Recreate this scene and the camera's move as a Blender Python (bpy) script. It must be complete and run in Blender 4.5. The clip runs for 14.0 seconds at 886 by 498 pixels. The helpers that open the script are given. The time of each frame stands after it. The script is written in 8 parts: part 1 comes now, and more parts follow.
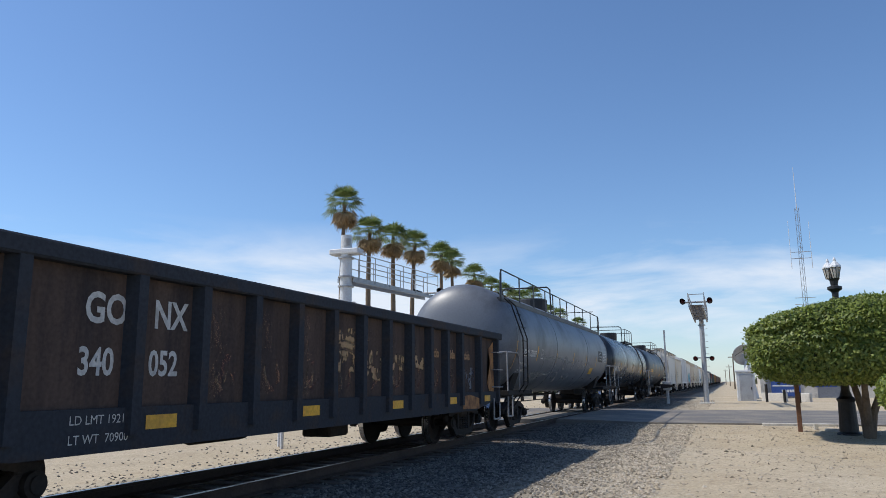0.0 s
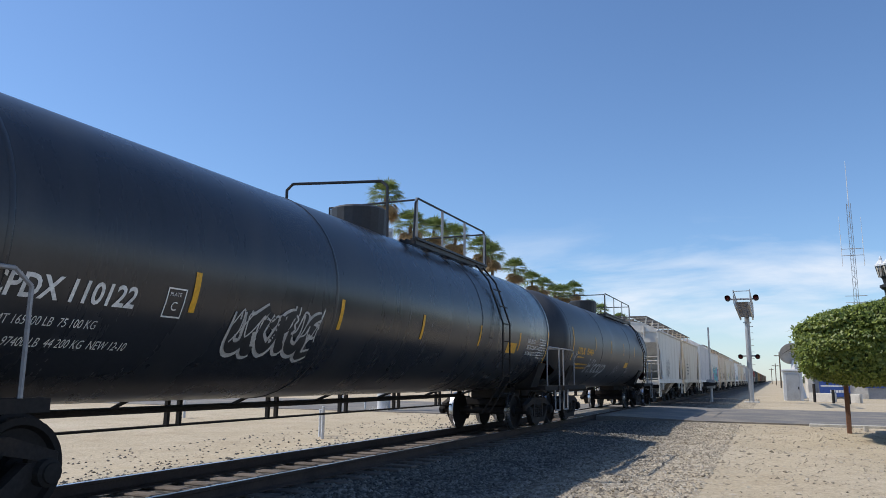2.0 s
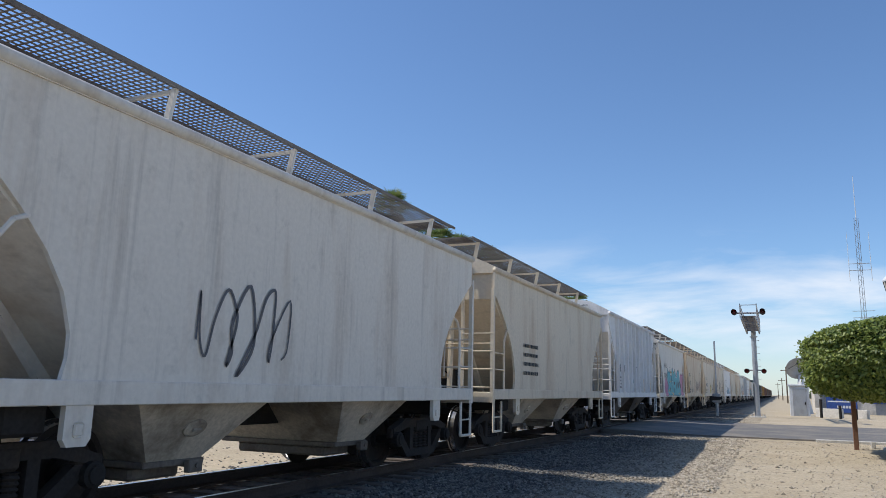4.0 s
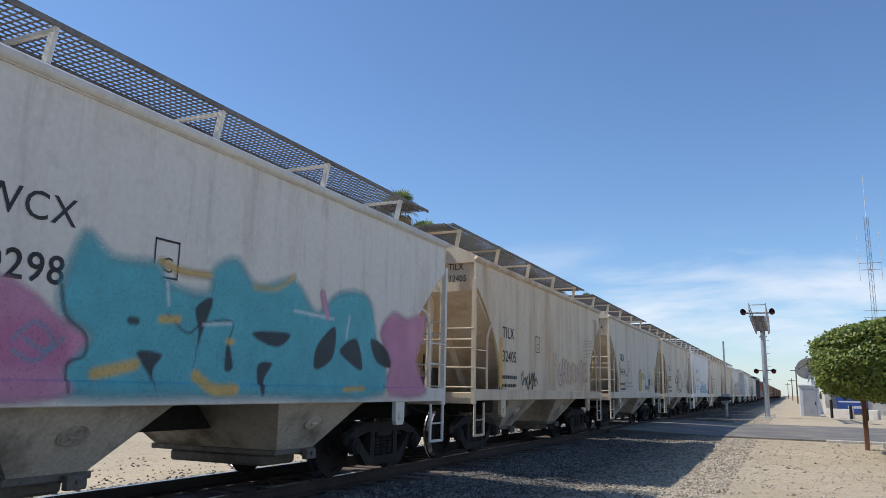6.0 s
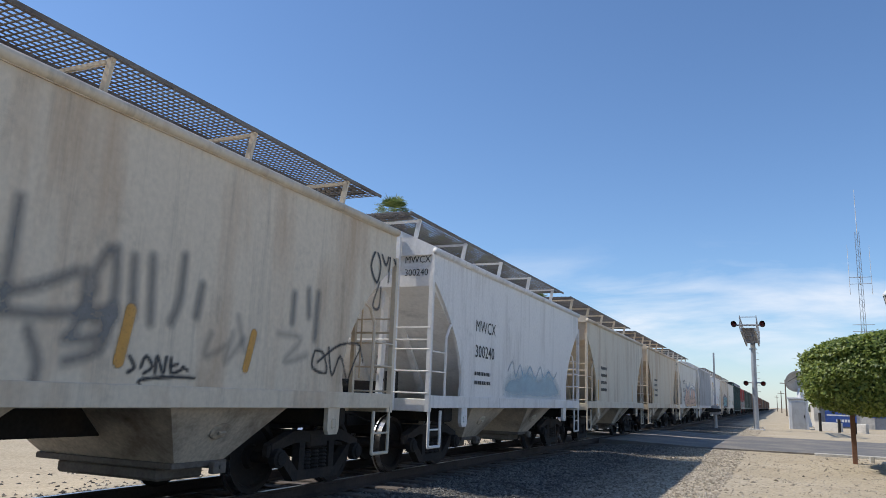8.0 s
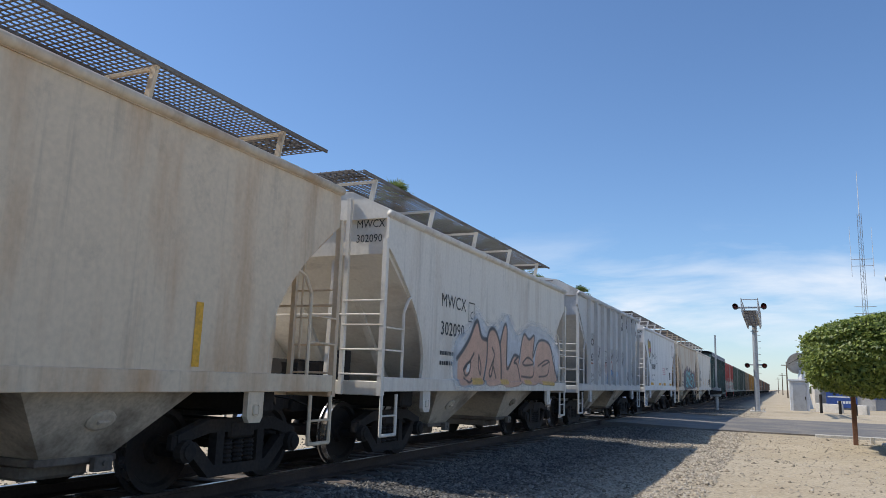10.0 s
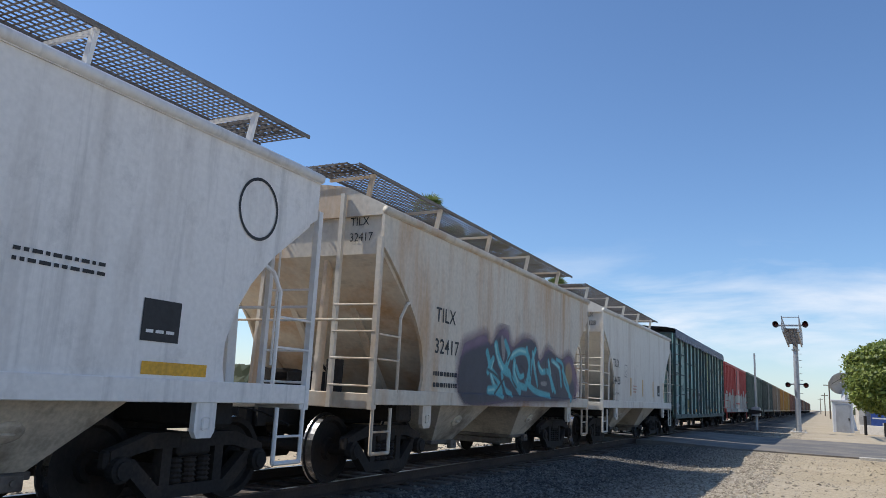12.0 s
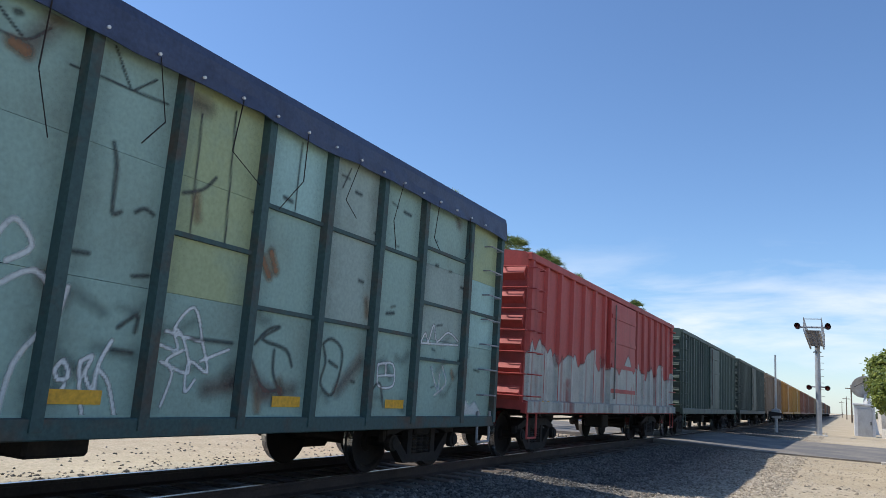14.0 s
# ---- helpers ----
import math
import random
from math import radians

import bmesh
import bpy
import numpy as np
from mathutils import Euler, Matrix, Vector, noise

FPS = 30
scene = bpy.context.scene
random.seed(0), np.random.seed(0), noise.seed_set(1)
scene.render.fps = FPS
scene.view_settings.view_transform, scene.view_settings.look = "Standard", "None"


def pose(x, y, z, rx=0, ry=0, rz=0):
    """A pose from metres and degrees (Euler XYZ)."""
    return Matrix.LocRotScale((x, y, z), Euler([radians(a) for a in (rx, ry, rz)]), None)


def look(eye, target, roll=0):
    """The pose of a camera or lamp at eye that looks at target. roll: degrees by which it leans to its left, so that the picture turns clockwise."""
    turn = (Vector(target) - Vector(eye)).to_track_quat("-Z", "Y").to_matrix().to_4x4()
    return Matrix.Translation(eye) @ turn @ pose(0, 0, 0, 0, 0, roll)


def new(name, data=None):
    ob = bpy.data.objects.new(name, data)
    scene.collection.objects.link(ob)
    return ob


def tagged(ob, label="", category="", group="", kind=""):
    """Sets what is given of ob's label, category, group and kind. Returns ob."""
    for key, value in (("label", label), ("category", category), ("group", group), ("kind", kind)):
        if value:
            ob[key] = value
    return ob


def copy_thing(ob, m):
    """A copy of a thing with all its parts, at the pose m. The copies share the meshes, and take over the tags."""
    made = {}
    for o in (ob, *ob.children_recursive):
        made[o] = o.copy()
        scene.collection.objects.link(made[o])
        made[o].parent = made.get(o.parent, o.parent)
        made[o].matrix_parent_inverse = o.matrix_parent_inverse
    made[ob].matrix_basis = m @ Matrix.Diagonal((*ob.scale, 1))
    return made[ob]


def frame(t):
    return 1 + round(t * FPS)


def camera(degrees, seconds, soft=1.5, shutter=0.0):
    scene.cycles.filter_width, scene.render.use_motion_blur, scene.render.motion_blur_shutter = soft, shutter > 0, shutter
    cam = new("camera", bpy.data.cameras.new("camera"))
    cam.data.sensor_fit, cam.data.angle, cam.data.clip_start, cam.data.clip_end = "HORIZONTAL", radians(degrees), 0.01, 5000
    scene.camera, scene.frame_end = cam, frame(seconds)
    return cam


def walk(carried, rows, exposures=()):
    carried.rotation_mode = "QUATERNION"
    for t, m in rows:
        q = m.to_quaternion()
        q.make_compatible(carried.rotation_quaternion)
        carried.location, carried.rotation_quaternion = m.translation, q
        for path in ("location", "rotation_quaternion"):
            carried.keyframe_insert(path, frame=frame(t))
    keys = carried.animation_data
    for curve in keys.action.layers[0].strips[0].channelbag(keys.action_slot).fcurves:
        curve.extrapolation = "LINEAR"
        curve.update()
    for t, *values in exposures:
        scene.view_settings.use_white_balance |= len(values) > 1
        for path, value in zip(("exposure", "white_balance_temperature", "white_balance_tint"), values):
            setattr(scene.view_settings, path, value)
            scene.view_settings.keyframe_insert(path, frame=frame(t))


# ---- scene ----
EYE = (0.0, 0.0, 1.24)
SPEED = 17.3          # train, metres a second
TRACK_X = -6.65       # centre line of the track; rail top is z = 0

cam = camera(62.0, 14.0, 0.6)
walk(cam, [
    (0, pose(*EYE, 100.34, 0.44, 20.85)),
    (0.5, pose(*EYE, 99.57, 0.63, 21.61)),
    (1, pose(*EYE, 99.35, 0.31, 22.80)),
    (1.5, pose(*EYE, 99.41, -0.20, 23.52)),
    (2, pose(*EYE, 99.85, -0.57, 23.87)),
    (2.5, pose(*EYE, 100.30, -0.99, 23.92)),
    (3, pose(*EYE, 100.67, -1.17, 23.97)),
    (5.5, pose(*EYE, 100.65, -1.13, 24.72)),
    (6, pose(*EYE, 100.71, -1.14, 24.83)),
    (6.5, pose(*EYE, 100.95, -1.29, 24.89)),
    (7, pose(*EYE, 101.28, -1.51, 24.75)),
    (7.5, pose(*EYE, 101.40, -1.78, 24.48)),
    (8, pose(*EYE, 101.26, -2.05, 24.08)),
    (10.5, pose(*EYE, 99.87, -1.84, 24.39)),
    (11, pose(*EYE, 100.13, -2.13, 25.07)),
    (11.5, pose(*EYE, 100.70, -2.18, 25.96)),
    (12, pose(*EYE, 100.99, -2.72, 26.77)),
    (12.5, pose(*EYE, 101.18, -2.85, 27.42)),
    (13, pose(*EYE, 101.11, -3.15, 27.78)),
    (13.5, pose(*EYE, 100.79, -3.55, 28.00)),
    (14, pose(*EYE, 100.57, -3.85, 28.07)),
], exposures=((0.0, -0.03), (1.5, 0.03), (12.8, 0.05), (14.0, 0.18)))

# ---------------------------------------------------------------- light
SUN_DIR = Vector((-0.80, -0.20, 1.0)).normalized()
world = bpy.data.worlds.new("sky")
scene.world = world
world.use_nodes = True
wn, wl = world.node_tree.nodes, world.node_tree.links
sky = wn.new("ShaderNodeTexSky")
sky.sky_type = "NISHITA"
sky.sun_disc = False
sky.sun_elevation = math.asin(SUN_DIR.z)
sky.sun_rotation = math.atan2(SUN_DIR.x, SUN_DIR.y)
sky.air_density, sky.dust_density, sky.ozone_density = 1.0, 0.3, 3.0
wn["Background"].inputs[1].default_value = 0.12


def wnode(kind, **values):
    n = wn.new(kind)
    for k, v in values.items():
        n.inputs[k].default_value = v
    return n


def wmath(op, a, b=None):
    n = wn.new("ShaderNodeMath")
    n.operation = op
    for i, v in enumerate((a, b)):
        if v is None:
            continue
        if isinstance(v, (int, float)):
            n.inputs[i].default_value = v
        else:
            wl.new(v, n.inputs[i])
    return n.outputs[0]


# thin cirrus low over the horizon: noise on the sky, stretched level
tc = wn.new("ShaderNodeTexCoord")
sep = wn.new("ShaderNodeSeparateXYZ")
wl.new(tc.outputs["Generated"], sep.inputs[0])
mp = wn.new("ShaderNodeMapping")
mp.inputs["Scale"].default_value = (1.0, 1.0, 4.6)
mp.inputs["Location"].default_value = (0.35, 0.2, 0.1)
wl.new(tc.outputs["Generated"], mp.inputs[0])
nz = wnode("ShaderNodeTexNoise", Scale=3.1, Detail=7.0, Roughness=0.55, Distortion=0.35)
wl.new(mp.outputs[0], nz.inputs["Vector"])
band = wmath("SUBTRACT", 1.0, wmath("ABSOLUTE", wmath("MULTIPLY", wmath("SUBTRACT", sep.outputs[2], 0.105), 9.0)))
band = wmath("MAXIMUM", band, 0.0)
cover = wmath("MULTIPLY", wmath("MAXIMUM", wmath("SUBTRACT", nz.outputs["Fac"], 0.42), 0.0), 5.0)
cover = wmath("MINIMUM", wmath("MULTIPLY", cover, band), 0.85)
haze = wmath("MAXIMUM", wmath("SUBTRACT", 1.0, wmath("MULTIPLY", wmath("ABSOLUTE", sep.outputs[2]), 7.0)), 0.0)
cover = wmath("MAXIMUM", cover, wmath("MULTIPLY", haze, 0.25))
mixc = wn.new("ShaderNodeMixRGB")
mixc.inputs[2].default_value = (7.2, 7.6, 8.3, 1)
wl.new(cover, mixc.inputs[0])
tint = wn.new("ShaderNodeMixRGB")
tint.blend_type = "MULTIPLY"
tint.inputs[0].default_value = 1.0
tint.inputs[2].default_value = (0.90, 1.05, 1.22, 1)
wl.new(sky.outputs[0], tint.inputs[1])
wl.new(tint.outputs[0], mixc.inputs[1])
wl.new(mixc.outputs[0], wn["Background"].inputs[0])

sun = new("sun", bpy.data.lights.new("sun", "SUN"))
sun.data.energy, sun.data.angle, sun.data.color = 4.0, radians(0.53), (1.0, 0.95, 0.87)
sun.matrix_world = look((0, 0, 60), Vector((0, 0, 60)) - SUN_DIR)

# ---------------------------------------------------------------- materials


def material(name, color, rough=0.7, metal=0.0, stain=None, amount=0.4, streak=False, scale=1.5, bump=0.15, grain=25.0, spec=0.5, coarse=0.18):
    """A surface with grain and stains: stain is a second colour, laid on in patches or, with streak, in runs down the side."""
    m = bpy.data.materials.new(name)
    m.use_nodes = True
    n, l = m.node_tree.nodes, m.node_tree.links
    b = n["Principled BSDF"]
    b.inputs["Roughness"].default_value, b.inputs["Metallic"].default_value = rough, metal
    b.inputs["Specular IOR Level"].default_value = spec
    co, info = n.new("ShaderNodeTexCoord"), n.new("ShaderNodeObjectInfo")
    off = n.new("ShaderNodeVectorMath")
    off.operation = "MULTIPLY_ADD"
    off.inputs[1].default_value = (1, 1, 1)
    shift = n.new("ShaderNodeVectorMath")
    shift.operation = "SCALE"
    shift.inputs[0].default_value = (37.0, 19.0, 11.0)
    l.new(info.outputs["Random"], shift.inputs["Scale"])
    l.new(co.outputs["Object"], off.inputs[0])
    l.new(shift.outputs[0], off.inputs[2])
    mp1 = n.new("ShaderNodeMapping")
    mp1.inputs["Scale"].default_value = (1, 1.5, 0.24) if streak else (1, 1, 1)
    l.new(off.outputs[0], mp1.inputs[0])
    big = n.new("ShaderNodeTexNoise")
    big.inputs["Scale"].default_value, big.inputs["Detail"].default_value, big.inputs["Roughness"].default_value = scale, 6, 0.62
    l.new(mp1.outputs[0], big.inputs["Vector"])
    fine = n.new("ShaderNodeTexNoise")
    fine.inputs["Scale"].default_value, fine.inputs["Detail"].default_value = grain, 4
    l.new(off.outputs[0], fine.inputs["Vector"])
    ramp = n.new("ShaderNodeMapRange")
    ramp.inputs["From Min"].default_value, ramp.inputs["From Max"].default_value = 0.62 - 0.32 * amount, 0.80 - 0.2 * amount
    l.new(big.outputs["Fac"], ramp.inputs["Value"])
    mix = n.new("ShaderNodeMixRGB")
    c2 = stain if stain else tuple(v * 0.62 for v in color)
    mix.inputs[1].default_value, mix.inputs[2].default_value = (*color, 1), (*c2, 1)
    l.new(ramp.outputs[0], mix.inputs[0])
    val = n.new("ShaderNodeMapRange")
    val.inputs["From Min"].default_value, val.inputs["From Max"].default_value = 0.3, 0.7
    val.inputs["To Min"].default_value, val.inputs["To Max"].default_value = 1 - coarse, 1 + coarse
    l.new(fine.outputs["Fac"], val.inputs["Value"])
    mul = n.new("ShaderNodeVectorMath")
    mul.operation = "SCALE"
    l.new(mix.outputs[0], mul.inputs[0])
    l.new(val.outputs[0], mul.inputs["Scale"])
    if streak:
        mp2 = n.new("ShaderNodeMapping")
        mp2.inputs["Scale"].default_value = (1, 3.6, 0.20)
        l.new(off.outputs[0], mp2.inputs[0])
        run = n.new("ShaderNodeTexNoise")
        run.inputs["Scale"].default_value, run.inputs["Detail"].default_value, run.inputs["Roughness"].default_value = 1.4, 7, 0.66
        l.new(mp2.outputs[0], run.inputs["Vector"])
        blot = n.new("ShaderNodeTexNoise")
        blot.inputs["Scale"].default_value, blot.inputs["Detail"].default_value, blot.inputs["Roughness"].default_value = 2.3, 8, 0.72
        l.new(off.outputs[0], blot.inputs["Vector"])
        f1, f2 = n.new("ShaderNodeMapRange"), n.new("ShaderNodeMapRange")
        for q, lo, hi, deep in ((f1, 0.55, 0.76, 0.72), (f2, 0.56, 0.76, 0.77)):
            q.inputs["From Min"].default_value, q.inputs["From Max"].default_value = lo, hi
            q.inputs["To Min"].default_value, q.inputs["To Max"].default_value = 1.0, deep
        l.new(run.outputs["Fac"], f1.inputs["Value"])
        l.new(blot.outputs["Fac"], f2.inputs["Value"])
        both = n.new("ShaderNodeMath")
        both.operation = "MULTIPLY"
        l.new(f1.outputs[0], both.inputs[0])
        l.new(f2.outputs[0], both.inputs[1])
        mul2 = n.new("ShaderNodeVectorMath")
        mul2.operation = "SCALE"
        l.new(mul.outputs[0], mul2.inputs[0])
        l.new(both.outputs[0], mul2.inputs["Scale"])
        mul = mul2
    l.new(mul.outputs[0], b.inputs["Base Color"])
    rr = n.new("ShaderNodeMapRange")
    rr.inputs["To Min"].default_value, rr.inputs["To Max"].default_value = max(0.05, rough - 0.12), min(1.0, rough + 0.15)
    l.new(big.outputs["Fac"], rr.inputs["Value"])
    l.new(rr.outputs[0], b.inputs["Roughness"])
    if bump:
        bp = n.new("ShaderNodeBump")
        bp.inputs["Strength"].default_value, bp.inputs["Distance"].default_value = bump, 0.02
        l.new(fine.outputs["Fac"], bp.inputs["Height"])
        l.new(bp.outputs[0], b.inputs["Normal"])
    return m


RUST = (0.20, 0.085, 0.035)
M = {}
M["steel_dark"] = material("dark_underframe", (0.026, 0.024, 0.023), 0.85, 0, (0.05, 0.039, 0.032), 0.4, spec=0.25)
M["truck"] = material("cast_truck_iron", (0.030, 0.027, 0.026), 0.88, 0, (0.06, 0.046, 0.037), 0.5, spec=0.25)
M["wheel"] = material("wheel_steel", (0.022, 0.019, 0.018), 0.7, 0.2, (0.045, 0.03, 0.022), 0.4, spec=0.25)
M["tread"] = material("polished_tread", (0.55, 0.55, 0.56), 0.25, 1.0, bump=0)
M["rail"] = material("rusty_rail", (0.055, 0.036, 0.028), 0.8, 0.1, (0.035, 0.024, 0.02), 0.5)
M["railtop"] = material("worn_rail_head", (0.55, 0.55, 0.56), 0.3, 1.0, bump=0)
M["tie"] = material("weathered_tie", (0.15, 0.12, 0.10), 0.9, 0, (0.06, 0.048, 0.04), 0.6)
M["white"] = material("white_lettering", (0.78, 0.78, 0.76), 0.6, bump=0)
M["black"] = material("black_lettering", (0.025, 0.025, 0.027), 0.6, bump=0)
M["yellow"] = material("yellow_reflector", (0.72, 0.38, 0.02), 0.5, bump=0, stain=(0.55, 0.30, 0.04))
M["galv"] = material("galvanised_steel", (0.40, 0.41, 0.42), 0.5, 0.3, (0.30, 0.30, 0.30), 0.45)
M["wood_post"] = material("brown_post", (0.20, 0.10, 0.06), 0.8)
M["concrete"] = material("pale_concrete", (0.55, 0.52, 0.47), 0.9)

# ---------------------------------------------------------------- mesh helpers


def part(name, bm, mat, parent=None, label="", smooth=False):
    me = bpy.data.meshes.new(name)
    bm.normal_update()
    bm.to_mesh(me)
    bm.free()
    me.materials.append(mat)
    if smooth:
        for p in me.polygons:
            p.use_smooth = True
    ob = new(name, me)
    ob.parent = parent
    if label:
        tagged(ob, label)
    return ob


def same(name, me, parent, m, label=""):
    """Another part on the mesh me."""
    ob = new(name, me)
    ob.parent = parent
    ob.matrix_basis = m
    if label:
        tagged(ob, label)
    return ob


def box(bm, x0, x1, y0, y1, z0, z1, bevel=0.0):
    r = bmesh.ops.create_cube(bm, size=1.0, matrix=Matrix.LocRotScale(((x0 + x1) / 2, (y0 + y1) / 2, (z0 + z1) / 2), None, (abs(x1 - x0), abs(y1 - y0), abs(z1 - z0))))
    if bevel:
        ed = list({e for v in r["verts"] for e in v.link_edges})
        bmesh.ops.bevel(bm, geom=ed, offset=bevel, segments=1, affect="EDGES")
    return bm


def rod(bm, a, b, r, seg=8, r2=None):
    a, b = Vector(a), Vector(b)
    d = b - a
    q = d.to_track_quat("Z", "Y").to_matrix().to_4x4()
    bmesh.ops.create_cone(bm, cap_ends=True, segments=seg, radius1=r, radius2=r if r2 is None else r2, depth=d.length, matrix=Matrix.Translation((a + b) / 2) @ q)
    return bm


def pipe(bm, pts, r, seg=6):
    for a, b in zip(pts, pts[1:]):
        rod(bm, a, b, r, seg)
    return bm


def extrude(bm, outline, axis, lo, hi):
    """A solid from an outline of pairs, pushed along an axis: 'x' takes (y, z), 'y' takes (x, z), 'z' takes (x, y)."""
    def place(p, k):
        return {"x": (k, p[0], p[1]), "y": (p[0], k, p[1]), "z": (p[0], p[1], k)}[axis]
    a = [bm.verts.new(place(p, lo)) for p in outline]
    b = [bm.verts.new(place(p, hi)) for p in outline]
    faces = [bm.faces.new(a), bm.faces.new(list(reversed(b)))]
    n = len(a)
    for i in range(n):
        faces.append(bm.faces.new((a[i], b[i], b[(i + 1) % n], a[(i + 1) % n])))
    bmesh.ops.recalc_face_normals(bm, faces=faces)
    return bm


def lathe(bm, outline, centre, axis, seg=24):
    """Turns an outline of (along, radius) round a level axis ('x' or 'y') or an upright one ('z')."""
    rings = []
    for s, r in outline:
        ring = []
        for i in range(seg):
            u = 2 * math.pi * i / seg
            p = {"x": (s, r * math.cos(u), r * math.sin(u)), "y": (r * math.cos(u), s, r * math.sin(u)), "z": (r * math.cos(u), r * math.sin(u), s)}[axis]
            ring.append(bm.verts.new(Vector(p) + Vector(centre)))
        rings.append(ring)
    faces = []
    for a, b in zip(rings, rings[1:]):
        for i in range(seg):
            faces.append(bm.faces.new((a[i], b[i], b[(i + 1) % seg], a[(i + 1) % seg])))
    for ring in (rings[0], rings[-1]):
        faces.append(bm.faces.new(ring))
    bmesh.ops.recalc_face_normals(bm, faces=faces)
    return bm


def B():
    return bmesh.new()

CACHE = {}


def mesh(key, build, smooth=False):
    """The mesh of that key, built on its first use."""
    if key not in CACHE:
        bm = B()
        build(bm)
        bm.normal_update()
        me = bpy.data.meshes.new(key)
        bm.to_mesh(me)
        bm.free()
        me.materials.append(None)
        if smooth:
            for p in me.polygons:
                p.use_smooth = True
        CACHE[key] = me
    return CACHE[key]


def put(name, me, mat, parent=None, m=None, label=""):
    ob = new(name, me)
    ob.parent = parent
    if m is not None:
        ob.matrix_basis = m
    ob.material_slots[0].link = "OBJECT"
    ob.material_slots[0].material = mat
    if label:
        tagged(ob, label)
    return ob


def slotted(name, me, mats, parent=None, m=None, label=""):
    """A part with two materials on its faces."""
    ob = put(name, me, mats[0], parent, m, label)
    ob.material_slots[1].link = "OBJECT"
    ob.material_slots[1].material = mats[1]
    return ob


FLIP_Y = Matrix.Diagonal((1, -1, 1, 1))
TURN = pose(0, 0, 0, 0, 0, 180)

# ---------------------------------------------------------------- ground and track


def ground_material():
    """Pale sand with pebbles and tracks; grey crushed stone along the track, darkened near the rails as shadow."""
    m = bpy.data.materials.new("sand_and_gravel")
    m.use_nodes = True
    n, l = m.node_tree.nodes, m.node_tree.links
    b = n["Principled BSDF"]
    b.inputs["Roughness"].default_value = 0.95
    b.inputs["Specular IOR Level"].default_value = 0.15
    co = n.new("ShaderNodeTexCoord")

    def noise_at(scale, detail=5, rough=0.6):
        t = n.new("ShaderNodeTexNoise")
        t.inputs["Scale"].default_value, t.inputs["Detail"].default_value, t.inputs["Roughness"].default_value = scale, detail, rough
        l.new(co.outputs["Object"], t.inputs["Vector"])
        return t.outputs["Fac"]

    def span(v, a, b2, lo=0.0, hi=1.0):
        r = n.new("ShaderNodeMapRange")
        for k, x in zip(("From Min", "From Max", "To Min", "To Max"), (a, b2, lo, hi)):
            r.inputs[k].default_value = x
        l.new(v, r.inputs["Value"])
        return r.outputs[0]

    def mixed(f, a, c):
        x = n.new("ShaderNodeMixRGB")
        l.new(f, x.inputs[0])
        for i, v in ((1, a), (2, c)):
            if isinstance(v, tuple):
                x.inputs[i].default_value = (*v, 1)
            else:
                l.new(v, x.inputs[i])
        return x.outputs[0]

    def op(kind, a, c):
        x = n.new("ShaderNodeMath")
        x.operation = kind
        for i, v in ((0, a), (1, c)):
            if isinstance(v, (int, float)):
                x.inputs[i].default_value = v
            else:
                l.new(v, x.inputs[i])
        return x.outputs[0]

    big, mid, fine = noise_at(0.22), noise_at(1.7), noise_at(16, 6, 0.7)
    sand = mixed(span(big, 0.35, 0.7), (0.47, 0.385, 0.265), (0.56, 0.475, 0.35))
    sand = mixed(span(mid, 0.50, 0.74, 0, 0.6), sand, (0.38, 0.30, 0.205))
    speck = noise_at(42, 3, 0.6)
    sand = mixed(span(speck, 0.60, 0.72, 0, 0.55), sand, (0.20, 0.165, 0.125))
    vor = n.new("ShaderNodeTexVoronoi")
    vor.inputs["Scale"].default_value = 15
    l.new(co.outputs["Object"], vor.inputs["Vector"])
    bw = n.new("ShaderNodeSeparateColor")
    l.new(vor.outputs["Color"], bw.inputs[0])
    # stone tones near the rails painted darker to deepen the train's shadow
    stone = mixed(bw.outputs[0], (0.085, 0.082, 0.08), (0.20, 0.19, 0.175))
    stone = mixed(span(vor.outputs["Distance"], 0.35, 0.75, 0, 0.8), stone, (0.045, 0.042, 0.038))
    pale = mixed(bw.outputs[1], (0.28, 0.245, 0.19), (0.50, 0.445, 0.355))
    sep = n.new("ShaderNodeSeparateXYZ")
    l.new(co.outputs["Object"], sep.inputs[0])
    edge = op("ADD", op("MAXIMUM", op("SUBTRACT", sep.outputs[0], TRACK_X), op("MULTIPLY", op("SUBTRACT", TRACK_X, sep.outputs[0]), 2.1)), op("MULTIPLY", op("SUBTRACT", mid, 0.5), 2.4))
    near = span(edge, 3.0, 6.4, 1.0, 0.0)
    col = mixed(near, sand, mixed(span(edge, 2.9, 4.6, 0.0, 1.0), stone, pale))
    grain = n.new("ShaderNodeVectorMath")
    grain.operation = "SCALE"
    l.new(col, grain.inputs[0])
    l.new(span(fine, 0.3, 0.72, 0.72, 1.22), grain.inputs["Scale"])
    l.new(grain.outputs[0], b.inputs["Base Color"])
    bp = n.new("ShaderNodeBump")
    bp.inputs["Strength"].default_value, bp.inputs["Distance"].default_value = 0.8, 0.05
    l.new(op("ADD", op("MULTIPLY", fine, 0.7), op("MULTIPLY", op("SUBTRACT", 1.0, vor.outputs["Distance"]), near)), bp.inputs["Height"])
    l.new(bp.outputs[0], b.inputs["Normal"])
    return m


M["sand"] = ground_material()
M["asphalt"] = material("worn_asphalt", (0.15, 0.14, 0.13), 0.9, 0, (0.27, 0.235, 0.19), 0.55, scale=0.6, bump=0.3)


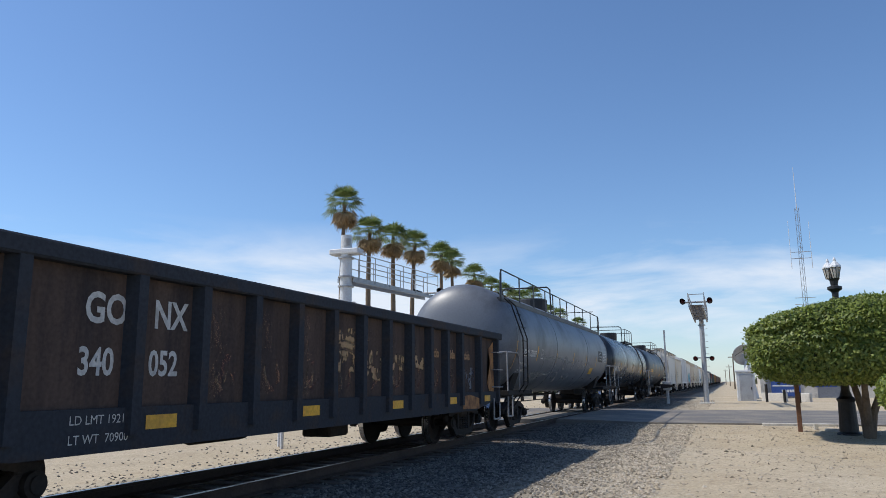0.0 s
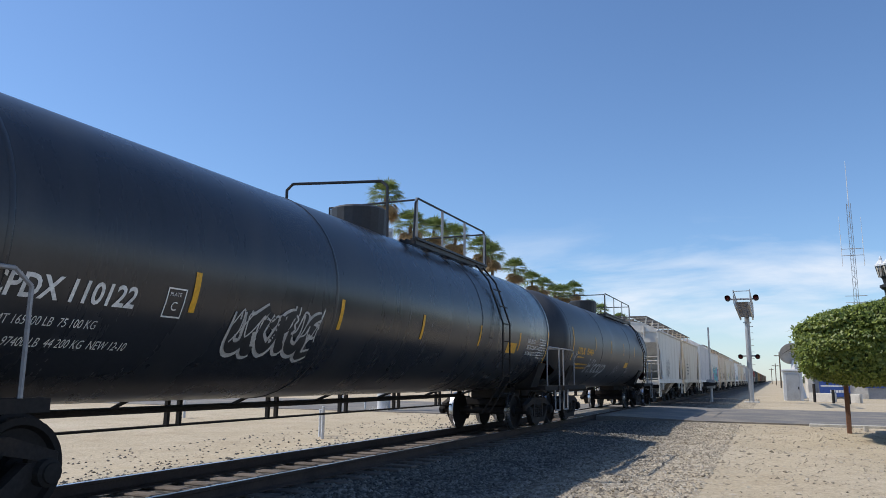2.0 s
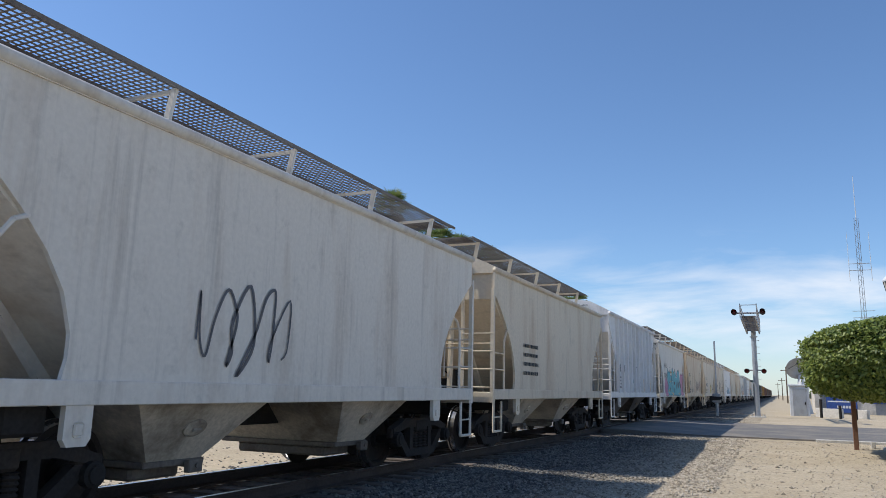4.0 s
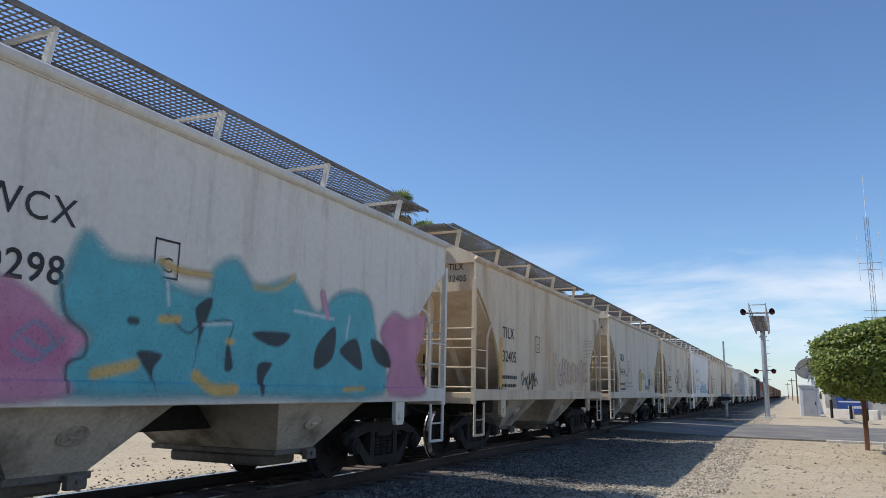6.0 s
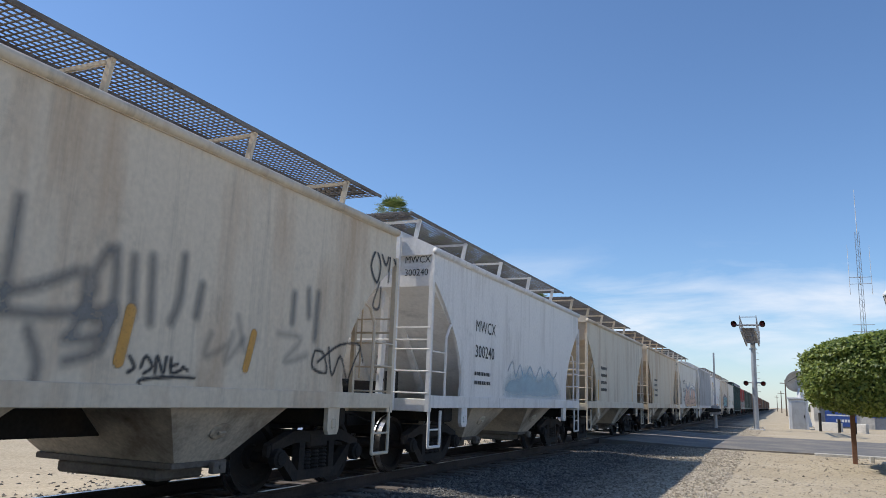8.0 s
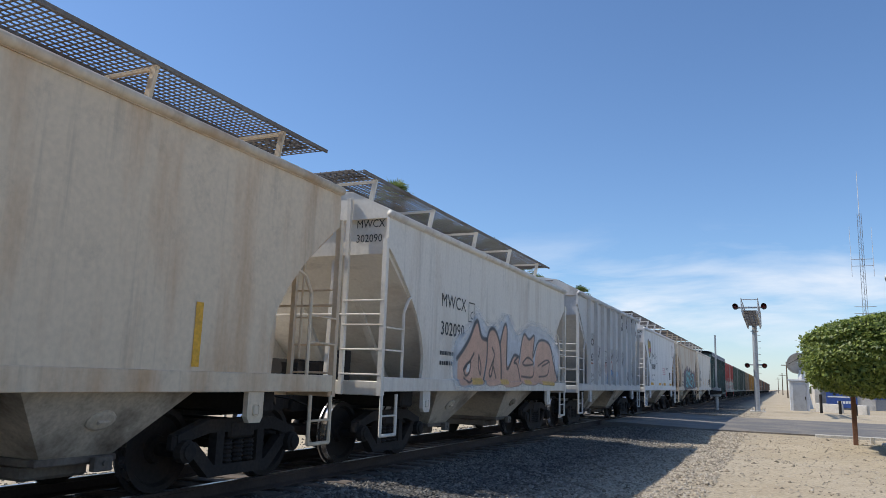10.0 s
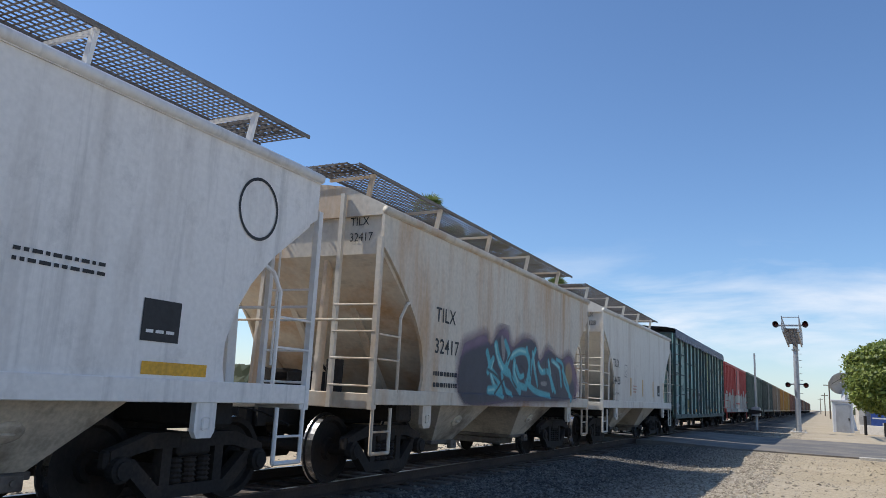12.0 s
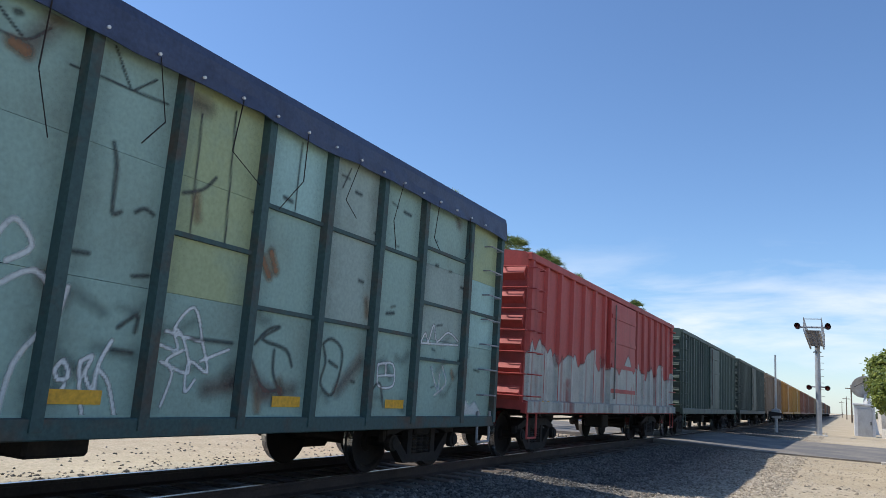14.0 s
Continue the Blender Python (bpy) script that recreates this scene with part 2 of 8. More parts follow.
def stone_material():
    m = bpy.data.materials.new("crushed_stone")
    m.use_nodes = True
    n, l = m.node_tree.nodes, m.node_tree.links
    b = n["Principled BSDF"]
    b.inputs["Roughness"].default_value = 0.95
    b.inputs["Specular IOR Level"].default_value = 0.2
    g, ramp = n.new("ShaderNodeNewGeometry"), n.new("ShaderNodeValToRGB")
    ramp.color_ramp.elements[0].color, ramp.color_ramp.elements[1].color = (0.06, 0.057, 0.054, 1), (0.24, 0.225, 0.20, 1)
    e = ramp.color_ramp.elements.new(0.5)
    e.color = (0.125, 0.117, 0.107, 1)
    l.new(g.outputs["Random Per Island"], ramp.inputs[0])
    # crushed rock by the rails, darkened as train shadow; dusty pebbles on the sand
    co, sep = n.new("ShaderNodeTexCoord"), n.new("ShaderNodeSeparateXYZ")
    away, mix, dusty = n.new("ShaderNodeMapRange"), n.new("ShaderNodeMixRGB"), n.new("ShaderNodeValToRGB")
    l.new(co.outputs["Object"], sep.inputs[0])
    l.new(sep.outputs[0], away.inputs["Value"])
    away.inputs["From Min"].default_value, away.inputs["From Max"].default_value = TRACK_X + 2.9, TRACK_X + 4.8
    dusty.color_ramp.elements[0].color, dusty.color_ramp.elements[1].color = (0.21, 0.175, 0.13, 1), (0.56, 0.49, 0.39, 1)
    l.new(g.outputs["Random Per Island"], dusty.inputs[0])
    l.new(away.outputs[0], mix.inputs[0])
    l.new(ramp.outputs[0], mix.inputs[1])
    l.new(dusty.outputs[0], mix.inputs[2])
    l.new(mix.outputs[0], b.inputs["Base Color"])
    return m


M["stone"] = stone_material()


def ground_height(x, y):
    """Level sand with small humps, and a low bank under the track."""
    d = abs(x - TRACK_X)
    h = -0.20 - 0.12 * max(0.0, min(1.0, (d - 1.6) / 2.0)) + 0.05 * max(0.0, min(1.0, (d - 3.6) / 2.5))
    if d > 1.7:
        t = max(0.0, min(1.0, (y - 17.0) / 9.0))
        h += (-0.15 - h) * t * t * (3 - 2 * t)
    if d > 1.7 and -20 < y < 25 and abs(x) < 24:
        h += 0.05 * (noise.noise((x * 0.5, y * 0.5, 3.0))) + 0.03 * noise.noise((x * 1.7, y * 1.7, 8.0))
    return h


def build_ground():
    bm = B()
    xs = [-4000, -900, -150, -60, -30] + [-24 + 0.35 * i for i in range(137)] + [30, 60, 150, 900, 4000]
    ys = [-4000, -400, -60] + [-20 + 0.4 * i for i in range(150)] + [50, 70, 100, 140, 200, 400, 900, 4500]
    grid = [[bm.verts.new((x, y, ground_height(x, y))) for y in ys] for x in xs]
    for i in range(len(xs) - 1):
        for j in range(len(ys) - 1):
            bm.faces.new((grid[i][j], grid[i + 1][j], grid[i + 1][j + 1], grid[i][j + 1]))
    tagged(part("ground", bm, M["sand"], smooth=True), "pale dry sandy ground with grey crushed stone along the track", "ground", kind="structure")
    bm = B()
    extrude(bm, [(-60, -0.5), (-60, -0.14), (-12, -0.12), (-8.4, -0.03), (-7.52, -0.03), (-7.52, -0.5)], "y", 26.3, 38.3)
    extrude(bm, [(-5.78, -0.5), (-5.78, -0.03), (-4.9, -0.03), (-2.5, -0.10), (60, -0.12), (60, -0.5)], "y", 26.3, 38.3)
    tagged(part("road", bm, M["asphalt"]), "worn grey asphalt road leading over the level crossing", "road", kind="structure")
    bm = B()
    box(bm, -7.30, -6.00, 26.3, 38.3, -0.5, -0.03)
    tagged(part("pavement", bm, M["asphalt"]), "dark crossing panel laid between the two rails", "crossing panel", kind="structure")
    for x0, x1, y in ((0.9, 3.3, 25.9),):
        bm = B()
        box(bm, x0, x1, y - 0.07, y + 0.07, -0.5, -0.06, 0.02)
        tagged(part("kerb", bm, M["concrete"]), "pale worn concrete kerb along the road edge", "kerb", kind="structure")


def build_track():
    def section(bm):
        extrude(bm, [(-0.07, -0.17), (0.07, -0.17), (0.07, -0.155), (0.012, -0.13), (0.012, -0.045), (0.036, -0.035), (0.036, -0.004), (-0.036, -0.004), (-0.036, -0.035), (-0.012, -0.045), (-0.012, -0.13), (-0.07, -0.155)], "y", -60, 1500)

    def head(bm):
        extrude(bm, [(-0.032, -0.003), (0.032, -0.003), (0.026, 0.0), (-0.026, 0.0)], "y", -60, 1500)
    for dx in (-0.7525, 0.7525):
        r = put("rail", mesh("rail", section), M["rail"], None, pose(TRACK_X + dx, 0, 0))
        tagged(r, "long rusty steel rail with a bright worn head", "rail", "rails of the track", "structure")
        put("rail_head", mesh("rail_head", head), M["railtop"], r)
    bm = B()
    box(bm, -1.3, 1.3, 60, 700, -0.36, -0.18)
    bed = tagged(part("track_bed", bm, M["tie"]), "weathered wooden track bed running under the rails", "track bed", kind="structure")
    bed.location.x = TRACK_X

    def tie(bm):
        box(bm, -1.3, 1.3, -0.115, 0.115, -0.36, -0.165, 0.015)
    me = mesh("tie", tie)
    for i in range(150):
        y = -14 + 0.5 * i
        if 26.2 < y < 38.4:
            continue
        put("tie", me, M["tie"], bed, pose(random.uniform(-0.04, 0.04), y, random.uniform(-0.012, 0.004), 0, 0, random.uniform(-0.8, 0.8)))


def build_stones():
    """Loose crushed stone beside the track and pebbles on the sand."""
    rng = random.Random(4)
    verts, faces = [], []

    def stone(x, y, r):
        z = ground_height(x, y)
        k = len(verts)
        a = rng.uniform(0, 6.28)
        f = [rng.uniform(0.6, 1.2) * r for _ in range(6)]
        for i in range(4):
            u = a + i * 1.571 + rng.uniform(-0.3, 0.3)
            verts.append((x + f[i] * math.cos(u), y + f[i] * math.sin(u), z + rng.uniform(-0.1, 0.35) * r))
        verts.append((x + rng.uniform(-.3, .3) * r, y + rng.uniform(-.3, .3) * r, z + 0.75 * f[4]))
        verts.append((x, y, z - r))
        for i in range(4):
            j = (i + 1) % 4
            faces.append((k + i, k + j, k + 4))
            faces.append((k + j, k + i, k + 5))
    for _ in range(52000):
        side = 1 if rng.random() < 0.9 else -1
        d = 0.9 + abs(rng.gauss(0, 1.6)) if rng.random() < 0.45 else rng.uniform(1.4, 5.6)
        if side < 0 and d > 2.2 and rng.random() < 0.7:
            continue
        y = rng.uniform(3, 26) if rng.random() < 0.85 else rng.uniform(39, 60)
        if abs(d - 0.7525) < 0.14:
            continue
        stone(TRACK_X + side * d, y, rng.uniform(0.014, 0.042))
    for _ in range(11000):
        y = rng.uniform(6, 25.5)
        stone(rng.uniform(-2.6, 5.5) if rng.random() < 0.7 else rng.gauss(-2.2, 0.8), y, rng.uniform(0.008, 0.024) if rng.random() < 0.95 else rng.uniform(0.03, 0.06))
    me = bpy.data.meshes.new("ballast")
    me.from_pydata(verts, [], faces)
    me.materials.append(M["stone"])
    tagged(new("ballast", me), "loose grey crushed stone lying beside the rails", "gravel", kind="stuff")


build_ground()
build_track()
build_stones()

# ---------------------------------------------------------------- rail cars: running gear
CARS, WHEELSETS = [], []
STRETCH = 1.03        # couplings pulled taut


def start_car(name, label, category, near, length):
    """A car in the train's order: near is where its body begins, with the couplings drawn in."""
    e = new(name)
    e.location = (TRACK_X, (near + length / 2) * STRETCH, 0)
    tagged(e, label, category, "cars of the freight train")
    CARS.append(e)
    return e


def wheelset_mesh():
    if "wheelset" in CACHE:
        return CACHE["wheelset"]
    bm = B()
    for s in (-1, 1):
        prof = [(0.665, 0.12), (0.665, 0.36), (0.66, 0.445), (0.675, 0.468), (0.70, 0.468), (0.715, 0.440), (0.80, 0.432), (0.802, 0.37), (0.755, 0.34), (0.745, 0.15), (0.80, 0.13), (0.80, 0.07), (1.20, 0.07), (1.20, 0.02)]
        lathe(bm, [(s * a, r) for a, r in prof], (0, 0, 0), "x", 32)
    lathe(bm, [(-0.68, 0.085), (0.68, 0.085)], (0, 0, 0), "x", 14)
    bm.normal_update()
    me = bpy.data.meshes.new("wheelset")
    bm.to_mesh(me)
    bm.free()
    me.materials.append(None)
    me.materials.append(None)
    for p in me.polygons:
        c = p.center
        r = math.hypot(c.y, c.z)
        p.material_index = 1 if r > 0.425 and abs(p.normal.x) < 0.75 else 0
    CACHE["wheelset"] = me
    return me


def side_frame(bm):
    top = [(-0.98, 0.60), (-0.55, 0.74), (0.55, 0.74), (0.98, 0.60), (0.98, 0.50), (0.52, 0.60), (-0.52, 0.60), (-0.98, 0.50)]
    bottom = [(-0.92, 0.52), (-0.72, 0.52), (-0.42, 0.26), (0.42, 0.26), (0.72, 0.52), (0.92, 0.52), (0.50, 0.14), (-0.50, 0.14)]
    for x in (1.00,):
        extrude(bm, top, "x", x, x + 0.13)
        extrude(bm, bottom, "x", x + 0.005, x + 0.125)
        for y in (-0.34, 0.34):
            box(bm, x + 0.01, x + 0.12, y - 0.06, y + 0.06, 0.24, 0.62)
        for y in (-0.89, 0.89):
            box(bm, x + 0.015, x + 0.115, y - 0.14, y + 0.14, 0.44, 0.60, 0.02)


def springs(bm):
    prof = []
    for i in range(6):
        prof += [(0.265 + 0.045 * i, 0.06), (0.287 + 0.045 * i, 0.082)]
    lathe(bm, prof, (1.06, 0, 0), "z", 10)


def bolster(bm):
    box(bm, -1.14, 1.14, -0.22, 0.22, 0.52, 0.72, 0.03)
    rod(bm, (0, 0, 0.70), (0, 0, 0.86), 0.2, 14)
    for y in (-0.42, 0.42):
        box(bm, -0.8, 0.8, y - 0.05, y + 0.05, 0.34, 0.44)


def bearing(bm):
    lathe(bm, [(1.10, 0.02), (1.10, 0.115), (1.19, 0.115), (1.205, 0.085), (1.225, 0.08), (1.23, 0.02)], (0, 0, 0), "x", 14)


def add_truck(car, y):
    t = put("truck", mesh("bolster", bolster), M["truck"], car, pose(0, y, 0))
    for m in (Matrix(), TURN):
        put("side_frame", mesh("side_frame", side_frame), M["truck"], t, m)
        for dy in (-0.18, 0.0, 0.18):
            put("spring", mesh("spring", springs), M["truck"], t, m @ pose(0, dy, 0))
        for dy in (-0.89, 0.89):
            put("bearing_cap", mesh("bearing", bearing), M["steel_dark"], t, m @ pose(0, dy, 0.435))
    for dy in (-0.89, 0.89):
        w = slotted("wheelset", wheelset_mesh(), (M["wheel"], M["tread"]), t, pose(0, dy, 0.435))
        WHEELSETS.append((w, dy))


def coupler(bm):
    box(bm, -0.09, 0.09, 0.0, 0.42, 0.74, 0.96, 0.02)
    extrude(bm, [(-0.16, 0.38), (0.14, 0.38), (0.19, 0.50), (0.10, 0.62), (-0.02, 0.60), (-0.05, 0.52), (-0.17, 0.56)], "z", 0.70, 0.99)
    pipe(bm, [(0.35, 0.1, 0.75), (0.38, 0.3, 0.45), (0.30, 0.5, 0.36), (0.22, 0.62, 0.42)], 0.022)
    pipe(bm, [(0.12, 0.3, 0.98), (0.9, 0.12, 0.92), (1.35, 0.05, 0.80)], 0.014)


def add_couplers(car, y):
    for m in (pose(0, y, 0), TURN @ pose(0, y, 0)):
        put("coupler", mesh("coupler", coupler), M["steel_dark"], car, m)


# ---------------------------------------------------------------- lettering and paint on the sides


def lettering(text, size, mat, car, y, z, side, name="lettering", spread=1.0, shear=0.0, bold=0.0, spacing=1.0):
    """Painted letters on the side of a car, with their left end at y and their foot at z; side(z) gives the face's x."""
    c = bpy.data.curves.new(name, "FONT")
    c.body, c.size, c.shear, c.offset, c.space_character = text, size, shear, bold, spacing
    c.resolution_u = 3
    ob = new(name, c)
    me = bpy.data.meshes.new_from_object(ob)
    bpy.data.objects.remove(ob)
    for v in me.vertices:
        zz = z + v.co.y
        v.co = Vector((side(zz) + 0.006, y + v.co.x * spread, zz))
    me.materials.clear()
    me.materials.append(mat)
    o = new(name, me)
    o.parent = car
    return o


def flat(name, outline, mat, car, side, lift=0.005, label=""):
    """A painted patch: an outline of (y, z) on the side of a car."""
    bm = B()
    vs = [bm.verts.new((side(z) + lift, y, z)) for y, z in outline]
    bm.faces.new(vs)
    bmesh.ops.triangulate(bm, faces=bm.faces[:])
    bmesh.ops.recalc_face_normals(bm, faces=bm.faces[:])
    return part(name, bm, mat, car, label)


def bar(name, y0, y1, z0, z1, mat, car, side, lift=0.005, label=""):
    """A painted bar, bent to the side it lies on."""
    bm = B()
    n = max(1, int((z1 - z0) / 0.12))
    rows = [[bm.verts.new((side(z0 + (z1 - z0) * i / n) + lift, y, z0 + (z1 - z0) * i / n)) for y in (y0, y1)] for i in range(n + 1)]
    for a, b in zip(rows, rows[1:]):
        bm.faces.new((a[0], a[1], b[1], b[0]))
    return part(name, bm, mat, car, label)


def ribbon(bm, pts, width, side, lift, floor=0.0):
    """A brush stroke through (y, z) points, smoothed."""
    fine = []
    for i in range(len(pts) - 1):
        p0, p1, p2, p3 = pts[max(i - 1, 0)], pts[i], pts[i + 1], pts[min(i + 2, len(pts) - 1)]
        for k in range(5):
            u = k / 5
            fine.append(tuple(0.5 * (2 * p1[a] + (p2[a] - p0[a]) * u + (2 * p0[a] - 5 * p1[a] + 4 * p2[a] - p3[a]) * u * u + (3 * p1[a] - p0[a] - 3 * p2[a] + p3[a]) * u ** 3) for a in (0, 1)))
    fine.append(pts[-1])
    rows = []
    for i, (y, z) in enumerate(fine):
        a, b = fine[max(i - 1, 0)], fine[min(i + 1, len(fine) - 1)]
        d = Vector((b[0] - a[0], b[1] - a[1]))
        d = d.normalized() if d.length > 1e-6 else Vector((1, 0))
        w = width * (0.55 + 0.45 * math.sin(math.pi * (i + 0.5) / len(fine)))
        ends = [(y - s * d.y * w / 2, max(floor, z + s * d.x * w / 2)) for s in (-1, 1)]
        rows.append([bm.verts.new((side(b) + lift, a, b)) for a, b in ends])
    for a, b in zip(rows, rows[1:]):
        bm.faces.new((a[0], b[0], b[1], a[1]))


def paint(color, name="spray_paint"):
    return material(name, color, 0.6, 0, tuple(v * 0.75 for v in color), 0.5, scale=4, bump=0)


def mural(car, y0, y1, z0, z1, fills, edge, side, seed, count=6, halo=None, floor=1.07):
    """Overlapping spray-painted letter shapes with dark edges; no letter can be read."""
    rng = random.Random(seed)
    step = (y1 - y0) / count
    inks = [paint(f) for f in fills]
    ink_edge = paint(edge)
    ink_halo = paint(halo) if halo is not None else None
    for i in range(count):
        c = y0 + step * (i + 0.5)
        h = z1 - z0
        kinds = rng.randrange(4)
        w = step * 0.5
        top, low = z1 - rng.uniform(0, 0.25) * h, z0 + rng.uniform(0, 0.1) * h
        strokes = [[(c - w, low), (c - 0.6 * w, (low + top) / 2), (c - 0.1 * w, top), (c + 0.4 * w, top - 0.15 * h), (c + 0.2 * w, low + 0.45 * h)],
                   [(c - 0.2 * w, low + 0.4 * h), (c + 0.6 * w, low + 0.35 * h), (c + 0.9 * w, low - 0.02 * h)]]
        if kinds == 1:
            strokes = [[(c - 0.8 * w, top), (c - 0.9 * w, low + 0.3 * h), (c, low), (c + 0.9 * w, low + 0.3 * h), (c + 0.7 * w, top)], [(c - 0.1 * w, top - 0.1 * h), (c, low + 0.4 * h)]]
        elif kinds == 2:
            strokes = [[(c + 0.9 * w, top), (c - 0.3 * w, top - 0.08 * h), (c - 0.8 * w, low + 0.5 * h), (c - 0.2 * w, low + 0.05 * h), (c + 0.9 * w, low)], [(c - 0.6 * w, low + 0.5 * h), (c + 0.8 * w, low + 0.6 * h)]]
        elif kinds == 3:
            strokes = [[(c - 0.8 * w, low), (c - 0.7 * w, top)], [(c + 0.9 * w, top), (c - 0.5 * w, low + 0.5 * h), (c + 0.9 * w, low - 0.03 * h)]]
        k = rng.randrange(len(fills))
        shape, dark, glow = B(), B(), B()
        for s in strokes:
            s = [(y + rng.uniform(-0.06, 0.06), z + rng.uniform(-0.06, 0.06)) for y, z in s]
            width = 0.30 * h * rng.uniform(0.7, 1.0)
            ribbon(dark, s, width + 0.09, side, 0.008 + 0.0006 * (i % 4), floor)
            ribbon(shape, s, width, side, 0.012 + 0.0006 * (i % 4), floor)
            if halo is not None:
                ribbon(glow, s, width + 0.42, side, 0.004 + 0.0006 * (i % 4), floor)
        part("mural_outline", dark, ink_edge, car, "dark spray-painted outline")
        part("mural_letter", shape, inks[k], car, "spray-painted letter shape")
        if halo is not None:
            part("mural_halo", glow, ink_halo, car, "soft spray-painted background")
        else:
            glow.free()


def spray_material():
    """Spray paint: colour and cover from the sheet it is laid on, worn through in specks."""
    m = bpy.data.materials.new("spray_paint_layer")
    m.use_nodes = True
    n, l = m.node_tree.nodes, m.node_tree.links
    b = n["Principled BSDF"]
    b.inputs["Roughness"].default_value = 0.6
    at, co = n.new("ShaderNodeAttribute"), n.new("ShaderNodeTexCoord")
    at.attribute_name = "spray"
    wear, fleck = n.new("ShaderNodeTexNoise"), n.new("ShaderNodeTexNoise")
    for q, sc, d in ((wear, 3.0, 8), (fleck, 40.0, 3)):
        q.inputs["Scale"].default_value, q.inputs["Detail"].default_value, q.inputs["Roughness"].default_value = sc, d, 0.65
        l.new(co.outputs["Object"], q.inputs["Vector"])
    tone, hold = n.new("ShaderNodeMapRange"), n.new("ShaderNodeMapRange")
    for q, src, vals in ((tone, wear, (0.3, 0.7, 0.82, 1.12)), (hold, fleck, (0.30, 0.48, 0.72, 1.0))):
        for k, v in zip(("From Min", "From Max", "To Min", "To Max"), vals):
            q.inputs[k].default_value = v
        l.new(src.outputs["Fac"], q.inputs["Value"])
    mul, alpha = n.new("ShaderNodeVectorMath"), n.new("ShaderNodeMath")
    mul.operation, alpha.operation = "SCALE", "MULTIPLY"
    l.new(at.outputs["Color"], mul.inputs[0])
    l.new(tone.outputs[0], mul.inputs["Scale"])
    l.new(mul.outputs[0], b.inputs["Base Color"])
    l.new(at.outputs["Alpha"], alpha.inputs[0])
    l.new(hold.outputs[0], alpha.inputs[1])
    l.new(alpha.outputs[0], b.inputs["Alpha"])
    return m


M["spray"] = spray_material()


class Canvas:
    """A sheet of spray paint on the side of a car: soft fills and lines, mixed one over another."""

    def __init__(self, y0, y1, z0, z1, step=0.02):
        self.ys = np.arange(y0, y1 + step, step)
        self.zs = np.arange(z0, z1 + step, step)
        self.Y, self.Z = np.meshgrid(self.ys, self.zs, indexing="ij")
        self.rgb = np.zeros(self.Y.shape + (3,))
        self.a = np.zeros(self.Y.shape)

    def smooth(self, pts, closed=False):
        out, n = [], len(pts)
        for i in range(n if closed else n - 1):
            if closed:
                q = [pts[(i + k) % n] for k in (-1, 0, 1, 2)]
            else:
                q = [pts[max(i - 1, 0)], pts[i], pts[i + 1], pts[min(i + 2, n - 1)]]
            for k in range(4):
                u = k / 4
                out.append([0.5 * (2 * q[1][c] + (q[2][c] - q[0][c]) * u + (2 * q[0][c] - 5 * q[1][c] + 4 * q[2][c] - q[3][c]) * u * u + (3 * q[1][c] - q[0][c] - 3 * q[2][c] + q[3][c]) * u ** 3) for c in (0, 1)])
        out.append(list(pts[0] if closed else pts[-1]))
        return np.array(out)

    def gap(self, line):
        d = np.full(self.Y.shape, 9.0)
        for (ay, az), (by, bz) in zip(line, line[1:]):
            vy, vz = by - ay, bz - az
            u = np.clip(((self.Y - ay) * vy + (self.Z - az) * vz) / max(vy * vy + vz * vz, 1e-9), 0, 1)
            d = np.minimum(d, np.hypot(self.Y - ay - u * vy, self.Z - az - u * vz))
        return d

    def over(self, color, cover):
        a = cover + self.a * (1 - cover)
        w = np.where(a > 1e-4, cover / np.maximum(a, 1e-4), 0)[..., None]
        self.rgb = np.array(color) * w + self.rgb * (1 - w)
        self.a = a

    def line(self, color, width, pts, soft=0.02, alpha=0.9):
        path = self.smooth(pts)
        pad = width / 2 + soft
        i0, i1 = np.searchsorted(self.ys, (path[:, 0].min() - pad, path[:, 0].max() + pad))
        j0, j1 = np.searchsorted(self.zs, (path[:, 1].min() - pad, path[:, 1].max() + pad))
        if i1 > i0 and j1 > j0:
            near = Canvas(0.0, 0.1, 0.0, 0.1, 0.05)
            near.Y, near.Z = self.Y[i0:i1, j0:j1], self.Z[i0:i1, j0:j1]
            near.rgb, near.a = self.rgb[i0:i1, j0:j1], self.a[i0:i1, j0:j1]
            near.over(color, alpha * np.clip((width / 2 + soft / 2 - near.gap(path)) / soft, 0, 1))
            self.rgb[i0:i1, j0:j1], self.a[i0:i1, j0:j1] = near.rgb, near.a

    def fill(self, color, pts, soft=0.04, alpha=0.95):
        ring = self.smooth(pts, True)
        inside = np.zeros(self.Y.shape, bool)
        for (ay, az), (by, bz) in zip(ring, ring[1:]):
            if abs(bz - az) > 1e-9:
                inside ^= ((az > self.Z) != (bz > self.Z)) & (self.Y < (by - ay) * (self.Z - az) / (bz - az) + ay)
        d = self.gap(ring) * np.where(inside, 1, -1)
        self.over(color, alpha * np.clip(0.5 + d / soft, 0, 1))

    def wear(self, amount, scale, seed=0.0):
        """Flakes the paint off in patches."""
        for i, y in enumerate(self.ys):
            for j, z in enumerate(self.zs):
                if self.a[i, j] > 0.01:
                    v = noise.noise((y * scale, z * scale * 0.6, seed)) + 0.6 * noise.noise((y * scale * 3, z * scale * 2, seed + 5))
                    self.a[i, j] *= min(1.0, max(0.0, 0.5 + (v + 0.35 - amount) * 6))

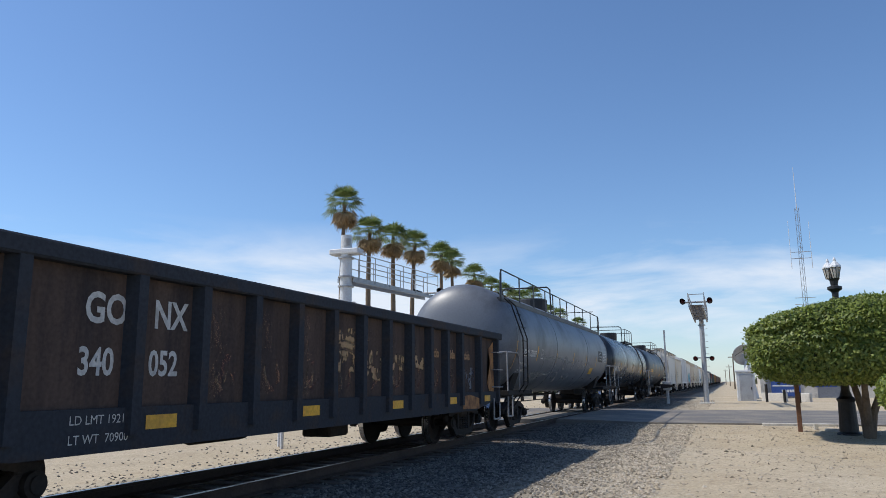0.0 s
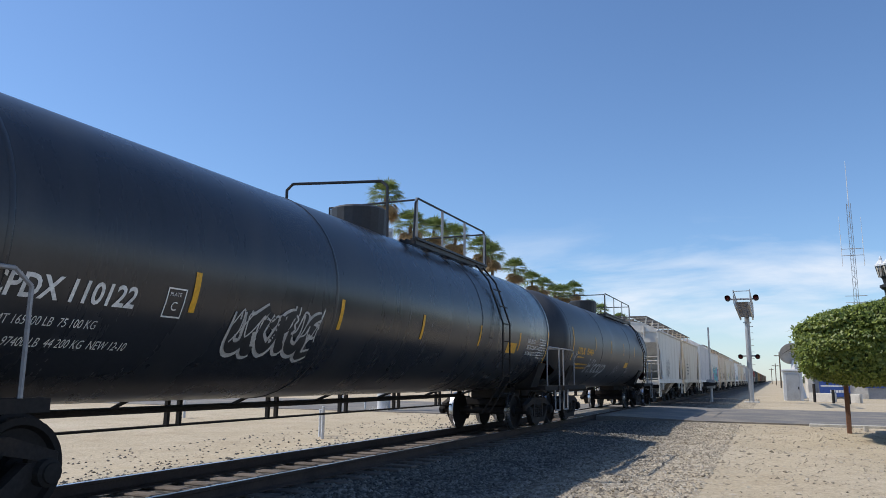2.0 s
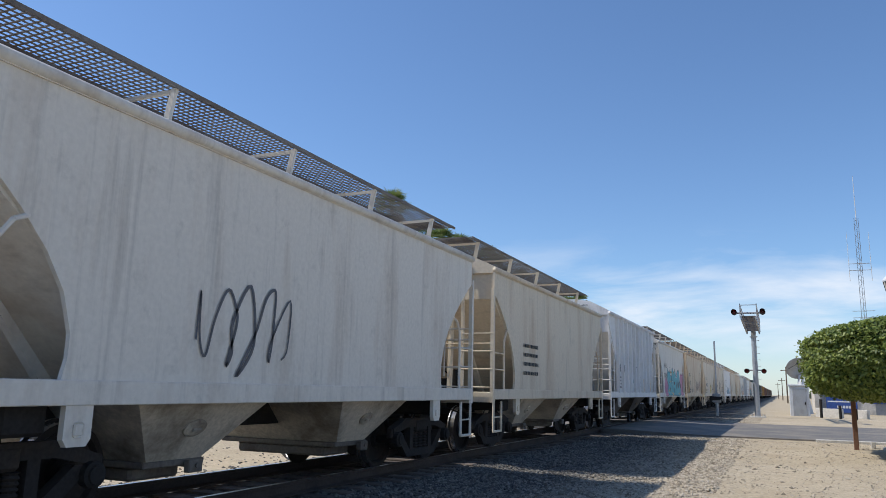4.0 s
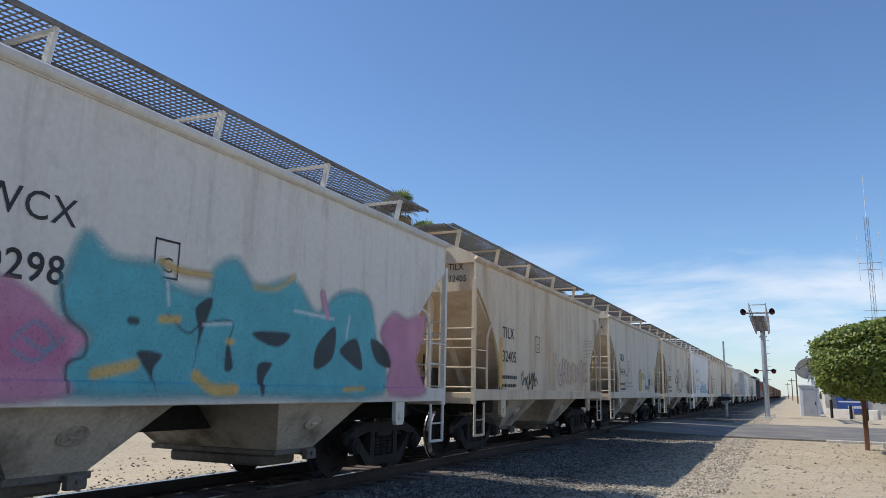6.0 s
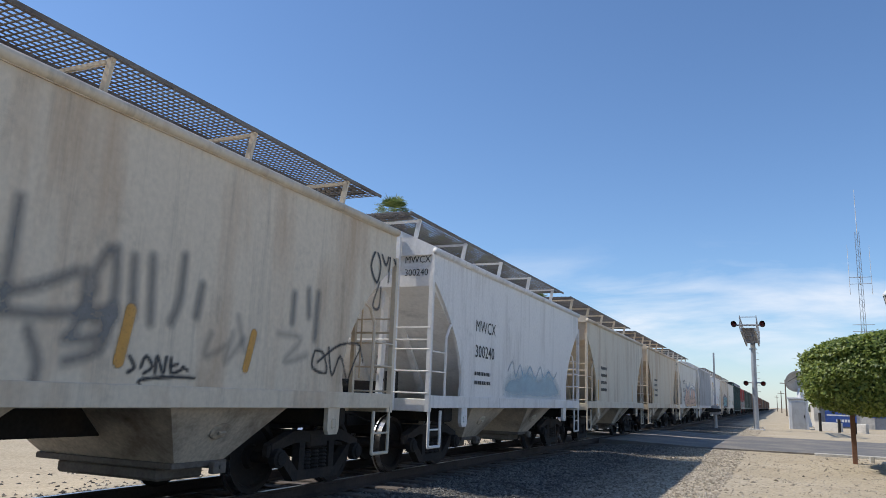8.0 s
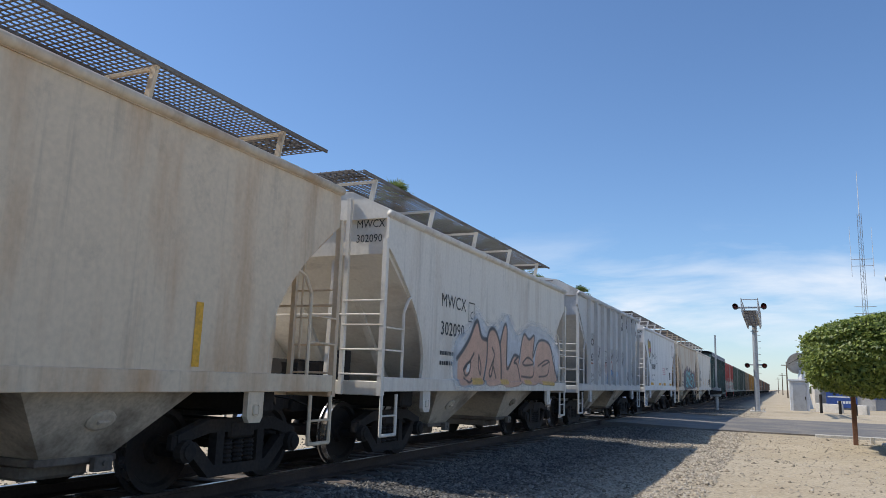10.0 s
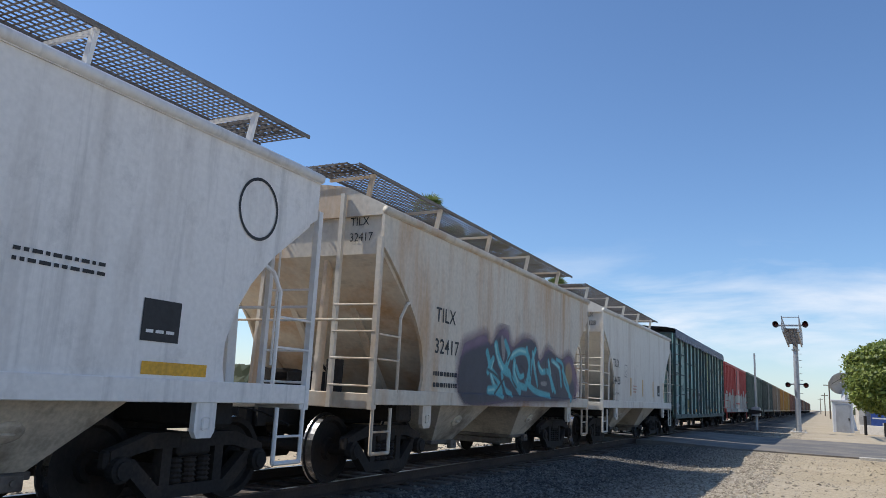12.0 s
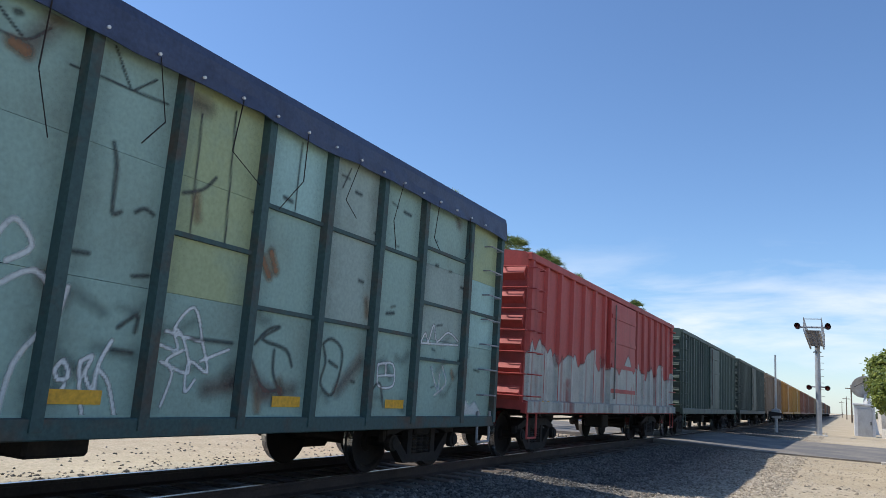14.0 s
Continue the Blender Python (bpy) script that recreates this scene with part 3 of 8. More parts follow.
    def lay(self, car, side, label, lift=0.008, relief=lambda y: 0.0):
        n = len(self.zs)
        a = self.a
        verts = [(side(z) + relief(y) + lift, y, z) for y in self.ys for z in self.zs]
        keep = (a[:-1, :-1] + a[1:, :-1] + a[1:, 1:] + a[:-1, 1:]) > 0.02
        faces = [(i * n + j, (i + 1) * n + j, (i + 1) * n + j + 1, i * n + j + 1) for i, j in zip(*np.nonzero(keep))]
        me = bpy.data.meshes.new("graffiti")
        me.from_pydata(verts, [], [tuple(int(v) for v in f) for f in faces])
        at = me.attributes.new("spray", "FLOAT_COLOR", "POINT")
        at.data.foreach_set("color", np.concatenate([self.rgb.reshape(-1, 3), a.reshape(-1, 1)], axis=1).astype(np.float32).ravel())
        me.materials.append(M["spray"])
        ob = new("graffiti", me)
        ob.parent = car
        return tagged(ob, label)


def tag(car, y0, y1, z0, z1, color, side, seed, width=0.035):
    """A scribbled line of spray paint, one running hand that cannot be read."""
    rng = random.Random(seed)
    bm = B()
    n = max(3, round((y1 - y0) / (0.26 * (z1 - z0) + 0.07)))
    w, mid, amp, pts = (y1 - y0) / n, (z0 + z1) / 2, (z1 - z0) / 2, []
    for i in range(n):
        tall, low, loop = rng.uniform(0.45, 1.0), rng.uniform(0.2, 1.0), rng.uniform(-0.3, 0.5)
        kind = rng.random()
        for k in range(6 if kind < 0.4 else 4):
            a = k * math.pi / (3 if kind < 0.4 else 2)
            z = mid + amp * (tall if math.sin(a) > 0 else low) * math.sin(a)
            y = y0 + w * (i + k / 6) - loop * w * math.cos(a) + 0.28 * (z - mid)
            pts.append((y + rng.uniform(-0.25, 0.25) * w, z + rng.uniform(-0.35, 0.35) * amp))
    ribbon(bm, pts, width * 0.8, side, 0.013)
    return part("tag", bm, paint(tuple(max(v, 0.085) for v in color)), car, "scribbled spray-paint tag")


def scrawl(car, strokes, color, side, width=0.03):
    """Thin spray-can lines through the given points."""
    ink = paint(color)
    for pts in strokes:
        bm = B()
        ribbon(bm, pts, width, side, 0.013)
        part("spray_line", bm, ink, car)


def small_print(car, y0, y1, z0, z1, rows, mat, side, seed=1):
    """Lines of print too small to read, as bars."""
    rng = random.Random(seed)
    bm = B()
    for r in range(rows):
        z = z1 - (r + 0.5) * (z1 - z0) / rows
        y = y0
        while y < y1 - 0.05:
            w = rng.uniform(0.03, 0.11)
            e = min(y + w, y1)
            h = 0.20 * (z1 - z0) / rows
            vs = [bm.verts.new((side(b) + 0.006, a, b)) for a, b in ((y, z - h), (e, z - h), (e, z + h), (y, z + h))]
            bm.faces.new(vs)
            y = e + 0.025
    tagged(part("small_print", bm, mat, car), kind="stuff")

# ---------------------------------------------------------------- covered hoppers
HL = 4.85             # half length of a hopper at the eaves


def FLAT(z):
    return 1.55


def hopper_side(bm):
    curve = [(-HL, 3.58), (-HL, 3.12), (-4.70, 3.02), (-4.42, 2.80), (-4.10, 2.50), (-3.85, 2.22), (-3.66, 1.92), (-3.56, 1.6), (-3.56, 1.4), (-3.62, 1.14)]
    outline = curve + [(-y, z) for y, z in reversed(curve)]
    extrude(bm, outline, "x", 1.505, 1.55)


def ribbed_side(bm):
    half = [(-HL, 3.60), (-HL, 3.30), (-3.60, 2.10), (-3.60, 1.14)]
    extrude(bm, half + [(-y, z) for y, z in reversed(half)], "x", 1.475, 1.52)


def side_rib(bm):
    extrude(bm, [(1.52, -0.065), (1.62, -0.035), (1.62, 0.035), (1.52, 0.065)], "z", 1.20, 3.55)


def hopper_core(bm):
    outline = [(-4.78, 3.60), (-4.78, 3.02), (-2.45, 1.16), (2.45, 1.16), (4.78, 3.02), (4.78, 3.60)]
    extrude(bm, outline, "x", -1.50, 1.50)


def end_gusset(bm):
    for x in (0.55,):
        extrude(bm, [(-4.72, 3.0), (-4.80, 1.16), (-4.66, 1.16), (-4.58, 2.86)], "x", x - 0.03, x + 0.03)
        extrude(bm, [(-4.0, 2.40), (-3.0, 1.16), (-2.86, 1.16), (-3.92, 2.36)], "x", x - 0.05, x + 0.05)


def hopper_roof(bm):
    prof = [(-1.57, 3.54), (-1.57, 3.64), (-1.40, 3.74), (-0.9, 3.97), (-0.4, 4.05), (0.4, 4.05), (0.9, 3.97), (1.40, 3.74), (1.57, 3.64), (1.57, 3.54)]
    extrude(bm, prof, "y", -HL + 0.006, HL - 0.006)


def eave_beam(bm):
    lathe(bm, [(-HL - 0.006, 0.055), (HL + 0.006, 0.055)], (1.56, 0, 3.60), "y", 10)


def hatch(bm):
    box(bm, -0.28, 0.28, -4.2, 4.2, 4.04, 4.20, 0.03)
    for i in range(9):
        y = -4.0 + i
        box(bm, -0.32, 0.32, y - 0.03, y + 0.03, 4.19, 4.24)


def running_board(bm):
    """Open steel grating: thin bars along, thin slats across, sky between them."""
    for i in range(9):
        x = 0.30 + 0.080 * i
        box(bm, x - 0.007, x + 0.007, -4.75, 5.22, 4.316, 4.328)
    for x in (0.22, 1.02):
        box(bm, x - 0.010, x + 0.010, -4.77, 5.24, 4.29, 4.335)
    n = 124
    for i in range(n + 1):
        y = -4.75 + 9.97 * i / n
        box(bm, 0.22, 1.02, y - 0.010, y + 0.010, 4.319, 4.327)


def end_walk(bm):
    for i in range(17):
        x = -0.90 + 1.80 * i / 16
        box(bm, x - 0.008, x + 0.008, -4.92, -4.45, 4.285, 4.31)
    for y in (-4.92, -4.80, -4.69, -4.57, -4.45):
        box(bm, -0.92, 0.92, y - 0.008, y + 0.008, 4.275, 4.30)


def bracket(bm):
    extrude(bm, [(0.86, 3.96), (0.93, 3.93), (1.0, 4.30), (0.93, 4.30)], "y", -0.022, 0.022)
    box(bm, 0.2, 1.0, -0.02, 0.02, 4.25, 4.29)


def side_sill(bm):
    box(bm, 1.50, 1.575, -HL, HL, 1.04, 1.24, 0.008)
    box(bm, 1.38, 1.50, -HL, HL, 1.04, 1.07)


def jack_pad(bm):
    outline = [(-0.13, 1.04), (0.13, 1.04), (0.13, 0.78), (0.09, 0.72), (-0.09, 0.72), (-0.13, 0.78)]
    extrude(bm, outline, "x", 1.50, 1.56)
    box(bm, 1.555, 1.575, -0.05, 0.05, 0.79, 0.91, 0.02)


def end_platform(bm):
    box(bm, -1.56, 1.56, -HL - 0.02, -HL + 0.06, 0.98, 1.18, 0.01)
    box(bm, -1.52, 1.52, -HL + 0.06, -3.6, 1.10, 1.15)
    for x in (-0.9, 0.9):
        box(bm, x - 0.03, x + 0.03, -HL + 0.06, -3.6, 0.98, 1.10)


def centre_sill(bm):
    box(bm, -0.16, 0.16, -5.0, 5.0, 0.70, 1.06, 0.02)
    for y in (-3.75, 3.75):
        box(bm, -1.40, 1.40, y - 0.2, y + 0.2, 0.80, 1.06, 0.03)


def hopper_bay(bm):
    """A funnel under the body: sloping sheets down to a gate."""
    top = [(-1.47, -1.02), (1.47, -1.02), (1.47, 1.02), (-1.47, 1.02)]
    low = [(-0.98, -0.37), (0.98, -0.37), (0.98, 0.37), (-0.98, 0.37)]
    a = [bm.verts.new((x, y, 1.14)) for x, y in top]
    b = [bm.verts.new((x, y, 0.46)) for x, y in low]
    bm.faces.new(a)
    bm.faces.new(b)
    for i in range(4):
        bm.faces.new((a[i], a[(i + 1) % 4], b[(i + 1) % 4], b[i]))
    bmesh.ops.recalc_face_normals(bm, faces=bm.faces[:])


def outlet_gate(bm):
    box(bm, -1.0, 1.0, -0.42, 0.42, 0.40, 0.465, 0.01)
    box(bm, -0.75, 0.75, -0.34, 0.34, 0.26, 0.40, 0.03)
    rod(bm, (-1.12, 0.2, 0.40), (1.12, 0.2, 0.40), 0.025)
    for s in (-1, 1):
        box(bm, s * 1.02, s * 1.10, 0.10, 0.30, 0.33, 0.46, 0.01)


def gate_lug(bm):
    """A raised oval cover on the sloping face of a bay."""
    lean = pose(1.225, 0, 0.79, 0, 36, 0)
    lathe(bm, [(-0.02, 0.15), (0.012, 0.15), (0.022, 0.12), (0.024, 0.02)], (0, 0, 0), "x", 14)
    box(bm, 0.02, 0.05, -0.06, 0.06, -0.03, 0.03, 0.01)
    bmesh.ops.transform(bm, matrix=lean @ Matrix.Diagonal((1, 1, 0.7, 1)), verts=bm.verts[:])


def end_ladder(bm):
    y = -HL - 0.04
    box(bm, 1.50, 1.57, y - 0.035, y + 0.035, 0.98, 3.22)
    box(bm, 0.86, 0.92, y - 0.03, y + 0.03, 0.98, 3.86)
    for z in (1.27, 1.62, 1.97, 2.32):
        rod(bm, (0.88, y - 0.03, z), (1.54, y - 0.03, z), 0.013, 6)


def side_grab(bm):
    pipe(bm, [(1.56, -4.30, 1.2), (1.56, -4.30, 2.20), (1.56, -4.16, 2.40), (1.53, -4.02, 2.46)], 0.022)
    for z in (1.62, 1.94):
        rod(bm, (1.57, -HL, z), (1.57, -4.30, z), 0.013, 6)


def stirrup(bm):
    pipe(bm, [(1.55, -4.86, 1.0), (1.55, -4.86, 0.43), (1.55, -4.42, 0.43), (1.55, -4.42, 1.0)], 0.024)
    rod(bm, (1.55, -4.86, 0.70), (1.55, -4.42, 0.70), 0.014, 6)


def brake_reservoir(bm):
    rod(bm, (-0.75, -4.3, 1.32), (-0.75, -3.5, 1.32), 0.17, 14)


def brake_valve(bm):
    box(bm, -0.2, 0.25, -4.45, -4.0, 1.15, 1.45, 0.03)


def brake_cylinder(bm):
    rod(bm, (0.6, -4.4, 1.15), (0.6, -4.4, 1.62), 0.12, 12)


def brake_hose(bm):
    pipe(bm, [(0.1, -4.0, 1.9), (0.25, -4.3, 1.6), (0.7, -4.5, 1.3)], 0.02)


def end_rail(bm):
    y = -HL - 0.06
    rod(bm, (-1.54, y, 2.12), (1.54, y, 2.12), 0.016, 6)
    rod(bm, (-1.0, y, 1.45), (-1.0, y, 2.9), 0.014, 6)


def hopper_car(near, label, paint_mat, ribbed=0, low_mat=None, tall=1.0, rib_from=-3.66, rib_to=3.74, stretch=1.0):
    car = start_car("hopper_car", label, "hopper car", near, 2 * HL)
    low = low_mat or paint_mat
    up = pose(0, 0, 1.14) @ Matrix.Diagonal((1, 1, tall, 1)) @ pose(0, 0, -1.14)
    put("slope_sheet", mesh("hopper_core", hopper_core), paint_mat, car, up)
    for m in (Matrix(), TURN):
        put("side_sheet", mesh("ribbed_side", ribbed_side) if ribbed else mesh("hopper_side", hopper_side), paint_mat, car, m @ up)
        put("side_sill", mesh("side_sill", side_sill), paint_mat, car, m)
        put("eave_beam", mesh("eave_beam", eave_beam, True), paint_mat, car, m @ up)
        low_walk = m @ (pose(-0.1, 0, -0.17) if tall > 1.0 or ribbed else pose(0.0, 0, 0.0))
        put("running_board", mesh("running_board", running_board), M["galv_dark"], car, low_walk, "open steel grating walkway")
        put("end_platform", mesh("end_platform", end_platform), paint_mat, car, m)
        for f in (Matrix(), Matrix.Diagonal((-1, 1, 1, 1))):
            put("end_gusset", mesh("end_gusset", end_gusset), paint_mat, car, m @ f)
        put("end_walk", mesh("end_walk", end_walk), M["galv_dark"], car, low_walk)
        put("end_rail", mesh("end_rail", end_rail), paint_mat, car, m)
        for y in (-3.4, 3.4):
            put("jack_pad", mesh("jack_pad", jack_pad), paint_mat, car, m @ pose(0, y, 0))
        for f in (Matrix(), FLIP_Y):
            put("ladder", mesh("end_ladder", end_ladder), paint_mat, car, m @ f)
            put("grab_rail", mesh("side_grab", side_grab), paint_mat, car, m @ f)
            put("stirrup", mesh("stirrup", stirrup), paint_mat, car, m @ f)
        for i in range(5):
            put("bracket", mesh("bracket", bracket), paint_mat, car, low_walk @ pose(0, -4.3 + 2.15 * i, 0))
        if ribbed:
            for i in range(ribbed):
                put("rib", mesh("side_rib", side_rib), paint_mat, car, m @ up @ pose(0, rib_from + (rib_to - rib_from) * i / (ribbed - 1), 0))
    put("roof", mesh("hopper_roof", hopper_roof), paint_mat, car, up)
    put("hatch_cover", mesh("hatch", hatch), M["galv_dark"], car)
    put("centre_sill", mesh("centre_sill", centre_sill), M["steel_dark"], car)
    for nm, fn in (("brake_reservoir", brake_reservoir), ("brake_valve", brake_valve), ("brake_cylinder", brake_cylinder), ("brake_hose", brake_hose)):
        put(nm, mesh(nm, fn), M["steel_dark"], car)
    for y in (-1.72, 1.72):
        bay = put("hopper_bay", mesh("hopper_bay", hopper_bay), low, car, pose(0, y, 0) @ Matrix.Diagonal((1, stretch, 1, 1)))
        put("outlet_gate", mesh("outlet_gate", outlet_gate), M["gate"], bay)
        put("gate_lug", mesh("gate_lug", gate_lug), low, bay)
    for y in (-3.75, 3.75):
        add_truck(car, y)
    add_couplers(car, 4.85)
    return car


M["galv_dark"] = material("weathered_grating", (0.20, 0.185, 0.17), 0.75, 0.1, (0.13, 0.10, 0.08), 0.5)
M["gate"] = material("dirty_gate", (0.16, 0.14, 0.12), 0.85, 0, (0.08, 0.06, 0.05), 0.5)
M["hop_beige"] = material("beige_hopper_paint", (0.70, 0.605, 0.47), 0.6, 0, (0.54, 0.41, 0.28), 0.4, True, 1.1, 0.06, 18, coarse=0.06)
M["hop_tan"] = material("tan_hopper_paint", (0.70, 0.575, 0.42), 0.62, 0, (0.54, 0.36, 0.21), 0.5, True, 1.2, 0.06, 18, coarse=0.06)
M["hop_grey"] = material("pale_grey_hopper_paint", (0.72, 0.675, 0.60), 0.58, 0, (0.57, 0.50, 0.42), 0.35, True, 1.3, 0.06, 18, coarse=0.05)
M["hop_white"] = material("white_hopper_paint", (0.80, 0.775, 0.745), 0.55, 0, (0.58, 0.55, 0.52), 0.3, True, 1.3, 0.06, 18, coarse=0.05)
M["hop_ribbed"] = material("grey_ribbed_hopper_paint", (0.58, 0.575, 0.565), 0.58, 0, (0.44, 0.42, 0.40), 0.35, True, 1.3, 0.06, 18, coarse=0.05)
M["hop_rust"] = material("rust_stained_hopper_paint", (0.63, 0.565, 0.47), 0.65, 0, (0.50, 0.315, 0.17), 0.50, True, 1.0, 0.08, 14, coarse=0.08)
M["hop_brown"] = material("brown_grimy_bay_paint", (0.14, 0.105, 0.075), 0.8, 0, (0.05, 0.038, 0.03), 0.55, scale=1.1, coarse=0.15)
M["hop_low"] = material("grimy_bay_paint", (0.54, 0.475, 0.385), 0.8, 0, (0.13, 0.10, 0.075), 0.55, scale=1.1, coarse=0.15)


def marks(car, code, number, mat, size=0.32, y=-2.95, z=2.44, side=FLAT, gap=0.47, load="", light=""):
    lettering(code, size, mat, car, y, z, side, bold=0.0 if "M" in code else 0.003, spacing=1.08)
    lettering(number, size, mat, car, y, z - gap, side, bold=0.003, spacing=1.08)
    if load:
        lettering("LD LMT " + load, 0.105, mat, car, y + 0.02, z - gap - 0.30, side)
        lettering("LT WT " + light, 0.105, mat, car, y + 0.02, z - gap - 0.50, side)
    else:
        small_print(car, y, y + 0.85, z - gap - 0.55, z - gap - 0.22, 2, mat, side, int(abs(y) * 10))


def end_marks(car, code, number, mat):
    """The same marks, small, on the panel under the roof at the end."""
    for text, z in ((code, 3.42), (number, 3.20)):
        c = bpy.data.curves.new("end_lettering", "FONT")
        c.body, c.size, c.offset, c.resolution_u = text, 0.17, 0.0, 2
        ob = new("end_lettering", c)
        me = bpy.data.meshes.new_from_object(ob)
        bpy.data.objects.remove(ob)
        for v in me.vertices:
            v.co = Vector((0.96 + v.co.x * 0.88, -4.79, z + v.co.y))
        me.materials.clear()
        me.materials.append(mat)
        o = new("end_lettering", me)
        o.parent = car


def plate(car, y, z, mat=None):
    """A square outlined panel with a letter in it."""
    bm = B()
    for a, b, c, d in ((-0.15, 0.15, 0.16, 0.18), (-0.15, 0.15, -0.18, -0.16), (-0.15, -0.135, -0.18, 0.18), (0.135, 0.15, -0.18, 0.18)):
        vs = [bm.verts.new((1.556, y + p, z + q)) for p, q in ((a, c), (b, c), (b, d), (a, d))]
        bm.faces.new(vs)
    part("plate_mark", bm, mat or M["black"], car)
    lettering("C", 0.20, mat or M["black"], car, y - 0.06, z - 0.12, FLAT)


def yellow_stripes(car, ys, z0, z1, side=FLAT, w=0.10):
    for y in ys:
        bar("reflector", y, y + w, z0, z1, M["yellow"], car, side, 0.006, "yellow reflective stripe")


def decal(car, y, z, mat=None):
    bar("decal", y, y + 0.42, z, z + 0.36, M["black"], car, FLAT, 0.006, "black printed panel")
    small_print(car, y + 0.05, y + 0.38, z + 0.05, z + 0.12, 1, M["white"], lambda zz: 1.553, 5)


BLK, TEAL = (0.03, 0.03, 0.035), (0.06, 0.36, 0.42)


def SHEET(z):
    """The side of a smooth hopper, out over the sill at its foot."""
    return 1.55 if z > 1.25 else 1.577


ink, white, gold, orange = (0.03, 0.03, 0.035), (0.72, 0.74, 0.74), (0.66, 0.42, 0.10), (0.70, 0.36, 0.06)
teal, tealdeep, mint = (0.10, 0.44, 0.50), (0.06, 0.30, 0.40), (0.34, 0.66, 0.64)
pink, rose, salmon, haze = (0.62, 0.26, 0.40), (0.46, 0.12, 0.26), (0.66, 0.40, 0.28), (0.70, 0.74, 0.80)
plum, night, stone_grey, smoke_grey, chalk = (0.20, 0.12, 0.20), (0.045, 0.055, 0.065), (0.36, 0.34, 0.32), (0.20, 0.20, 0.20), (0.44, 0.45, 0.45)


def paint_turquoise(car):
    art = Canvas(-3.5, 4.3, 1.05, 2.6)
    art.fill(teal, [(-2.25, 1.9), (-2.08, 2.42), (-1.78, 2.27), (-1.29, 2.29), (-1.16, 2.14), (-0.65, 2.1), (-0.57, 2.36), (-0.25, 2.5), (0.1, 2.27), (0.74, 2.42), (1.22, 2.09), (1.69, 2.39), (2.39, 2.42), (2.65, 1.89), (2.81, 1.15), (-0.27, 1.13), (-2.11, 1.13), (-2.13, 1.39), (-1.92, 1.58), (-2.15, 1.72)], 0.14, 0.95)
    art.fill(pink, [(-2.97, 1.89), (-2.74, 1.97), (-2.46, 1.88), (-2.25, 1.73), (-1.97, 1.57), (-2.14, 1.34), (-2.12, 1.13), (-3.01, 1.11), (-3.13, 1.64)], 0.08, 0.9)
    art.fill(pink, [(2.76, 1.97), (3.11, 2.28), (3.55, 2.24), (4.11, 2.34), (4.09, 1.99), (3.86, 1.63), (4.17, 1.17), (3.02, 1.15), (3.07, 1.6)], 0.12, 0.85)
    art.fill(rose, [(-2.77, 1.6), (-2.48, 1.71), (-2.18, 1.6), (-2.1, 1.39), (-2.39, 1.34), (-2.74, 1.36)], 0.1, 0.6)
    art.fill(ink, [(-1.45, 1.5), (-1.16, 1.49), (-1.25, 1.35), (-1.22, 1.17), (-1.29, 1.3)], 0.02, 0.95)
    art.fill(ink, [(-0.79, 1.95), (-0.56, 2.06), (-0.7, 1.66), (-0.76, 1.38), (-0.73, 1.71)], 0.02, 0.95)
    art.fill(ink, [(-0.33, 1.38), (-0.31, 1.66), (-0.21, 1.41)], 0.02, 0.95)
    art.fill(ink, [(0.1, 1.79), (0.71, 1.81), (0.5, 1.65), (0.15, 1.71)], 0.02, 0.95)
    art.fill(ink, [(0.18, 1.45), (0.42, 1.47), (0.3, 1.31), (0.28, 1.13), (0.21, 1.19)], 0.02, 0.95)
    art.fill(ink, [(1.25, 1.71), (1.62, 1.97), (1.6, 1.59), (1.23, 1.43)], 0.02, 0.95)
    art.fill(ink, [(1.75, 1.69), (2.14, 1.85), (2.31, 1.46), (1.96, 1.55)], 0.02, 0.95)
    art.fill(ink, [(2.5, 1.88), (2.93, 1.77), (3.08, 1.52), (2.67, 1.58)], 0.03, 0.95)
    art.line(ink, 0.07, [(-1.55, 1.76), (-1.48, 1.76)], 0.02, 0.9)
    art.line(ink, 0.025, [(-2.24, 1.97), (-2.17, 1.74), (-1.98, 1.61), (-1.97, 1.44), (-2.12, 1.37), (-2.1, 1.15)], 0.02, 0.9)
    art.line(ink, 0.02, [(-1.14, 1.86), (-0.87, 1.7), (-0.68, 1.81), (-0.26, 1.86), (-0.32, 1.63)], 0.02, 0.9)
    art.line(white, 0.03, [(-1.17, 2.14), (-1.13, 1.94)], 0.03, 0.8)
    art.line(white, 0.025, [(-0.67, 1.8), (-0.28, 1.84)], 0.03, 0.8)
    art.line(white, 0.03, [(0.77, 2.08), (1.59, 2.06)], 0.03, 0.8)
    art.line(white, 0.03, [(1.95, 2.13), (1.89, 1.84)], 0.03, 0.7)
    art.line(gold, 0.07, [(-1.21, 1.8), (-0.99, 1.82)], 0.04, 0.9)
    art.line(gold, 0.1, [(-1.86, 1.3), (-1.67, 1.34), (-1.45, 1.39)], 0.05, 0.9)
    art.line(gold, 0.12, [(-0.72, 1.31), (-0.5, 1.19), (-0.19, 1.19)], 0.05, 0.9)
    art.line(gold, 0.06, [(-0.31, 1.66), (-0.24, 1.66)], 0.04, 0.9)
    art.line(gold, 0.06, [(1.85, 1.2), (2.33, 1.22)], 0.04, 0.9)
    art.line(gold, 0.07, [(-1.26, 2.32), (-1.01, 2.27), (-0.64, 2.28)], 0.06, 0.7)
    art.line(gold, 0.06, [(0.05, 2.26), (0.43, 2.29), (0.73, 2.47)], 0.06, 0.6)
    art.line(pink, 0.1, [(1.32, 2.34), (1.44, 2.08)], 0.06, 0.8)
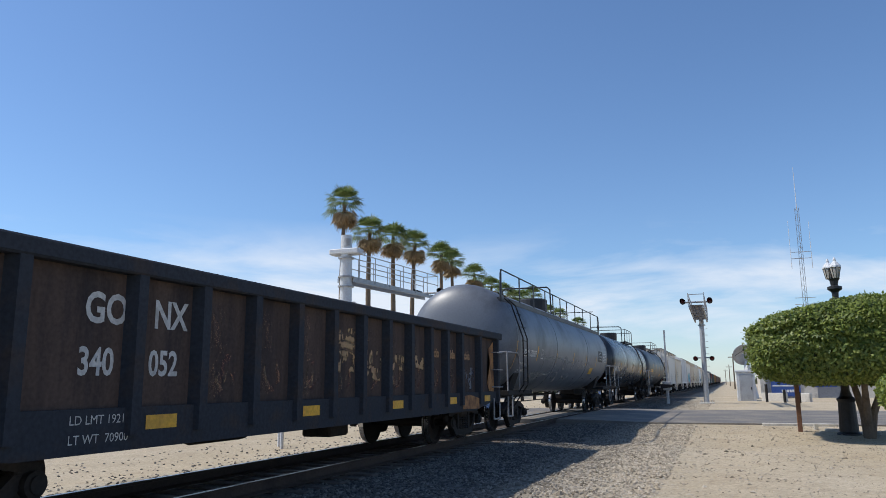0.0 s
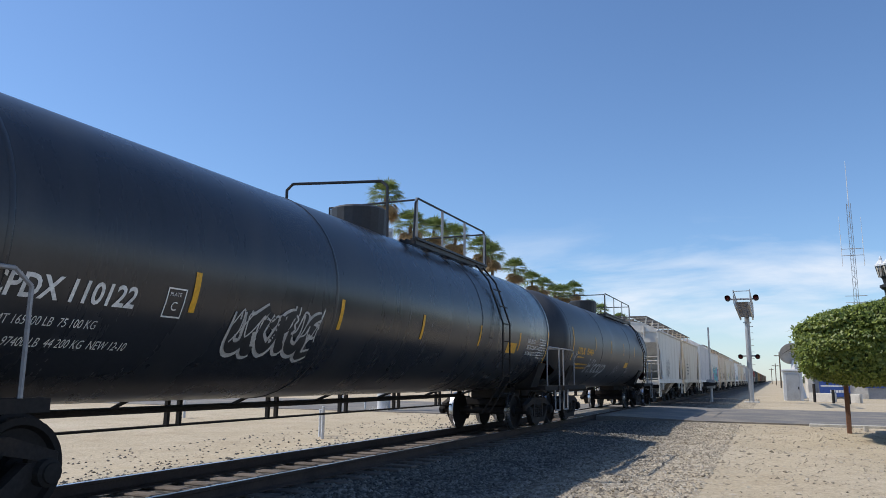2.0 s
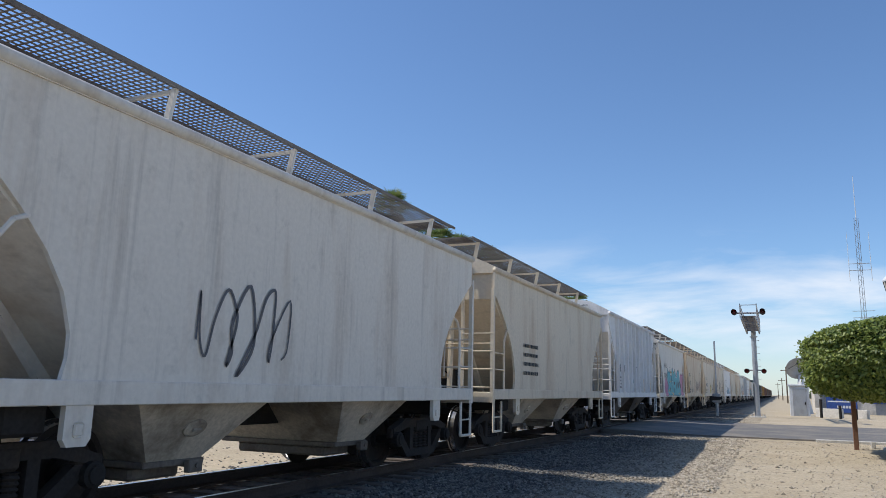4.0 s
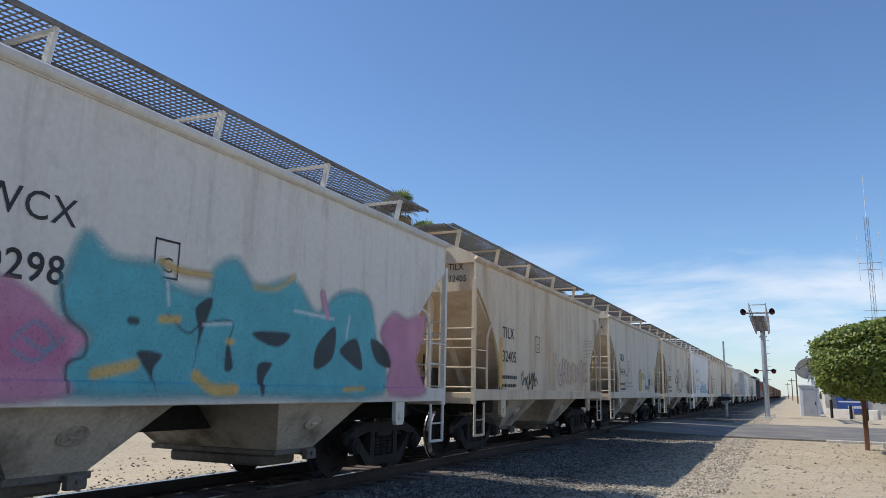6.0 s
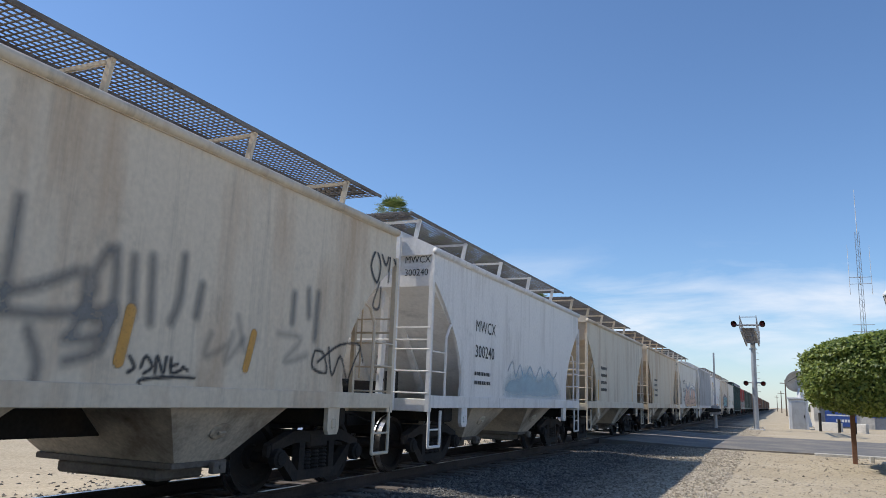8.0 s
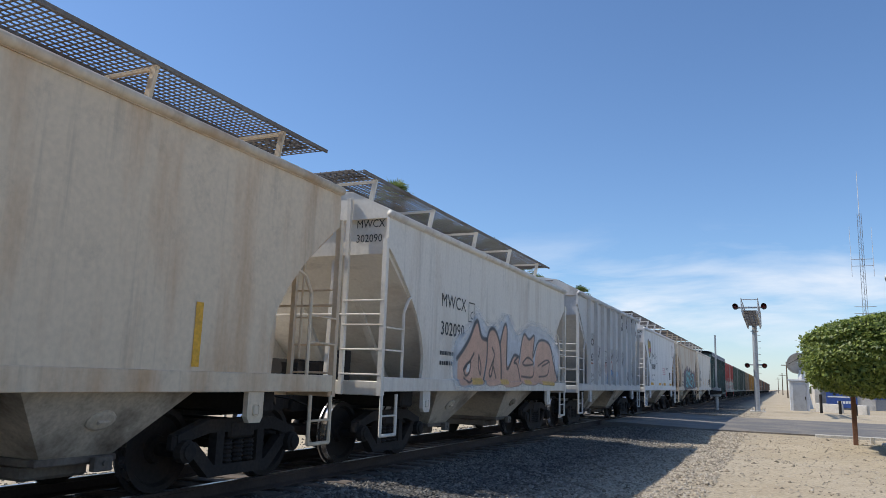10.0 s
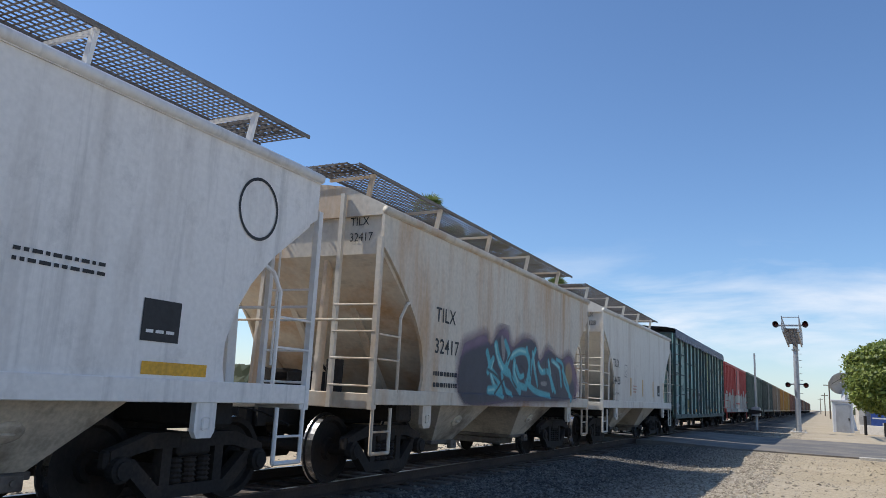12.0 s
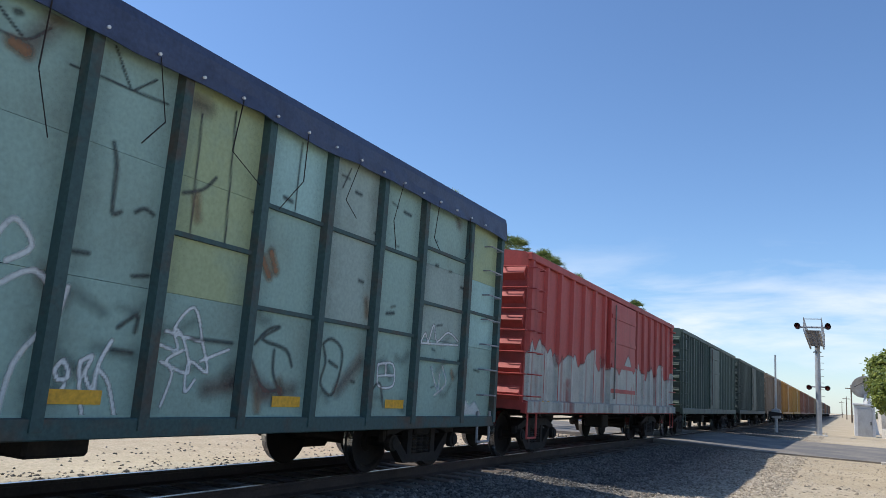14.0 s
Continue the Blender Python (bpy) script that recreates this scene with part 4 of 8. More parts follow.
    art.line(tealdeep, 0.03, [(-2.59, 1.53), (-2.43, 1.67), (-2.27, 1.55), (-2.39, 1.38), (-2.58, 1.45)], 0.03, 0.7)
    art.line(tealdeep, 0.03, [(-2.5, 1.54), (-2.31, 1.46), (-2.18, 1.56)], 0.03, 0.7)
    art.lay(car, SHEET, "turquoise and pink spray-painted letters")


def paint_salmon(car):
    art = Canvas(-3.0, 4.4, 1.05, 2.6)
    art.fill(haze, [(-2.31, 1.88), (-1.75, 2.1), (-1.34, 2.45), (-0.79, 2.26), (-0.18, 2.31), (0.34, 2.57), (1.02, 2.2), (2.1, 2.48), (3.87, 2.24), (4.47, 1.46), (-0.26, 1.25), (-2.2, 1.16)], 0.35, 0.75)
    art.fill(salmon, [(-2.19, 1.57), (-1.96, 1.73), (-1.68, 1.94), (-1.32, 2.29), (-1.09, 2.03), (-0.8, 2.0), (-0.81, 1.67), (-0.96, 1.28), (-1.0, 1.17), (-1.61, 1.16), (-2.13, 1.16)], 0.03, 0.95)
    art.fill(salmon, [(-0.77, 2.0), (-0.62, 2.19), (-0.33, 2.2), (-0.1, 1.97), (0.05, 1.31), (-0.04, 1.18), (-0.83, 1.17), (-0.78, 1.62)], 0.03, 0.95)
    art.fill(salmon, [(-0.02, 1.98), (0.2, 2.35), (0.36, 2.23), (0.38, 1.55), (0.79, 1.74), (1.08, 1.74), (1.19, 1.6), (1.29, 1.2), (0.03, 1.18)], 0.03, 0.95)
    art.fill(salmon, [(1.21, 1.6), (1.43, 2.24), (1.84, 2.16), (2.22, 2.24), (2.14, 1.65), (2.49, 1.22), (1.34, 1.21)], 0.03, 0.95)
    art.fill(salmon, [(2.25, 1.66), (2.59, 2.15), (3.39, 2.15), (3.74, 1.79), (4.03, 1.44), (3.96, 1.25), (2.49, 1.22)], 0.03, 0.95)
    art.line(ink, 0.085, [(-2.23, 1.6), (-1.97, 1.76), (-1.68, 1.98), (-1.33, 2.33), (-1.09, 2.05), (-0.8, 2.01)], 0.03, 0.9)
    art.line(ink, 0.075, [(-0.8, 2.01), (-0.64, 2.21), (-0.35, 2.22), (-0.07, 1.96), (0.01, 1.63), (0.04, 1.26)], 0.03, 0.9)
    art.line(ink, 0.07, [(-0.07, 1.96), (0.18, 2.36), (0.35, 2.27), (0.37, 1.49), (0.79, 1.77), (1.11, 1.76)], 0.03, 0.9)
    art.line(ink, 0.06, [(1.13, 1.65), (1.43, 2.25), (1.84, 2.17), (2.22, 2.27), (2.12, 1.79), (2.57, 2.18), (3.42, 2.16), (3.78, 1.75), (4.08, 1.4)], 0.03, 0.9)
    art.line(ink, 0.06, [(-0.78, 2.01), (-0.79, 1.62), (-0.95, 1.23)], 0.03, 0.9)
    art.line(ink, 0.05, [(-0.51, 1.87), (-0.38, 1.71), (-0.65, 1.39), (-0.53, 1.33), (-0.42, 1.63)], 0.02, 0.9)
    art.line(ink, 0.05, [(-0.42, 1.5), (-0.27, 1.3)], 0.02, 0.9)
    art.line(ink, 0.05, [(-1.45, 1.72), (-1.67, 1.55), (-1.92, 1.41)], 0.02, 0.9)
    art.line(ink, 0.045, [(-1.21, 1.7), (-1.22, 1.5), (-1.11, 1.34), (-1.09, 1.5), (-1.21, 1.7)], 0.02, 0.9)
    art.line(ink, 0.045, [(-1.92, 1.43), (-1.78, 1.52), (-1.6, 1.56), (-1.65, 1.38), (-1.82, 1.31), (-1.92, 1.41)], 0.02, 0.9)
    art.fill(white, [(-1.8, 1.38), (-1.75, 1.49), (-1.64, 1.52), (-1.68, 1.39)], 0.02, 0.95)
    art.line(ink, 0.045, [(-1.53, 1.26), (-1.71, 1.19), (-1.9, 1.27)], 0.02, 0.9)
    art.line(ink, 0.05, [(1.04, 1.74), (0.81, 1.63), (1.02, 1.59), (1.25, 1.26)], 0.02, 0.9)
    art.line(ink, 0.045, [(1.39, 1.64), (1.76, 1.77), (2.19, 1.65), (1.61, 1.59), (1.4, 1.62)], 0.02, 0.9)
    art.line(ink, 0.045, [(1.32, 1.35), (2.1, 1.35), (2.22, 1.59)], 0.02, 0.9)
    art.line(ink, 0.04, [(2.51, 1.6), (3.12, 1.75), (3.43, 1.73), (2.85, 1.61)], 0.02, 0.9)
    art.line(ink, 0.04, [(2.6, 1.36), (3.3, 1.42), (3.46, 1.73)], 0.02, 0.9)
    art.line(ink, 0.035, [(3.59, 2.05), (3.91, 1.76), (3.88, 1.44)], 0.02, 0.9)
    art.line(gold, 0.12, [(-1.5, 1.21), (-1.07, 1.22)], 0.02, 0.9)
    art.line(gold, 0.1, [(0.01, 1.22), (0.4, 1.22)], 0.02, 0.9)
    art.line(gold, 0.09, [(1.55, 1.23), (1.93, 1.23)], 0.02, 0.9)
    art.line(gold, 0.09, [(2.89, 1.22), (3.8, 1.21)], 0.02, 0.9)
    art.lay(car, SHEET, "salmon-pink letters with black outlines")


def paint_teal(car):
    art = Canvas(-3.5, 4.4, 1.05, 2.5)
    art.fill(plum, [(-2.35, 1.95), (-1.89, 2.19), (-1.36, 2.3), (-1.14, 2.12), (-0.8, 2.43), (-0.37, 2.46), (-0.13, 2.18), (0.44, 2.38), (1.12, 2.31), (1.37, 2.01), (1.87, 2.29), (2.63, 2.07), (3.32, 2.25), (3.82, 1.99), (3.98, 1.27), (0.34, 1.12), (-2.19, 1.06)], 0.22, 0.75)
    art.fill(night, [(-2.32, 1.79), (-1.68, 2.01), (-1.32, 2.09), (-1.07, 2.09), (-0.87, 2.26), (-0.47, 2.25), (-0.17, 2.07), (0.49, 2.29), (1.09, 2.28), (1.38, 1.92), (1.89, 2.17), (2.63, 2.07), (3.23, 1.93), (3.64, 1.26), (-0.24, 1.15), (-2.2, 1.09)], 0.1, 0.85)
    art.line(teal, 0.16, [(-0.92, 2.1), (-0.79, 1.89), (-0.54, 1.7), (-0.29, 1.64)], 0.03, 0.9)
    art.line(teal, 0.13, [(-0.49, 2.18), (-0.29, 1.96), (-0.49, 1.71), (-0.75, 1.81)], 0.03, 0.9)
    art.line(teal, 0.12, [(-1.3, 1.95), (-1.18, 1.75), (-1.24, 1.62)], 0.03, 0.9)
    art.line(teal, 0.12, [(-1.03, 1.85), (-1.13, 1.69), (-0.79, 1.5), (-0.62, 1.31)], 0.03, 0.9)
    art.line(teal, 0.15, [(-1.19, 1.31), (-0.94, 1.31), (-0.61, 1.24)], 0.03, 0.9)
    art.line(teal, 0.1, [(-1.11, 1.58), (-0.96, 1.41), (-0.77, 1.34)], 0.03, 0.9)
    art.line(teal, 0.14, [(-0.18, 1.95), (0.19, 2.06), (0.59, 2.07), (0.8, 1.86), (0.73, 1.61)], 0.03, 0.9)
    art.line(teal, 0.1, [(0.62, 2.15), (0.78, 1.86)], 0.03, 0.9)
    art.line(teal, 0.13, [(-0.01, 1.86), (-0.02, 1.67), (0.23, 1.45), (0.63, 1.4)], 0.03, 0.9)
    art.line(teal, 0.1, [(0.08, 1.77), (0.27, 1.6), (0.46, 1.62)], 0.03, 0.9)
    art.line(teal, 0.12, [(-0.38, 1.7), (-0.08, 1.52), (0.31, 1.31)], 0.03, 0.9)
    art.line(teal, 0.1, [(0.96, 2.09), (1.08, 1.78), (1.29, 1.47)], 0.03, 0.9)
    art.line(teal, 0.1, [(1.12, 2.17), (0.91, 1.87), (0.83, 1.44)], 0.03, 0.9)
    art.line(teal, 0.12, [(1.31, 1.89), (1.5, 1.74), (1.95, 1.75), (2.24, 1.4)], 0.03, 0.9)
    art.line(teal, 0.09, [(1.92, 1.99), (2.05, 1.7), (2.4, 1.35)], 0.03, 0.9)
    art.line(teal, 0.1, [(2.16, 2.01), (2.65, 1.87), (2.81, 1.5)], 0.03, 0.9)
    art.line(teal, 0.08, [(2.46, 2.05), (2.89, 1.96), (3.04, 1.57), (3.57, 1.26)], 0.03, 0.9)
    art.line(teal, 0.12, [(0.61, 1.53), (1.14, 1.35), (2.02, 1.27)], 0.03, 0.9)
    art.line(teal, 0.1, [(-0.62, 1.63), (-0.46, 1.36), (-0.15, 1.26)], 0.03, 0.9)
    art.line(teal, 0.1, [(2.89, 1.83), (3.29, 1.52), (3.45, 1.19)], 0.03, 0.9)
    art.line(mint, 0.05, [(-0.94, 2.1), (-0.82, 1.88), (-0.59, 1.7)], 0.025, 0.9)
    art.line(mint, 0.04, [(-1.02, 1.81), (-1.09, 1.69)], 0.025, 0.9)
    art.line(mint, 0.05, [(-0.15, 1.97), (0.19, 2.08), (0.56, 2.08)], 0.025, 0.9)
    art.line(mint, 0.04, [(-0.0, 1.84), (0.0, 1.67), (0.19, 1.49)], 0.025, 0.9)
    art.line(mint, 0.04, [(1.0, 2.07), (1.12, 1.78)], 0.025, 0.9)
    art.line(mint, 0.04, [(1.35, 1.86), (1.58, 1.76)], 0.025, 0.9)
    art.line(mint, 0.04, [(2.21, 1.99), (2.67, 1.88)], 0.025, 0.9)
    art.line(mint, 0.05, [(-1.11, 1.59), (-0.96, 1.43)], 0.025, 0.9)
    art.line(mint, 0.04, [(-1.19, 1.31), (-0.94, 1.33)], 0.025, 0.9)
    art.line(mint, 0.04, [(1.96, 1.98), (2.1, 1.73)], 0.025, 0.9)
    art.line(ink, 0.05, [(-1.25, 1.66), (-0.9, 1.58), (-0.59, 1.44), (-0.35, 1.19)], 0.02, 0.9)
    art.line(ink, 0.05, [(-0.77, 2.2), (-0.61, 1.87)], 0.02, 0.9)
    art.line(ink, 0.05, [(-0.13, 1.84), (-0.12, 1.56), (0.11, 1.39)], 0.02, 0.9)
    art.line(ink, 0.05, [(0.3, 1.8), (0.51, 1.72), (0.61, 1.53)], 0.02, 0.9)
    art.line(ink, 0.05, [(0.85, 2.08), (0.87, 1.65)], 0.02, 0.9)
    art.line(ink, 0.05, [(1.22, 1.91), (1.33, 1.41)], 0.02, 0.9)
    art.line(ink, 0.05, [(1.73, 1.97), (1.84, 1.5)], 0.02, 0.9)
    art.line(ink, 0.05, [(2.45, 1.73), (2.62, 1.29)], 0.02, 0.9)
    art.line(ink, 0.05, [(-0.36, 1.86), (-0.16, 2.03)], 0.02, 0.9)
    art.line(ink, 0.05, [(-0.93, 1.25), (-0.51, 1.53)], 0.02, 0.9)
    art.fill(stone_grey, [(-0.7, 2.25), (-0.61, 2.27), (-0.49, 2.07), (-0.53, 1.84), (-0.63, 1.95)], 0.03, 0.7)
    art.fill(stone_grey, [(1.48, 1.54), (1.84, 1.55), (1.8, 1.47), (1.54, 1.47)], 0.02, 0.7)
    art.fill(gold, [(3.11, 1.92), (3.41, 2.02), (3.62, 1.75), (3.41, 1.53), (3.17, 1.65)], 0.08, 0.35)
    art.lay(car, SHEET, "tangled teal letters with a plum halo")


def paint_scribbles(car):
    art = Canvas(-2.6, 4.9, 1.1, 3.2)
    art.line(smoke_grey, 0.085, [(-1.12, 2.57), (-1.12, 2.27), (-1.13, 1.93), (-1.13, 1.77)], 0.09, 0.62)
    art.line(smoke_grey, 0.085, [(-1.14, 1.87), (-0.88, 1.95), (-0.56, 2.11)], 0.09, 0.62)
    art.line(smoke_grey, 0.085, [(-0.9, 1.61), (-0.79, 1.38), (-0.81, 1.22)], 0.09, 0.62)
    art.line(smoke_grey, 0.085, [(-0.26, 2.35), (-0.37, 2.14), (-0.37, 1.96), (-0.53, 1.62)], 0.09, 0.62)
    art.line(smoke_grey, 0.085, [(-0.18, 2.37), (-0.15, 1.99), (-0.24, 1.64), (-0.58, 1.57)], 0.09, 0.62)
    art.line(smoke_grey, 0.085, [(0.01, 2.33), (0.06, 1.82)], 0.09, 0.62)
    art.line(smoke_grey, 0.085, [(0.22, 2.37), (0.27, 1.79)], 0.09, 0.62)
    art.line(smoke_grey, 0.085, [(0.61, 2.45), (0.6, 2.04), (0.52, 1.82)], 0.09, 0.62)
    art.line(smoke_grey, 0.085, [(0.88, 2.21), (0.84, 1.91)], 0.09, 0.62)
    art.line(smoke_grey, 0.085, [(-0.46, 2.13), (-0.4, 1.77), (-0.12, 1.8)], 0.09, 0.62)
    art.line(smoke_grey, 0.085, [(-0.55, 1.4), (-0.25, 1.51), (-0.17, 1.75)], 0.09, 0.62)
    art.line(smoke_grey, 0.085, [(2.4, 2.34), (2.39, 2.01)], 0.09, 0.62)
    art.line(smoke_grey, 0.085, [(2.68, 2.42), (2.72, 2.12)], 0.09, 0.62)
    art.line(smoke_grey, 0.085, [(2.89, 2.41), (2.87, 1.86)], 0.09, 0.62)
    art.line(smoke_grey, 0.085, [(-1.12, 1.73), (-0.71, 1.75), (-0.13, 1.87)], 0.09, 0.62)
    art.line(smoke_grey, 0.06, [(1.06, 1.76), (1.01, 1.54), (1.32, 1.67), (1.39, 1.79), (1.3, 1.5), (1.57, 1.75)], 0.08, 0.35)
    art.line(smoke_grey, 0.06, [(1.45, 1.97), (1.59, 1.63), (1.76, 1.77)], 0.08, 0.35)
    art.line(smoke_grey, 0.06, [(2.14, 1.86), (2.58, 1.83), (2.29, 1.56), (2.72, 1.65)], 0.08, 0.35)
    art.line(ink, 0.03, [(0.08, 1.48), (0.15, 1.39), (0.08, 1.34)], 0.015, 0.9)
    art.line(ink, 0.03, [(0.22, 1.39), (0.27, 1.49), (0.35, 1.4), (0.26, 1.34)], 0.015, 0.9)
    art.line(ink, 0.03, [(0.39, 1.35), (0.4, 1.5), (0.49, 1.35), (0.51, 1.5)], 0.015, 0.9)
    art.line(ink, 0.03, [(0.57, 1.49), (0.59, 1.36), (0.71, 1.39)], 0.015, 0.9)
    art.line(ink, 0.03, [(0.58, 1.42), (0.66, 1.44)], 0.015, 0.9)
    art.line(ink, 0.03, [(0.72, 1.42), (0.79, 1.39)], 0.015, 0.9)
    art.line(ink, 0.03, [(0.27, 1.2), (0.23, 1.28), (0.6, 1.32), (0.89, 1.32)], 0.015, 0.9)
    art.line(ink, 0.03, [(2.89, 1.72), (2.86, 1.52), (3.17, 1.47), (3.08, 1.7), (2.89, 1.72)], 0.015, 0.9)
    art.line(ink, 0.03, [(3.19, 1.78), (3.3, 1.44), (3.47, 1.69), (3.64, 1.41)], 0.015, 0.9)
    art.line(ink, 0.03, [(2.97, 1.59), (3.45, 1.83), (3.94, 1.86), (3.82, 1.64), (3.65, 1.34)], 0.015, 0.9)
    art.line(ink, 0.03, [(3.94, 1.86), (4.04, 1.65)], 0.015, 0.9)
    art.line(ink, 0.04, [(4.26, 3.25), (4.13, 2.98), (4.31, 2.77), (4.4, 3.03), (4.26, 3.25)], 0.015, 0.9)
    art.line(ink, 0.04, [(4.37, 3.27), (4.56, 3.06), (4.67, 3.33), (4.64, 2.82)], 0.015, 0.9)
    art.line(ink, 0.04, [(4.66, 3.41), (4.87, 3.11), (4.99, 3.39)], 0.015, 0.9)
    art.line(ink, 0.04, [(4.39, 2.78), (4.23, 2.44), (4.4, 2.42), (4.43, 2.71)], 0.015, 0.9)
    art.line(orange, 0.12, [(0.04, 1.87), (0.01, 1.67), (-0.03, 1.43)], 0.02, 0.8)
    art.line(orange, 0.1, [(1.72, 1.82), (1.68, 1.64), (1.63, 1.45)], 0.02, 0.8)
    art.lay(car, FLAT, "grey and black spray-can scribbles")


def paint_faded_letters(car):
    art = Canvas(-1.0, 4.8, 1.1, 3.3)
    brick, blush, rust2 = (0.36, 0.17, 0.13), (0.74, 0.55, 0.46), (0.50, 0.26, 0.10)
    art.line(brick, 0.035, [(0.59, 1.89), (0.43, 1.7), (0.41, 1.49), (0.64, 1.37), (0.74, 1.4), (0.74, 1.6), (0.58, 1.63)], 0.03, 0.6)
    art.line(brick, 0.035, [(0.84, 1.43), (0.8, 1.92), (0.92, 2.01), (1.01, 1.81), (1.02, 1.62), (1.2, 1.44)], 0.03, 0.6)
    art.line(brick, 0.035, [(1.03, 1.62), (1.05, 1.9), (1.17, 1.99), (1.27, 1.83), (1.28, 1.45)], 0.03, 0.6)
    art.line(brick, 0.035, [(1.35, 1.45), (1.32, 1.91), (1.46, 1.85), (1.56, 1.79), (1.57, 1.46)], 0.03, 0.6)
    art.line(brick, 0.035, [(1.7, 1.47), (1.72, 1.88), (1.86, 1.92), (2.05, 1.83), (2.02, 1.48)], 0.03, 0.6)
    art.line(brick, 0.035, [(2.17, 1.49), (2.24, 1.91), (2.3, 1.72), (2.5, 1.73), (2.52, 1.96), (2.73, 2.04), (2.8, 1.76), (2.76, 1.41)], 0.03, 0.6)
    art.line(brick, 0.035, [(2.88, 1.53), (2.87, 1.94), (3.26, 1.98)], 0.03, 0.6)
    art.line(brick, 0.035, [(2.94, 1.77), (3.18, 1.79)], 0.03, 0.6)
    art.line(brick, 0.035, [(2.92, 1.5), (3.3, 1.55)], 0.03, 0.6)
    art.line(brick, 0.035, [(0.97, 1.66), (0.84, 1.63), (0.87, 1.43)], 0.03, 0.6)
    art.fill(blush, [(0.41, 1.66), (0.62, 1.9), (1.04, 1.98), (1.69, 1.88), (2.77, 2.02), (3.26, 1.98), (3.21, 1.48), (1.12, 1.39), (0.5, 1.37)], 0.2, 0.25)
    art.line(ink, 0.012, [(2.82, 2.58), (3.95, 2.66)], 0.008, 0.55)
    art.line(ink, 0.012, [(2.83, 2.51), (3.96, 2.59)], 0.008, 0.55)
    art.line(ink, 0.012, [(2.84, 2.44), (3.97, 2.5)], 0.008, 0.55)
    art.line(ink, 0.012, [(2.85, 2.31), (3.98, 2.41)], 0.008, 0.55)
    art.line(ink, 0.012, [(2.86, 2.23), (3.99, 2.31)], 0.008, 0.55)
    art.line(ink, 0.012, [(2.87, 2.15), (3.99, 2.23)], 0.008, 0.55)
    art.line(rust2, 0.35, [(4.25, 3.43), (4.34, 3.16), (4.31, 2.79)], 0.3, 0.4)
    art.line(gold, 0.1, [(3.98, 2.12), (3.87, 1.77), (3.78, 1.51)], 0.03, 0.7)
    art.line(gold, 0.13, [(1.75, 1.91), (1.64, 1.67), (1.54, 1.46)], 0.06, 0.5)
    art.line(smoke_grey, 0.05, [(0.03, 2.11), (0.13, 2.0), (0.2, 2.14), (0.25, 1.98), (0.29, 2.16)], 0.06, 0.25)
    art.line(smoke_grey, 0.05, [(0.11, 1.87), (0.29, 1.81), (0.28, 1.56)], 0.06, 0.25)
    art.line(smoke_grey, 0.05, [(0.44, 2.09), (0.38, 1.87)], 0.06, 0.25)
    art.lay(car, FLAT, "faded brick-red outline letters")


def paint_throw_up(car, side):
    art = Canvas(-6.6, 5.2, 1.2, 2.3, 0.025)
    art.line(chalk, 0.06, [(-4.56, 2.08), (-4.5, 1.85), (-4.45, 1.47)], 0.05, 0.6)
    art.line(chalk, 0.06, [(-4.56, 2.08), (-4.36, 1.97), (-3.86, 1.98), (-3.25, 2.02), (-3.28, 1.77), (-3.29, 1.5)], 0.05, 0.6)
    art.line(chalk, 0.06, [(-4.45, 1.48), (-3.89, 1.52), (-3.3, 1.52), (-2.97, 1.35), (-3.0, 1.15), (-3.58, 1.1), (-4.17, 1.1)], 0.05, 0.6)
    art.line(chalk, 0.05, [(-3.24, 2.0), (-2.7, 1.95), (-2.72, 1.61), (-3.18, 1.56)], 0.05, 0.6)
    art.line(chalk, 0.05, [(-2.74, 2.05), (-1.92, 2.01), (-1.92, 1.64), (-1.78, 1.36)], 0.05, 0.6)
    art.line(chalk, 0.05, [(-2.7, 1.58), (-1.9, 1.56), (-1.63, 1.26)], 0.05, 0.6)
    art.line(chalk, 0.05, [(-1.85, 1.57), (-1.82, 1.92), (-1.38, 2.09), (-0.93, 1.94), (-0.75, 1.49), (-0.88, 1.26)], 0.05, 0.6)
    art.line(chalk, 0.05, [(-0.93, 1.94), (-0.08, 1.95), (0.04, 1.63), (0.28, 1.25)], 0.05, 0.6)
    art.line(chalk, 0.05, [(-0.68, 1.43), (0.36, 1.45)], 0.05, 0.6)
    art.line(chalk, 0.04, [(-1.55, 1.79), (-1.46, 1.98), (-1.2, 1.88), (-1.2, 1.7), (-1.43, 1.73), (-1.39, 1.86)], 0.05, 0.6)
    art.line(chalk, 0.035, [(0.12, 1.71), (0.59, 2.06), (0.65, 1.69), (1.03, 2.06), (1.33, 1.75), (1.64, 2.06), (1.91, 1.78), (2.4, 1.99)], 0.05, 0.6)
    art.line(chalk, 0.035, [(2.56, 1.8), (3.17, 2.03), (3.77, 1.76)], 0.05, 0.6)
    art.line(chalk, 0.05, [(-5.37, 1.56), (-5.12, 1.38), (-5.1, 1.57), (-4.86, 1.34), (-4.84, 1.52), (-4.54, 1.54), (-4.47, 1.38), (-4.77, 1.44)], 0.05, 0.6)
    art.line(chalk, 0.04, [(-5.53, 1.51), (-5.19, 1.33), (-5.18, 1.52)], 0.05, 0.6)
    art.lay(car, side, "faded white outline letters")


